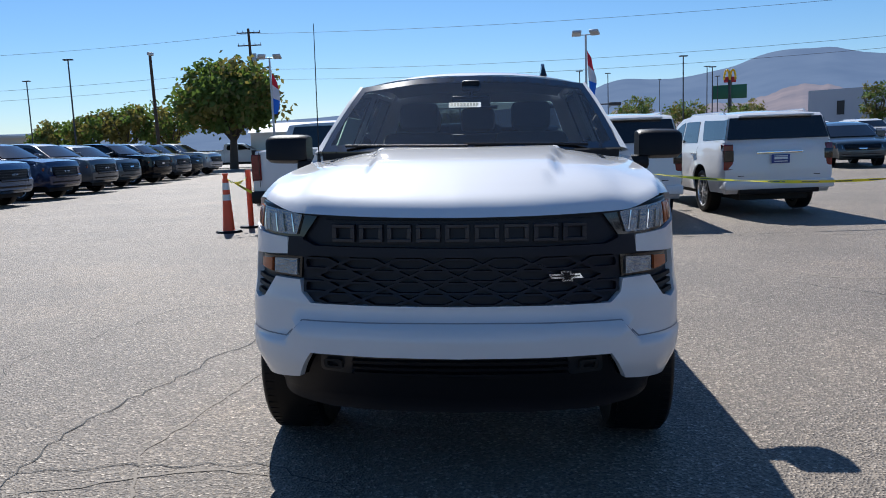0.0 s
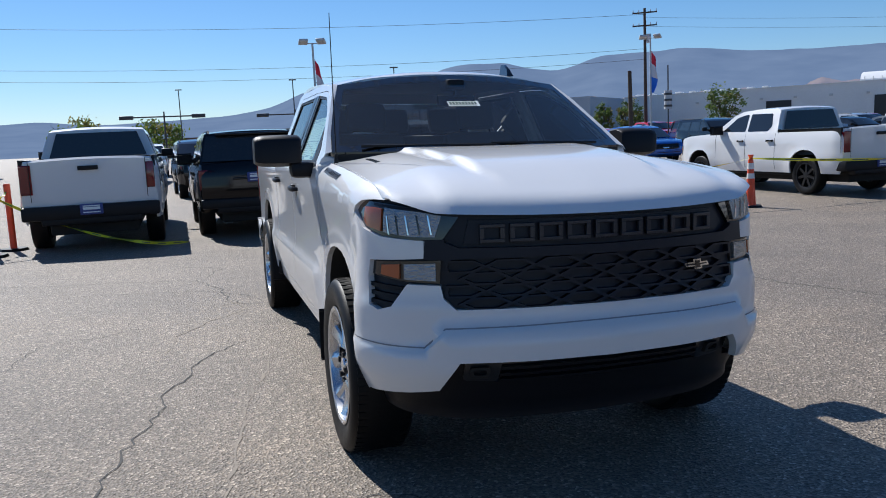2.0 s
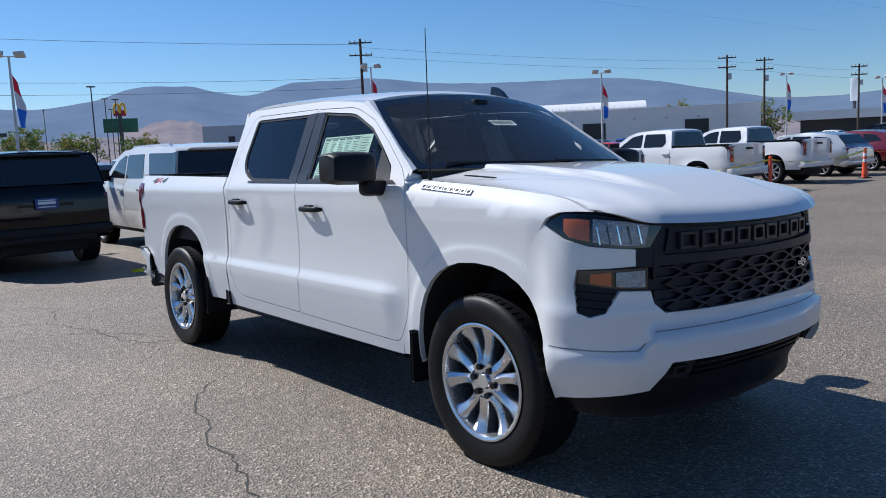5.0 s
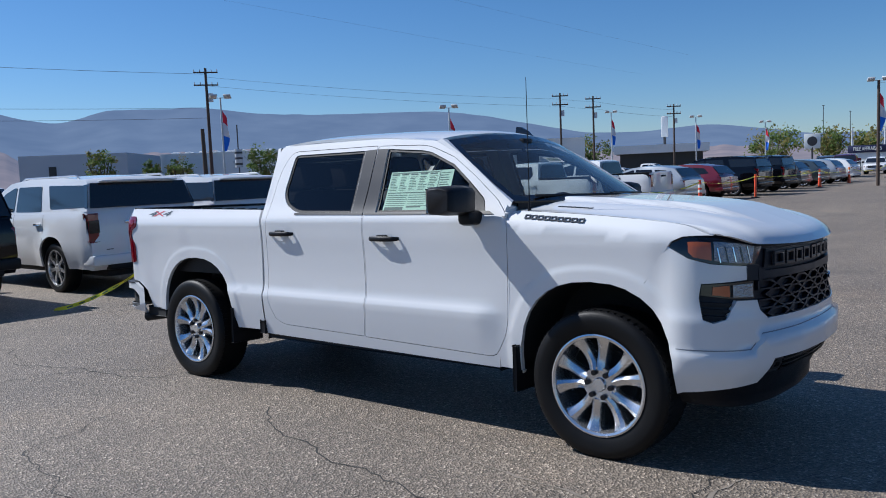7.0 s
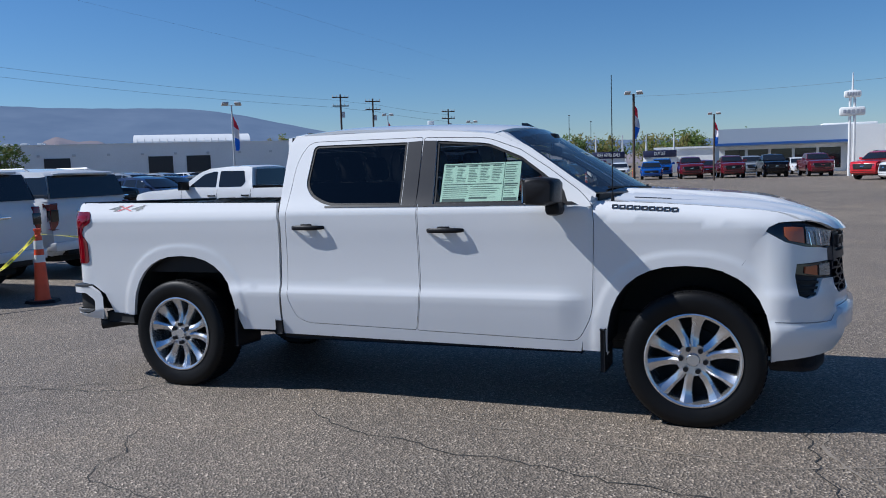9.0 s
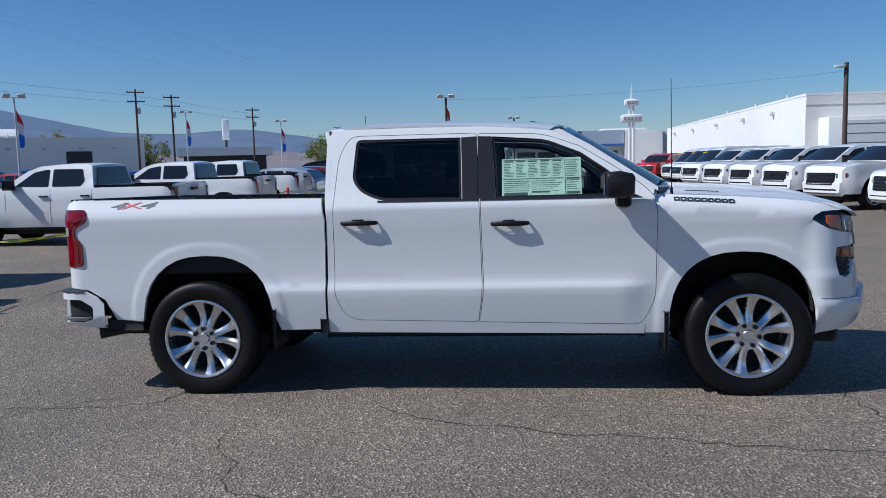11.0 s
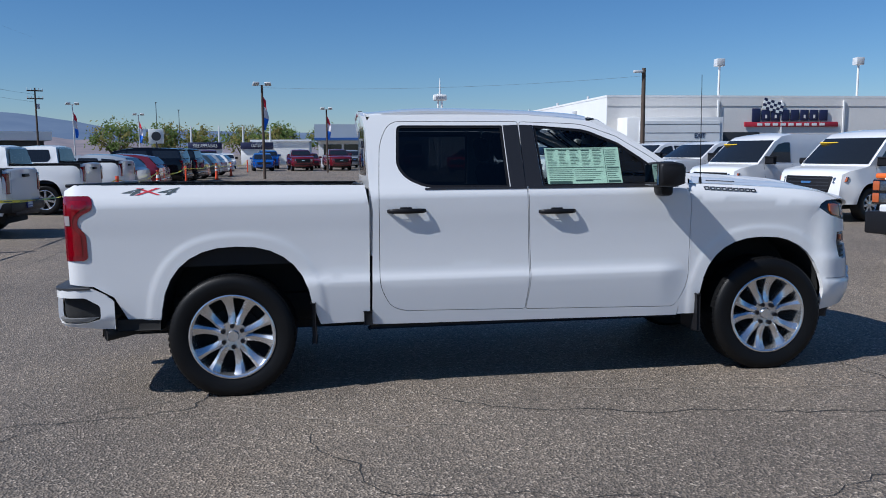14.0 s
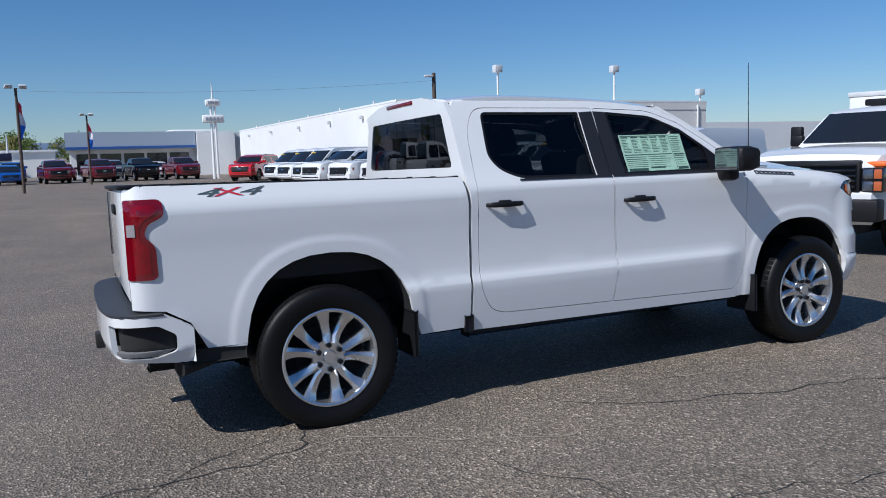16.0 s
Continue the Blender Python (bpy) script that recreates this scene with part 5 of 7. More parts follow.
# ---- parked vehicles ----
KINDS = {
    # body outline (front to +y) from the front's bottom over the top to the rear's bottom; cabin outline; windows
    "pickup": dict(W=2.02, r=0.41, rim=0.27, yf=1.93, yr=-1.87, half=0.47, top=0.97, low=0.46, belt=1.34, roofz=1.92,
                   body=[(2.88, 0.40), (2.98, 0.50), (2.99, 0.78), (2.93, 0.82), (2.92, 1.14), (2.82, 1.24), (2.4, 1.32), (1.45, 1.37), (-0.90, 1.37), (-0.93, 1.37), (-2.86, 1.41), (-2.90, 1.38), (-2.90, 0.78), (-2.84, 0.56)],
                   cabin=[(1.42, 1.36), (0.75, 1.78), (0.45, 1.88), (-0.1, 1.915), (-0.70, 1.91), (-0.84, 1.87), (-0.93, 1.37)],
                   wins=[[(1.05, 1.42), (0.60, 1.74), (0.30, 1.80), (0.20, 1.80), (0.20, 1.40)], [(0.11, 1.40), (0.11, 1.81), (-0.62, 1.80), (-0.70, 1.52), (-0.60, 1.40)]],
                   shield=((1.36, 1.40), (0.68, 1.81)), back=((-0.935, 1.43), (-0.87, 1.84)), bed=(-0.97, -2.84)),
    "suv": dict(W=2.05, r=0.41, rim=0.295, yf=1.62, yr=-1.45, half=0.46, top=0.93, low=0.42, belt=1.28, roofz=1.90,
                body=[(2.55, 0.36), (2.66, 0.48), (2.66, 0.80), (2.60, 1.08), (2.48, 1.18), (1.9, 1.25), (1.25, 1.30), (-2.52, 1.34), (-2.60, 1.20), (-2.63, 0.72), (-2.60, 0.46), (-2.52, 0.40)],
                cabin=[(1.22, 1.29), (0.60, 1.70), (0.28, 1.82), (-0.4, 1.88), (-1.6, 1.87), (-2.36, 1.82), (-2.44, 1.76), (-2.55, 1.33)],
                wins=[[(0.90, 1.35), (0.45, 1.65), (0.12, 1.74), (0.02, 1.745), (0.02, 1.33)], [(-0.06, 1.33), (-0.06, 1.75), (-0.92, 1.75), (-1.02, 1.33)], [(-1.32, 1.37), (-1.17, 1.755), (-2.40, 1.735), (-2.52, 1.40)]],
                shield=((1.17, 1.33), (0.52, 1.745)), back=((-2.55, 1.37), (-2.43, 1.76)), bed=None),
    "boxy_suv": dict(W=1.93, r=0.40, rim=0.25, yf=1.45, yr=-1.35, half=0.46, top=0.92, low=0.46, belt=1.22, roofz=1.80,
                     body=[(2.25, 0.42), (2.36, 0.55), (2.36, 0.85), (2.32, 1.06), (2.2, 1.14), (1.5, 1.20), (1.05, 1.24), (-2.30, 1.26), (-2.36, 1.15), (-2.38, 0.80), (-2.34, 0.52), (-2.28, 0.46)],
                     cabin=[(1.02, 1.23), (0.42, 1.62), (0.15, 1.72), (-0.5, 1.79), (-1.6, 1.78), (-2.15, 1.75), (-2.2, 1.70), (-2.32, 1.25)],
                     wins=[[(0.75, 1.28), (0.30, 1.58), (0.05, 1.66), (-0.05, 1.66), (-0.05, 1.27)], [(-0.13, 1.27), (-0.13, 1.67), (-0.90, 1.67), (-0.98, 1.27)], [(-1.10, 1.28), (-1.02, 1.67), (-1.85, 1.66), (-2.05, 1.33)]],
                     shield=((0.97, 1.27), (0.35, 1.655)), back=((-2.325, 1.29), (-2.20, 1.70)), bed=None),
    "crossover": dict(W=1.92, r=0.36, rim=0.26, yf=1.42, yr=-1.38, half=0.42, top=0.80, low=0.34, belt=1.04, roofz=1.62,
                      body=[(2.28, 0.32), (2.38, 0.42), (2.38, 0.68), (2.28, 0.86), (2.0, 0.95), (1.2, 1.04), (-2.15, 1.12), (-2.32, 0.98), (-2.36, 0.60), (-2.3, 0.40), (-2.22, 0.34)],
                      cabin=[(1.2, 1.03), (0.45, 1.43), (0.1, 1.54), (-0.5, 1.60), (-1.3, 1.57), (-1.85, 1.47), (-2.22, 1.10)],
                      wins=[[(0.85, 1.10), (0.35, 1.38), (0.02, 1.47), (-0.06, 1.47), (-0.06, 1.08)], [(-0.14, 1.08), (-0.14, 1.48), (-0.85, 1.47), (-0.98, 1.10)], [(-1.08, 1.14), (-0.98, 1.46), (-1.5, 1.41), (-1.75, 1.18)]],
                      shield=((1.13, 1.07), (0.38, 1.465)), back=((-2.18, 1.14), (-1.85, 1.465)), bed=None),
    "van": dict(W=2.02, r=0.39, rim=0.22, yf=1.95, yr=-1.55, half=0.45, top=0.88, low=0.40, belt=1.26, roofz=2.10,
                body=[(2.72, 0.36), (2.84, 0.45), (2.84, 0.72), (2.76, 1.08), (2.6, 1.16), (2.05, 1.26), (-2.72, 1.30), (-2.78, 1.1), (-2.80, 0.50), (-2.72, 0.42)],
                cabin=[(2.02, 1.25), (1.35, 1.86), (1.05, 2.02), (0.6, 2.09), (-2.5, 2.08), (-2.66, 2.0), (-2.75, 1.29)],
                wins=[[(1.72, 1.32), (1.22, 1.80), (0.95, 1.86), (0.75, 1.86), (0.75, 1.30)]],
                shield=((1.97, 1.30), (1.28, 1.90)), back=((-2.755, 1.36), (-2.69, 1.88)), bed=None),
}


def vehicle(name, kind, paint, label, trim="white", dark=False, alloy=ALLOY, plate=False, rear_paint=None, band=None):
    K = KINDS[kind]
    W, belt = K["W"] / 2, K["belt"]
    car = empty(name)
    body_mat, tm = PAINTS[paint], (BLACKPL if trim == "black" else PAINTS[paint])
    prof = [(0.30, W - 0.09), (0.55, W - 0.03), (0.75, W), (0.95, W - 0.012), (belt - 0.12, W - 0.02), (belt + 0.02, W - 0.06), (belt + 0.10, W - 0.085)]

    def wid(y, z):
        x = curve1(z, prof)
        f, b = K["body"][3][0], min(p[0] for p in K["body"])
        x -= 0.16 * smooth01((y - (f - 0.45)) / 0.5)**2 + 0.07 * smooth01(((b + 0.3) - y) / 0.35)**2
        for h in (K["yf"], K["yr"]):
            x += 0.03 * smooth01((0.72 - math.hypot(y - h, z - 0.4)) / 0.2)
        return x
    arcs = []
    for h in (K["yr"], K["yf"]):
        arcs += [(y, z) for y, z in arch(h, K["half"], K["top"], K["low"], 12) if z > K["low"] or True]
    bottom = [(K["body"][-1][0] + 0.05, K["low"])] + arcs + [(K["body"][0][0] - 0.05, K["low"])]
    bottom = [(y, max(z, K["low"])) for y, z in bottom]
    outline = K["body"] + bottom
    clean = [outline[0]]
    for p in outline[1:]:
        if math.hypot(p[0] - clean[-1][0], p[1] - clean[-1][1]) > 0.012:
            clean.append(p)
    sv_, sf = sheet(clean, lambda y, z: (-wid(y, z), y, z), 0.16, rim=(0.03, 0, 0), estep=0.12)
    verts, faces = list(sv_), list(sf)
    k = len(verts)
    verts += mirrored(sv_)
    faces += [tuple(i + k for i in q[::-1]) for q in sf]
    top = dense(K["body"] + [K["body"][0]], 0.15)
    top = top[:max(i for i, p in enumerate(top) if math.hypot(p[0] - K["body"][-1][0], p[1] - K["body"][-1][1]) < 0.02) + 1]
    cols = 9
    k = len(verts)
    for y, z in top:
        w = wid(y, z)
        for c in range(cols):
            u = c / (cols - 1) * 2 - 1
            bulge = (1 - u * u)
            yy = y + (0.10 * bulge if y > K["body"][3][0] - 0.2 else -0.04 * bulge if y < K["body"][-1][0] + 0.1 else 0)
            verts.append((w * u, yy, z + (0.03 * bulge if z > belt - 0.15 else 0)))
    for i in range(len(top) - 1):
        y0 = (top[i][0] + top[i + 1][0]) / 2
        if K["bed"] and K["bed"][1] < y0 < K["bed"][0] and top[i][1] > 1.3:
            continue
        for c in range(cols - 1):
            a = k + i * cols + c
            faces.append((a, a + 1, a + cols + 1, a + cols))
    body = mesh_from("body", verts, faces, body_mat, car, smooth=38)
    if K["bed"]:
        bm = bmesh.new()
        y1, y0 = K["bed"]
        box(bm, -W + 0.12, W - 0.12, y0, y1, 0.85, 0.88)
        for sx in (-1, 1):
            box(bm, sx * (W - 0.13), sx * (W - 0.06), y0, y1, 0.86, 1.42, 0.01)
        box(bm, -W + 0.12, W - 0.12, y0 - 0.03, y0 + 0.03, 0.86, 1.425, 0.008)
        box(bm, -W + 0.12, W - 0.12, y1 - 0.03, y1, 0.86, 1.38)
        part("bed_liner", bm, BLACKPL, car, "black bed liner and rails")

    # cabin
    def cab(y, z):
        t = (z - belt) / (K["roofz"] - belt)
        x = W - 0.06 - {"van": 0.10, "suv": 0.14, "boxy_suv": 0.13}.get(kind, 0.19) * max(0, t)
        return x - 0.05 * smooth01((t - 0.85) / 0.2)
    cv, cf = sheet(K["cabin"], lambda y, z: (-cab(y, z), y, z), 0.2)
    verts, faces = list(cv), list(cf)
    k = len(verts)
    verts += mirrored(cv)
    faces += [tuple(i + k for i in q[::-1]) for q in cf]
    k = len(verts)
    line = dense(K["cabin"] + [K["cabin"][0]], 0.2)
    line = line[:max(i for i, p in enumerate(line) if math.hypot(p[0] - K["cabin"][-1][0], p[1] - K["cabin"][-1][1]) < 0.02) + 1]
    for y, z in line:
        w = cab(y, z)
        for c in range(cols):
            u = c / (cols - 1) * 2 - 1
            b = 1 - u * u
            front = smooth01((y - (K["shield"][1][0] - 0.28)) / 0.26)
            verts.append((w * u, y + 0.14 * b * front, z + 0.035 * b * (1 - front)))
    for i in range(len(line) - 1):
        for c in range(cols - 1):
            a = k + i * cols + c
            faces.append((a, a + 1, a + cols + 1, a + cols))
    cabin = mesh_from("cabin", verts, faces, PAINTS[paint], car, smooth=38)
    for win in K["wins"]:
        v, f = sheet(rounded(win, 0.04), lambda y, z: (-cab(y, z) - 0.006, y, z), 0.3, rim=(0.01, 0, 0))
        panel_pair("side_window", v, f, CARGLASS, cabin, "dark side window")

    def cross(name, pair, out, hw0, hw1, bow):
        (y0, z0), (y1, z1) = pair
        n = Vector((0, -(z1 - z0), y1 - y0)).normalized() * (-1 if out > 0 else 1)
        if (n.y > 0) != (out > 0):
            n = -n
        verts, faces = [], []
        for i in range(5):
            t = i / 4
            for c in range(cols):
                u = c / (cols - 1) * 2 - 1
                b = 1 - u * u
                w = hw0 + (hw1 - hw0) * t
                verts.append(Vector((w * u, y0 + (y1 - y0) * t + bow * b, z0 + (z1 - z0) * t)) + n * 0.026)
        for i in range(4):
            for c in range(cols - 1):
                a = i * cols + c
                faces.append((a, a + 1, a + cols + 1, a + cols))
        return mesh_from(name, verts, faces, CARGLASS, cabin, "dark window glass")
    (y0, z0), (y1, z1) = K["shield"]
    shield_ob = cross("windshield", K["shield"], 1, cab(y0, z0) - 0.05, cab(y1, z1) - 0.05, 0.135)
    (y0, z0), (y1, z1) = K["back"]
    cross("rear_window", K["back"], -1, cab(y0, z0) - (0.14 if kind == "pickup" else 0.03), cab(y1, z1) - (0.14 if kind == "pickup" else 0.03), -0.004)
    if kind in ("suv", "boxy_suv"):
        for sx in (-1, 1):
            bm = bmesh.new()
            pts = [(sx * (cab(0, K["roofz"]) - 0.03), y, K["roofz"] + dz) for y, dz in ((0.05, -0.055), (-0.1, -0.005), (-1.9, -0.005), (-2.0, -0.06))]
            for a, b in zip(pts, pts[1:]):
                tube(bm, a, b, 0.018, n=6)
            part("roof_rail", bm, PAINTS["silver"] if paint == "white" else BLACKPL, car)
        (y0, z0), (y1, z1) = K["back"]
        v, f = sheet([(y1 + 0.09, z1 - 0.02), (y0 + 0.08, z0 + 0.01), (y0 - 0.012, z0 + 0.01), (y1 - 0.012, z1 - 0.01)], lambda y, z: (-cab(y, z) - 0.007, y, z), 0.2, rim=(0.01, 0, 0))
        panel_pair("rear_pillar", v, f, GLOSSBLK, cabin, "gloss black rear pillar")
        part("roof_spoiler", boxed(-W + 0.36, W - 0.36, K["back"][1][0] - 0.12, K["back"][1][0] + 0.1, K["back"][1][1] + 0.02, K["back"][1][1] + 0.055, 0.015), PAINTS[paint], car)
    # doors: seams and handles
    gaps = {"pickup": (1.28, 0.14, -0.90), "suv": (1.12, -0.02, -1.12), "boxy_suv": (0.95, -0.09, -1.05), "crossover": (1.05, -0.10, -1.05), "van": (1.80, 0.68)}[kind]
    for y in gaps:
        for sx in (-1, 1):
            verts, faces = [], []
            for i in range(8):
                z = K["low"] + 0.08 + (belt - K["low"] - 0.08) * i / 7
                for d in (-0.005, 0.005):
                    verts.append((sx * (wid(y, z) + 0.002), y + d, z))
                if i:
                    a = 2 * i
                    faces.append((a - 2, a - 1, a + 1, a))
            mesh_from("door_seam", verts, faces, UNDER, body, smooth=0)
    for y in gaps[1:]:
        for sx in (-1, 1):
            z = belt - 0.16
            part("door_handle", boxed(sx * (wid(y, z) - 0.01), sx * (wid(y, z) + 0.03), y + 0.06, y + 0.26, z - 0.015, z + 0.015, 0.006), CHROME if paint == "white" and kind == "suv" else PAINTS[paint] if trim != "black" else BLACKPL, body)
    # mirrors
    for sx in (-1, 1):
        y, z = K["shield"][0][0] - 0.28, belt + 0.10
        bm = bmesh.new()
        box(bm, sx * (W - 0.02), sx * (W + 0.20), y - 0.05, y + 0.07, z - 0.07, z + 0.09, 0.03)
        box(bm, sx * (W - 0.12), sx * (W + 0.04), y - 0.03, y + 0.03, z - 0.06, z - 0.01, 0.01)
        part("side_mirror", bm, BLACKPL if paint in ("white", "black") else PAINTS[paint], car)
    # front face
    fy = K["body"][2][0]
    hz = K["body"][4][1] if kind == "pickup" else K["body"][3][1] + 0.02
    fz = sorted((z, y) for y, z in K["body"][:6])

    def face(x, z, out):
        y = np.interp(z, [p[0] for p in fz], [p[1] for p in fz])
        w = wid(y, z)
        return (x, y + 0.10 * (1 - min(1.0, abs(x) / w)**2) + out - 0.10 * smooth01((abs(x) / w - 0.86) / 0.12), z)

    def front(name, poly, material, out, label="", parent=car):
        v, f = sheet(poly, lambda x, z: face(x, z, out), 0.12, rim=(0, -0.05, 0))
        return mesh_from(name, v, f, material, parent, label)
    z0, z1, z2 = K["low"] + 0.27, hz - 0.06, K["low"]
    g = front("grille", rounded([(-W * 0.58, z0), (W * 0.58, z0), (W * 0.64, z1), (-W * 0.64, z1)], 0.04), BLACKPL, 0.014, "black front grille")
    for q in range(4):
        zz = z0 + (z1 - z0) * (q + 0.7) / 4.6
        front("grille_bar", [(-W * 0.56, zz), (W * 0.56, zz), (W * 0.57, zz + 0.022), (-W * 0.57, zz + 0.022)], CHROME if kind == "suv" and paint == "white" else SATINBLK, 0.022, parent=g)
    front("emblem", [(-0.12, z1 - 0.17), (0.12, z1 - 0.17), (0.14, z1 - 0.12), (-0.14, z1 - 0.12)], CHROME, 0.03, parent=g)
    front("lower_bumper", rounded([(-W * 0.78, z2), (W * 0.78, z2), (W * 0.70, z2 + 0.15), (-W * 0.70, z2 + 0.15)], 0.03), BLACKPL, 0.012, "black lower bumper")
    for sx in (-1, 1):
        hl = front("headlight", rounded([(sx * W * 0.66, z1 - 0.16), (sx * W * 0.90, z1 - 0.13), (sx * W * 0.93, z1 - 0.01), (sx * W * 0.66, z1 - 0.03)], 0.02), LENS, 0.02, "clear headlight")
        front("turn_lamp", [(sx * W * 0.86, z1 - 0.125), (sx * W * 0.905, z1 - 0.12), (sx * W * 0.925, z1 - 0.02), (sx * W * 0.87, z1 - 0.025)], AMBER, 0.025, parent=hl)
    # rear face
    ry = K["body"][-2][0]
    tz0, tz1 = {"pickup": (0.93, 1.33), "suv": (0.86, 1.28), "boxy_suv": (0.86, 1.14), "crossover": (0.84, 1.0), "van": (0.80, 1.20)}[kind]
    for sx in (-1, 1):
        w = W - (0.085 if kind == "pickup" else 0.06)
        tl = part("taillight", boxed(sx * (w - {"crossover": 0.4, "boxy_suv": 0.22}.get(kind, 0.12)), sx * (w + 0.005), ry - 0.025, ry + (0.13 if kind != "van" else 0.05), tz0, tz1, 0.02), REDLENS, car, "red taillight")
        if kind == "suv":
            part("lamp_bezel", boxed(sx * (w - 0.14), sx * (w + 0.008), ry - 0.03, ry + 0.06, tz0 + 0.14, tz1 - 0.10, 0.01), GLOSSBLK, tl)
    bw = W - 0.04
    bmat = BLACKPL if rear_paint == "black" else PAINTS[paint]
    rbm = part("rear_bumper", boxed(-bw, bw, ry - 0.10, ry + 0.25, K["low"] + 0.06, K["low"] + (0.27 if kind == "pickup" else 0.22), 0.03), bmat, car, "dark rear bumper" if rear_paint == "black" else "")
    part("bumper_cover", boxed(-W * 0.7, W * 0.7, ry - 0.085, ry + 0.1, K["low"] - 0.02, K["low"] + 0.10, 0.02), BLACKPL, rbm)
    if kind in ("suv", "boxy_suv", "crossover"):
        part("tailgate_seam", boxed(-W * 0.72, W * 0.72, ry - 0.052, ry, K["low"] + 0.30, K["low"] + 0.312), UNDER, body)
        bm = bmesh.new()
        box(bm, -W * 0.40, W * 0.40, ry - 0.075, ry, tz1 - 0.16, tz1 - 0.12, 0.008)
        part("tailgate_trim", bm, CHROME if paint == "white" else PAINTS[paint], body)
    if kind == "pickup":
        part("tailgate_handle", boxed(-0.14, 0.14, ry - 0.10, ry - 0.03, 1.245, 1.31, 0.01), BLACKPL, body, "black tailgate handle")
        for sx in (-1, 1):
            verts = [(sx * (W - 0.2) + d, ry - 0.062, z) for z in (0.80, 1.40) for d in (-0.005, 0.005)]
            mesh_from("tailgate_seam", verts, [(0, 1, 3, 2)], UNDER, body, smooth=0)
    if plate:
        zp = K["low"] + 0.20 if kind == "pickup" else tz0 + 0.16
        pl = part("dealer_plate", boxed(-0.16, 0.16, ry - 0.125, ry - 0.10, zp - 0.08, zp + 0.08, 0.006), PLATE, car, "blue dealer plate with white bars")
        for z in (-0.045, 0.012, 0.05):
            h = 0.02 if z == 0.012 else 0.008
            part("plate_bar", boxed(-0.12, 0.12, ry - 0.128, ry - 0.12, zp + z - h, zp + z + h), WPAPER, pl)
    # wheels and underside
    for y in (K["yf"], K["yr"]):
        for sx in (-1, 1):
            wh = new("wheel")
            wh.parent = car
            wheel_parts(wh, pose(sx * (W - 0.155), y, K["r"]), K["r"], K["rim"], 0.26, alloy, 7, False, sx)
            bm = bmesh.new()
            arc = arch(y, K["half"] + 0.005, K["top"] + 0.005, K["low"], 10)
            ra = [bm.verts.new((sx * (wid(q, z) - 0.025), q, z)) for q, z in arc]
            rb_ = [bm.verts.new((sx * W * 0.45, q, z)) for q, z in arc]
            for i in range(len(ra) - 1):
                bm.faces.new((ra[i], ra[i + 1], rb_[i + 1], rb_[i]))
            bm.faces.new(rb_)
            part("wheel_housing", bm, UNDER, car)
    f0, b0 = K["body"][0][0] - 0.1, K["body"][-1][0] + 0.1
    bm = boxed(-W * 0.62, W * 0.62, b0, f0, 0.27, K["low"] + 0.12, 0.03)
    box(bm, -W + 0.10, W - 0.10, K["yr"] + K["half"], K["yf"] - K["half"], K["low"] - 0.06, K["low"] + 0.1, 0.02)
    part("underbody", bm, UNDER, car, "black underbody")
    if band:
        for sx in (-1, 1):
            v, f = sheet([(2.55, 1.0), (-2.6, 0.82), (-2.6, 1.05), (1.2, 1.18), (2.55, 1.16)], lambda y, z: (sx * (wid(y, z) + 0.004), y, z), 0.3)
            mesh_from("stripe", v, f, PAINTS[band], body, "orange stripe")
    tagged(car, label, "pickup truck" if kind == "pickup" else "van" if kind == "van" else "car")
    return car


def park(ob, x, y, heading, group=None):
    """heading: degrees clockwise from +y in which its front points."""
    ob.matrix_world = pose(x, y, ground_z(x, y), 0, 0, -heading)
    if group:
        ob["group"] = group
    return ob


made = {}


def car_at(name, kind, paint, label, x, y, heading, group, **k):
    key = (kind, paint, tuple(sorted((a, str(b)) for a, b in k.items())))
    if key in made:
        ob = copy_thing(made[key], pose(x, y, ground_z(x, y), 0, 0, -heading))
        ob.name = name
        tagged(ob, label, group=group)
        return ob
    ob = made[key] = vehicle(name, kind, paint, label, **k)
    return park(ob, x, y, heading, group)


ROWN = "row of vehicles behind the caution tape"
car_at("pickup_truck", "pickup", "white", "white pickup truck with a black rear bumper and blue plate", -3.1, 10.5, -1, ROWN, rear_paint="black", plate=True, trim="black", alloy=DARKALLOY)
car_at("suv", "boxy_suv", "black", "glossy black boxy SUV with a blue dealer plate", -0.62, 10.6, -2, ROWN, plate=True, trim="black", alloy=DARKALLOY, rear_paint="black")
car_at("suv", "suv", "white", "large white SUV with a dark tailgate window", 2.35, 10.7, 0, ROWN, plate=True)
car_at("suv", "suv", "white", "large white SUV parked behind yellow caution tape", 5.05, 11.6, -4, ROWN, plate=True)
car_at("pickup_truck", "pickup", "white", "white crew-cab pickup truck with black wheels on the open lot", 12.2, 10.75, 0, ROWN, rear_paint="black", plate=True, trim="black", alloy=DARKALLOY)
car_at("pickup_truck", "pickup", "white", "white crew-cab pickup truck with silver wheels", 18.4, 11.05, 0, ROWN, plate=False)
car_at("pickup_truck", "pickup", "white", "white crew-cab pickup truck with silver wheels beside others", 22.7, 11.1, 0, ROWN, plate=False)
for i, (kind, paint, lab) in enumerate((("crossover", "silver", "silver crossover parked beside the taped row"), ("crossover", "maroon", "dark red crossover in the parked row"), ("suv", "black", "black SUV in the parked row"),
                                        ("suv", "black", "black SUV in the parked row"), ("crossover", "grey", "dark grey crossover in the parked row"), ("crossover", "slate", "slate crossover in the parked row"), ("crossover", "silver", "silver crossover parked beside the taped row"),
                                        ("crossover", "white", "white crossover at the end of the row"))):
    car_at("car", kind, paint, lab, 26.8 + i * 4.0, 10.9, 3, ROWN)

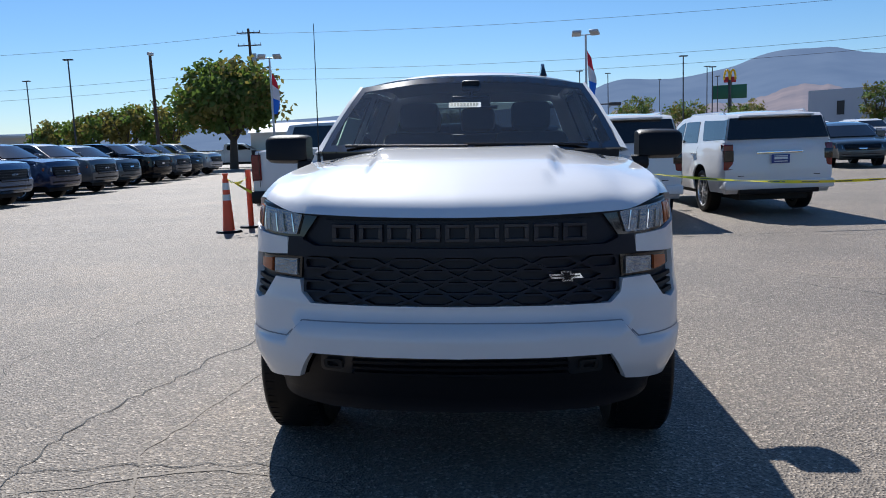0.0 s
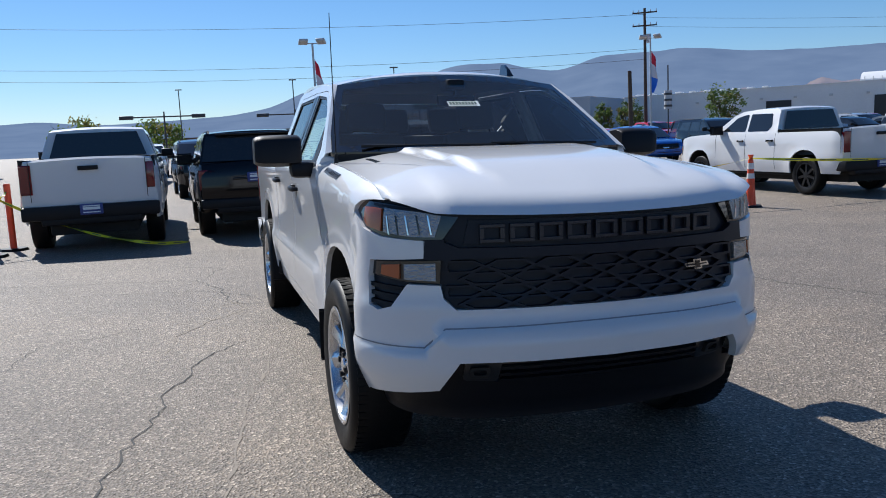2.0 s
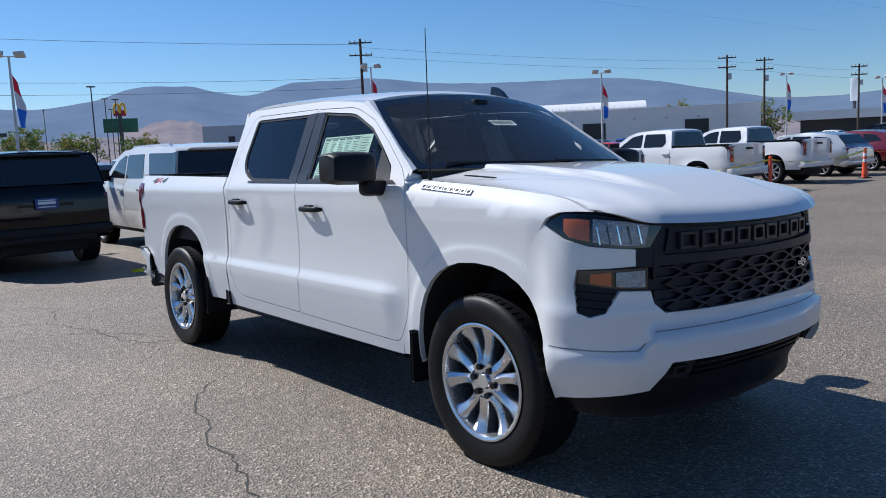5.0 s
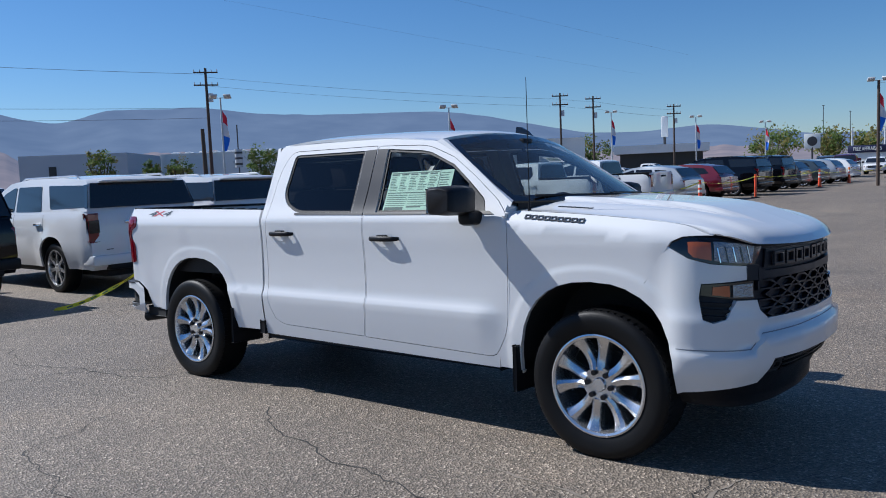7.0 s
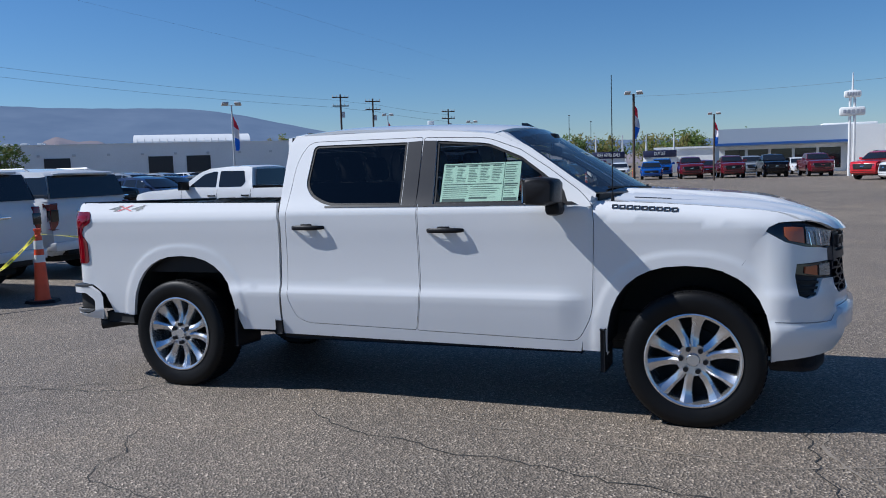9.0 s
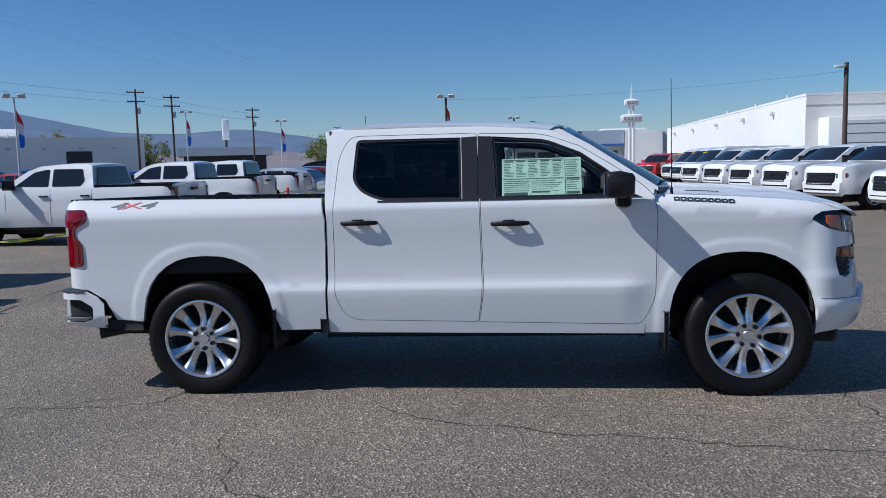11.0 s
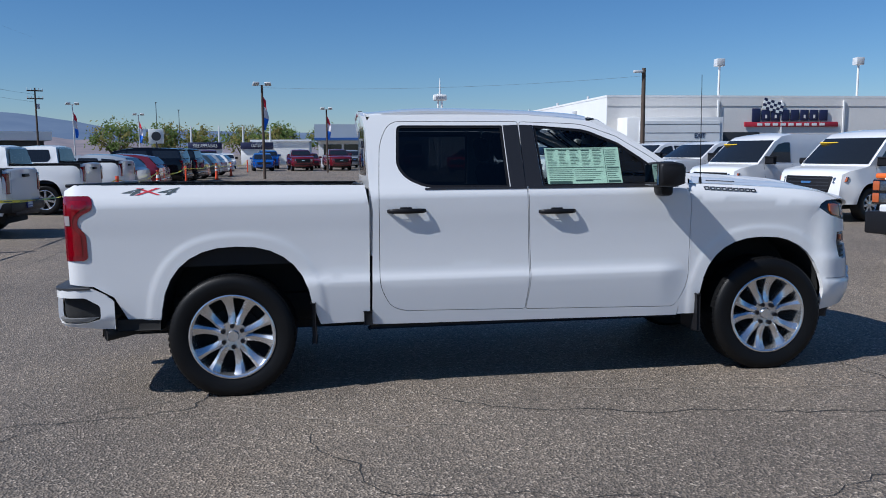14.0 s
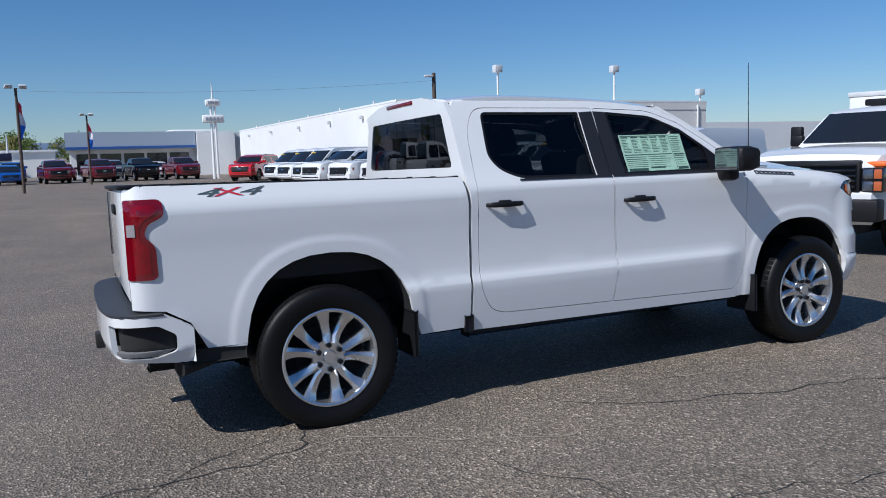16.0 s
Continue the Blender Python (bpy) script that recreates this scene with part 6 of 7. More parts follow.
# second row, facing this way
ROW2 = "second row of cars"
for i, (kind, paint, lab) in enumerate((("crossover", "slate", "slate grey crossover facing the lot"), ("crossover", "blue", "bright blue electric crossover facing the lot"), ("boxy_suv", "black", "black SUV facing the lot"), ("crossover", "navy", "navy crossover facing the lot"))):
    car_at("car", kind, paint, lab, 13.2 + i * 4.0, 25.6, 187, ROW2)
car_at("boxy_suv", "boxy_suv", "black", "black off-road SUV with a yellow price number on the windshield", -1.2, 22.2, 176, ROW2)
for x, y, z, kind, paint, lab in ((2.0, 25.0, 178, "suv", "black", "black SUV parked nose out"), (0.2, 31.0, 2, "crossover", "slate", "slate crossover among parked cars"), (-3.8, 34.0, 2, "crossover", "silver", "silver crossover among parked cars"), (4.0, 33.0, 182, "pickup", "slate", "slate pickup truck among parked cars")):
    car_at("car", kind, paint, lab, x, y, z, ROW2)
FAR = "distant parked cars"
rnd = random.Random(7)
cols_ = ["white", "silver", "white", "grey", "maroon", "black", "white", "blue", "red"]
for row, (y, x0, x1) in enumerate(((44, -4, 62), (52, 8, 84), (36, 28, 90))):
    x = x0
    while x < x1:
        kind = rnd.choice(["crossover", "crossover", "suv", "pickup"])
        p = rnd.choice(cols_)
        car_at("car", kind, p, p.replace("maroon", "dark red") + " car in a distant parked row", x, y + rnd.uniform(-0.4, 0.4), 180 + rnd.uniform(-3, 3), FAR)
        x += 3.6 + rnd.choice([0, 0, 0.4, 3.5])

# row of trucks facing +x on the far side
ROWL = "row of trucks facing the lane"
for i, (kind, paint, lab) in enumerate((("pickup", "silver", "silver pickup truck facing the lane"), ("pickup", "steelblue", "blue pickup truck facing the lane"), ("pickup", "navy", "dark blue pickup truck facing the lane"), ("pickup", "grey", "grey pickup truck facing the lane"),
                                        ("suv", "slate", "slate SUV facing the lane"), ("pickup", "black", "black pickup truck facing the lane"), ("pickup", "grey", "grey pickup truck facing the lane"), ("suv", "black", "black SUV facing the lane"), ("pickup", "silver", "silver pickup truck facing the lane"))):
    car_at("pickup_truck" if kind == "pickup" else "suv", kind, paint, lab, -16.4 - 0.42 * i, 13.2 + i * 3.6, 96, ROWL, trim="black" if paint != "silver" else "white")
car_at("pickup_truck", "pickup", "white", "white pickup truck standing across the lane end", -20.5, 57.0, 80, FAR)

# work trucks and vans, fronts to the lane
ROWS_ = "row of work trucks and vans"
near_vans = [car_at("van", "van", "white", "white cargo van with a dark grille", 12.2, -12.6, -18, ROWS_),
             car_at("van", "van", "white", "white van with a yellow price strip on the windshield", 16.0, -12.0, -18, ROWS_)]
for v_ in near_vans:
    part("price_strip", boxed(0.28, 0.78, -0.012, 0.012, -0.07, 0.07, 0, pose(0, 1.60, 1.745, 41, 0, 0) @ pose(0, -0.06, 0.09, 90)), SIGNYEL, v_, "yellow price strip on the windshield")
for i in range(5):
    car_at("pickup_truck", "pickup", "white", "white work pickup truck with a black grille", 19.6 + i * 3.6, -11.6 + 0.3 * i, -18, ROWS_)
for i in range(3):
    car_at("van", "van", "white", "white van at the far end of the row", 38.5 + i * 3.5, -11.0, -16, ROWS_)
car_at("suv", "suv", "navy", "dark blue SUV parked at an angle", 50.0, -11.5, -35, ROWS_)
car_at("suv", "suv", "red", "bright red SUV parked at an angle", 55.0, -9.5, -55, ROWS_, trim="black", alloy=DARKALLOY)
ROWE = "far row facing this way"
for i, (kind, paint, lab) in enumerate((("pickup", "maroon", "dark red pickup truck facing this way"), ("pickup", "black", "black pickup truck facing this way"), ("pickup", "maroon", "dark red pickup truck facing this way"), ("pickup", "maroon", "dark red pickup truck facing this way"),
                                        ("crossover", "blue", "blue crossover facing this way"), ("pickup", "maroon", "dark red pickup truck facing this way"))):
    car_at("pickup_truck" if kind == "pickup" else "car", kind, paint, lab, 69.5, -6.0 + (0, 3.4, 6.8, 10.2, 13.6, 18.5)[i], 262, ROWE)
for i in range(7):
    p = ["white", "silver", "maroon", "blue", "white", "grey", "silver"][i]
    car_at("car", ["crossover", "suv"][i % 2], p, p.replace("maroon", "dark red") + " car in a distant parked row", 80.0, -5.0 + i * 4.3, 262, FAR)

# box truck with an orange front
bx = vehicle("box_truck", "pickup", "white", "white and orange truck with a tall white cargo box", trim="black", band="orange", alloy=DARKALLOY)
bx["category"] = "box truck"
part("cargo_box", boxed(-1.12, 1.12, -4.2, -0.98, 0.9, 2.2, 0.04), mat("white_fibreglass", (0.72, 0.72, 0.71), 0.4, vary=0.05, scale=2), bx, "tall white cargo box")
part("box_rail", boxed(-1.14, 1.14, -4.22, -0.96, 2.13, 2.21, 0.02), GALV, bx)
part("roof_light", boxed(-0.5, 0.5, -0.4, -0.1, 1.95, 2.05, 0.03), BLACKPL, bx)
for sx in (-1, 1):
    part("tow_mirror", boxed(sx * 1.04, sx * 1.24, 0.96, 1.08, 1.38, 1.66, 0.03), BLACKPL, bx, "black towing mirror")
bm = bmesh.new()
for q in range(5):
    box(bm, -0.66, 0.66, 3.03, 3.08, 0.86 + q * 0.065, 0.885 + q * 0.065, 0.006)
part("grille_bars", bm, GLOSSBLK, bx)
part("front_bumper", boxed(-0.98, 0.98, 2.85, 3.12, 0.45, 0.72, 0.03), BLACKPL, bx, "heavy black front bumper")
part("licence_plate", boxed(-0.15, 0.15, 3.12, 3.13, 0.56, 0.70), WPAPER, bx)
part("plate_bar", boxed(-0.12, 0.12, 3.131, 3.134, 0.60, 0.66), INK, bx)
for sx in (-1, 1):
    a, b = sorted((sx * 0.70, sx * 0.99))
    hl = part("headlight_stack", boxed(a, b, 2.80, 2.985, 0.80, 1.10, 0.02), GLOSSBLK, bx, "stacked headlights in a black frame")
    for z in (0.82, 0.965):
        a, b = sorted((sx * 0.72, sx * 0.86))
        part("reflector", boxed(a, b, 2.97, 2.995, z, z + 0.115, 0.01), LENS, hl)
        a, b = sorted((sx * 0.87, sx * 0.975))
        part("amber_lens", boxed(a, b, 2.96, 2.992, z, z + 0.115, 0.01), AMBER, hl)
    a, b = sorted((sx * 0.69, sx * 1.0))
    part("orange_panel", boxed(a, b, 2.3, 2.93, 1.105, 1.175, 0.03), PAINTS["orange"], bx, "orange painted fender corner")
part("grille_frame", boxed(-0.70, 0.70, 2.90, 3.03, 0.80, 1.19, 0.03), BLACKPL, bx, "large black grille frame")
park(bx, 3.52, -8.95, -16)
bx.matrix_world = bx.matrix_world @ Matrix.Diagonal((0.95, 0.95, 1.1, 1))

# price numbers on windshields
m = Matrix.Translation((-1.28, 22.2 - 0.66 - 0.10, 1.47)) @ pose(0, 0, 0, 46, 0, 0)
tag23 = text_mesh("windshield_number", "23", 0.42, SIGNYEL, None, m, 0.002)
tagged(tag23, "yellow painted number 23 on a windshield", "price number")


# ---- cones, posts, caution tape ----
def cone():
    c = empty("traffic_cone")
    bm = spin(bmesh.new(), [(0.001, 1.02), (0.05, 1.02), (0.052, 1.0), (0.038, 0.98), (0.036, 0.93), (0.05, 0.92), (0.10, 0.05), (0.125, 0.03), (0.125, 0.02)], 24)
    for v in bm.verts:
        v.co = Vector((v.co.y, v.co.z, v.co.x))
    part("body", bm, ORANGE, c)
    for z0, z1 in ((0.74, 0.86), (0.56, 0.66)):
        r = lambda z: 0.05 + (0.92 - z) * 0.0575 + 0.0025
        bm = spin(bmesh.new(), [(r(z1), z1), (r(z0), z0)], 24)
        for v in bm.verts:
            v.co = Vector((v.co.y, v.co.z, v.co.x))
        part("reflective_band", bm, REFLECT, c, "scuffed white reflective band")
    bm = bmesh.new()
    bmesh.ops.create_cone(bm, cap_ends=True, segments=8, radius1=0.23, radius2=0.21, depth=0.04, matrix=pose(0, 0, 0.02))
    part("base", bm, RUBBER, c, "black rubber base")
    return tagged(c, "faded orange traffic cone with white bands and a black base", "traffic cone", "cones along the tape")


def post():
    c = empty("delineator_post")
    bm = spin(bmesh.new(), [(0.001, 1.05), (0.045, 1.05), (0.05, 1.03), (0.05, 0.04), (0.06, 0.03)], 16)
    for v in bm.verts:
        v.co = Vector((v.co.y, v.co.z, v.co.x))
    part("body", bm, ORANGE, c)
    bm = bmesh.new()
    bmesh.ops.create_cone(bm, cap_ends=True, segments=8, radius1=0.22, radius2=0.20, depth=0.04, matrix=pose(0, 0, 0.02))
    part("base", bm, RUBBER, c, "black rubber base")
    return tagged(c, "plain orange delineator post with a black base", "delineator post", "cones along the tape")


def at_ground(x, y, tilt=0, turn=0):
    return pose(x, y, ground_z(x, y), tilt, 0, turn)


c0, p0 = cone(), post()
c0.matrix_world = at_ground(-4.47, 7.55, 0, 10)
p0.matrix_world = at_ground(-4.34, 8.4)
CONES = [(2.3, 7.0), (8.8, 7.6), (25.0, 7.7), (44.0, 8.2), (51.0, 8.2)]
POSTS = [(18.5, 7.5), (32.0, 7.9), (64.0, 8.4)]
for x, y in CONES:
    copy_thing(c0, at_ground(x, y, 0, x * 40))
for x, y in POSTS:
    copy_thing(p0, at_ground(x, y))


def tape(a, b, sag, seed, floor=None):
    """A twisted ribbon hanging from a to b."""
    rnd = random.Random(seed)
    n = 48
    a, b = Vector(a), Vector(b)
    t = (b - a).normalized()
    s = t.cross(Vector((0, 0, 1))).normalized()
    verts, faces, tw = [], [], rnd.uniform(0, 1)
    for i in range(n + 1):
        u = i / n
        p = a.lerp(b, u)
        p.z -= 4 * sag * u * (1 - u)
        p.z = max(p.z, ground_z(p.x, p.y) + 0.05)
        ang = tw + 1.4 * math.sin(u * 5 + seed) + 0.5 * math.sin(u * 23 + seed)
        d = (Vector((0, 0, 1)) * math.cos(ang) + s * math.sin(ang)) * 0.026
        verts += [p - d, p + d]
        if i:
            faces.append((2 * i - 2, 2 * i - 1, 2 * i + 1, 2 * i))
    ob = mesh_from("caution_tape", verts, faces, TAPE, smooth=60)
    tagged(ob, "yellow caution tape strung slack between orange cones", "caution tape", "tape between the cones")
    vs, fs = [], []
    for i in range(2, n - 2):
        if i % 4 in (0, 1):
            q = [verts[2 * i].lerp(verts[2 * i + 1], k) for k in (0.32, 0.66)] + [verts[2 * i + 2].lerp(verts[2 * i + 3], k) for k in (0.66, 0.32)]
            for off in (-0.0025, 0.0025):
                nn = (q[1] - q[0]).cross(q[2] - q[1]).normalized() * off
                k0 = len(vs)
                vs += [w + nn for w in q]
                fs.append((k0, k0 + 1, k0 + 2, k0 + 3))
    tagged(mesh_from("printing", vs, fs, INK, ob, "black bars of print", smooth=0), kind="stuff")


def tip(x, y, z=0.95):
    return (x, y, ground_z(x, y) + z)


LINE = [(2.3, 7.0), (8.8, 7.6), (18.5, 7.5), (25.0, 7.7), (32.0, 7.9), (44.0, 8.2), (51.0, 8.2), (64.0, 8.4)]
TAPES = [((-4.47, 7.55), (-4.34, 8.4), 0.12)] + [(a, b, g) for a, b, g in zip(LINE, LINE[1:], (0.25, 0.22, 0.2, 0.15, 0.12, 0.2, 0.3))]
for i, (a, b, s) in enumerate(TAPES):
    tape(tip(*a), tip(*b), s, i + 3)
tape(tip(-4.47, 7.55), tip(-1.7, 7.6, 0.03), 0.22, 21)
tape(tip(0.2, 6.9, 0.03), tip(2.3, 7.0), 0.18, 22)


# ---- lamps, poles, wires ----
def flag(parent, h, seed, size=3.4):
    """A feather banner on the pole: red, white, blue, curved by the wind."""
    rnd = random.Random(seed)
    lean = rnd.uniform(-0.1, 0.2)
    ang = rnd.uniform(-0.5, 0.5)
    for nm, mt, t0, t1 in (("red_cloth", FLAGRED, 0.0, 0.30), ("white_cloth", FLAGWHT, 0.30, 0.62), ("blue_cloth", FLAGBLU, 0.62, 1.0)):
        verts, faces = [], []
        for i in range(9):
            t = t0 + (t1 - t0) * i / 8
            w = 0.14 + 0.32 * math.sin(math.pi * min(1, t * 0.75 + 0.12))
            for j in range(5):
                u = j / 4
                x = 0.08 + w * u + lean * t * t
                y = 0.12 * math.sin(3 * t * 3 + u * 4 + seed) * u
                verts.append((x * math.cos(ang) - y * math.sin(ang), x * math.sin(ang) + y * math.cos(ang), h - 0.9 - size * t - 0.5 * u * (1 - t)))
        for i in range(8):
            for j in range(4):
                a = i * 5 + j
                faces.append((a, a + 1, a + 6, a + 5))
        mesh_from(nm, verts, faces, mt, parent, smooth=60)


def street_lamp(h, heads=2, flagged=True, seed=1, wood=False):
    c = empty("lamp_post")
    part("pole", tubed((0, 0, 0), (0, 0, h), 0.09 if not wood else 0.13, 0.06 if not wood else 0.10, 12), WOOD if wood else GALV, c)
    part("crossarm", tubed((-0.42, 0, h), (0.42, 0, h), 0.03, n=8), GALV, c)
    for sx in (-1, 1):
        bm = bmesh.new()
        m = pose(sx * 0.52, -0.1, h + 0.10, -28, 0, sx * -14)
        box(bm, -0.27, 0.27, -0.24, 0.24, -0.07, 0.07, 0.04, m)
        hd = part("lamp_head", bm, GALV, c)
        part("lens", boxed(-0.22, 0.22, -0.19, 0.19, -0.085, -0.068, 0, m), mat("lamp_glass", (0.5, 0.52, 0.55), 0.2) if "lamp_glass" not in bpy.data.materials else bpy.data.materials["lamp_glass"], hd)
    if not wood:
        part("foot", tubed((0, 0, 0), (0, 0, 0.6), 0.24, 0.22, 14), GALV, c)
    if flagged:
        f = new("banner")
        f.parent = c
        flag(f, h, seed, 0.32 * h + 0.4)
    tagged(c, ("wooden lamp pole" if wood else "pale steel lamp post") + (" with a red, white and blue banner" if flagged else " with two floodlight heads"), "lamp post", "lamp posts round the lot")
    return c


LAMPS = [(5.0, 38.0, 6.75, False, 0.9), (-13.5, 43.0, 6.85, False, 0.9), (25.1, 37.5, 6.8, False, 0.8), (39.2, 31.0, 6.2, False, 0.8), (54.0, 19.3, 5.1, False, 0.55), (61.2, 16.5, 4.7, False, 0.55), (44.8, 5.4, 5.75, True, 0.7),
         (60.0, 1.6, 5.1, True, 0.6), (66.0, 32.4, 6.9, False, 0.7)]
for i, (x, y, h, wood, k) in enumerate(LAMPS):
    street_lamp(h / k, flagged=True, seed=i + 2, wood=wood).matrix_world = pose(x, y, 0, 0, 0, -math.degrees(math.atan2(x + 4, y + 2))) @ Matrix.Scale(k, 4)


def plain_lamp(x, y, h, r=0.07, arm=0.6):
    c = empty("street_lamp", pose(x, y, 0))
    part("pole", tubed((0, 0, 0), (0, 0, h), r, r * 0.7, 10), DARKST, c)
    part("head", boxed(-arm, arm, -0.15, 0.15, h - 0.03, h + 0.07, 0.02), DARKST, c)
    return tagged(c, "thin dark street lamp post", "street lamp", "thin lamp posts")


for x, y, h in ((-31.5, 52.9, 8.5), (-43.7, 67.7, 8.5), (16.5, 66.5, 8.0), (8.7, 77.8, 8.0), (14.0, 96, 9.0), (-2.5, 88, 8.0), (25, 92, 9.0), (22.5, 80, 8.0), (31.0, 110, 9.0)):
    plain_lamp(x, y, h, arm=0.35)


def utility_pole(x, y, h, lean=0.0, turn=0.0, arms=2):
    c = empty("utility_pole", pose(x, y, 0, 0, lean, turn))
    part("pole", tubed((0, 0, 0), (0, 0, h), 0.014 * h, 0.009 * h, 12), WOOD, c)
    for k in range(arms):
        z = h - 0.03 * h - 0.09 * h * k
        arm = part("crossarm", boxed(-0.085 * h, 0.085 * h, -0.05, 0.05, z - 0.045, z + 0.045, 0.01), WOOD, c)
        for q in (-0.08 * h, -0.04 * h, 0.04 * h, 0.08 * h):
            part("insulator", tubed((q, 0, z + 0.045), (q, 0, z + 0.2), 0.035, 0.025, 8), GALV, arm)
    part("transformer", tubed((0.025 * h, 0, h * 0.76), (0.025 * h, 0, h * 0.82), 0.018 * h, n=12), GALV, c)
    return tagged(c, "weathered wooden utility pole with crossarms", "utility pole", "utility poles")


POLES = [(-19.2, 58.8, 11.0, -1.5, 10), (28.7, 44.0, 9.6, 0, -35), (55.2, 31.6, 8.1, 0, -50), (57.1, 29.5, 7.75, 0, -50), (62.7, 24.7, 6.9, 0, -60)]
for p in POLES:
    utility_pole(*p)
for x, y, h in ((23.7, 37.4, 4.9), (-26.7, 56.7, 9.0)):
    c = empty("utility_pole", pose(x, y, 0, 0, -1))
    part("pole", tubed((0, 0, 0), (0, 0, h), 0.15, 0.11, 12), WOOD, c)
    if h > 6:
        part("lamp_head", boxed(-0.12, 0.22, -0.3, 0.3, h, h + 0.25, 0.06), GALV, c)
    tagged(c, "plain dark wooden pole standing behind the parked cars", "utility pole", "utility poles")
x, y = 34.7, -15.1
c = empty("utility_pole", pose(x, y, 0))
part("pole", tubed((0, 0, 0), (0, 0, 5.9), 0.13, 0.10, 12), WOOD, c)
part("lamp_head", boxed(-0.2, 0.0, 0.1, 0.6, 5.65, 5.78, 0.04), GALV, c)
tagged(c, "brown wooden pole with one lamp head by the white building", "utility pole", "utility poles")
for x, y in ((27, 130), (135.8, 30.5), (144, 28.3)):
    plain_lamp(x, y, 10.2 if x < 140 else 9.4, arm=0.2)


def wire(a, b, sag, r=0.012):
    a, b = Vector(a), Vector(b)
    cu = bpy.data.curves.new("overhead_wire", "CURVE")
    cu.dimensions, cu.bevel_depth, cu.bevel_resolution = "3D", r, 1
    sp = cu.splines.new("POLY")
    n = 20
    sp.points.add(n)
    for i in range(n + 1):
        u = i / n
        p = a.lerp(b, u)
        sp.points[i].co = (p.x, p.y, p.z - 4 * sag * u * (1 - u), 1)
    cu.materials.append(WIRE)
    tmp = new("overhead_wire", cu)
    me = bpy.data.meshes.new_from_object(tmp.evaluated_get(bpy.context.evaluated_depsgraph_get()))
    bpy.data.objects.remove(tmp)
    ob = new("overhead_wire", me)
    tagged(ob, "thin dark overhead wire between utility poles", "overhead wire", "overhead wires")


for za, zb, sag in ((10.6, 9.2, 0.5), (7.8, 6.9, 0.6), (7.0, 6.2, 0.6)):
    wire((-19.4, 58.8, za), (28.7, 44.0, zb), sag)
    wire((-70, 56, za - 0.4), (-19.4, 58.8, za), 0.8)
for dz in (0.2, 0.8):
    wire((28.7, 44.0, 9.2 - dz), (55.2, 31.6, 7.8 - dz), 0.25, 0.008)
    wire((55.2, 31.6, 7.8 - dz), (57.1, 29.5, 7.5 - dz), 0.05, 0.008)
    wire((57.1, 29.5, 7.5 - dz), (62.7, 24.7, 6.6 - dz), 0.1, 0.008)
wire((-60, 30, 15.2), (90, 34, 14.6), 0.6, 0.004)
wire((-60, 36, 14.0), (90, 40, 13.0), 0.5, 0.004)
wire((44.8, 5.4, 5.6), (34.7, -15.1, 5.5), 0.3, 0.006)
for k in range(2):
    c = empty("traffic_signal", pose(-4.5 + 16.5 * k, 98 + 6 * k, 0))
    part("pole", tubed((0, 0, 0), (0, 0, 6.2), 0.12, 0.09), DARKST, c)
    part("mast_arm", tubed((-4.4, 0, 5.6), (4.4, 0, 5.6), 0.09), DARKST, c)
    for q in (-4.3, 4.0):
        part("signal_head", boxed(q - 0.8, q + 0.8, -0.2, 0.2, 5.35, 5.8, 0.05), DARKST, c)
    tagged(c, "dark traffic signal mast with signal heads", "traffic signal", "traffic signals")


# ---- trees ----
def tree(x, y, h, spread, seed, dry=0.25, trunk=0.28, clumps=70, leaves=36, low=0.28):
    rnd = random.Random(seed)
    t = empty("tree", pose(x, y, 0))
    bm = bmesh.new()
    tips = []
    fork = h * low
    tube(bm, (0, 0, 0), (0.1, 0, fork), trunk, trunk * 0.75, 10)
    for i in range(7):
        a = 2 * math.pi * i / 7 + rnd.uniform(-0.3, 0.3)
        rr = spread * rnd.uniform(0.25, 0.42)
        p = Vector((0.1, 0, fork * rnd.uniform(0.8, 1.0)))
        q = Vector((rr * math.cos(a), rr * math.sin(a), h * rnd.uniform(0.55, 0.8)))
        tube(bm, p, q, trunk * 0.42, trunk * 0.16, 7)
        tips.append(q)
        for k in range(2):
            e = q + Vector((rnd.uniform(-1, 1), rnd.uniform(-1, 1), rnd.uniform(-0.2, 0.8))) * spread * 0.16
            tube(bm, q.lerp(p, 0.3), e, trunk * 0.16, trunk * 0.06, 5)
            tips.append(e)
    part("trunk", bm, BARK, t)
    sets = ([], []), ([], [])
    for c in range(clumps):
        while True:
            d = Vector((rnd.uniform(-1, 1), rnd.uniform(-1, 1), rnd.uniform(-1, 1)))
            if 0.1 < d.length < 1 - 0.2 * rnd.random():
                break
        base = Vector((d.x * spread / 2, d.y * spread / 2, h * (0.5 + low / 2 + 0.02) + d.z * h * (0.46 - low / 2)))
        cr = spread * rnd.uniform(0.035, 0.075)
        which = 1 if rnd.random() < dry else 0
        vs, fs = sets[which]
        for i in range(leaves):
            o = base + Vector((rnd.gauss(0, 1), rnd.gauss(0, 1), rnd.gauss(0, 0.8))) * cr
            s = rnd.uniform(0.14, 0.28) * (spread / 7)**0.5
            ax = Vector((rnd.gauss(0, 1), rnd.gauss(0, 1), rnd.gauss(0, 1))).normalized()
            bx_ = ax.orthogonal().normalized()
            k = len(vs)
            vs += [o - ax * s, o + bx_ * s * 0.6, o + ax * s, o - bx_ * s * 0.6]
            fs.append((k, k + 1, k + 2, k + 3))
    for nm, (vs, fs), mt in (("crown", sets[0], LEAF), ("dry_leaves", sets[1], LEAFDRY)):
        if vs:
            mesh_from(nm, vs, fs, mt, t, smooth=0)
    return t


def tagtree(t, lab):
    return tagged(t, lab, "tree", "trees round the lot")


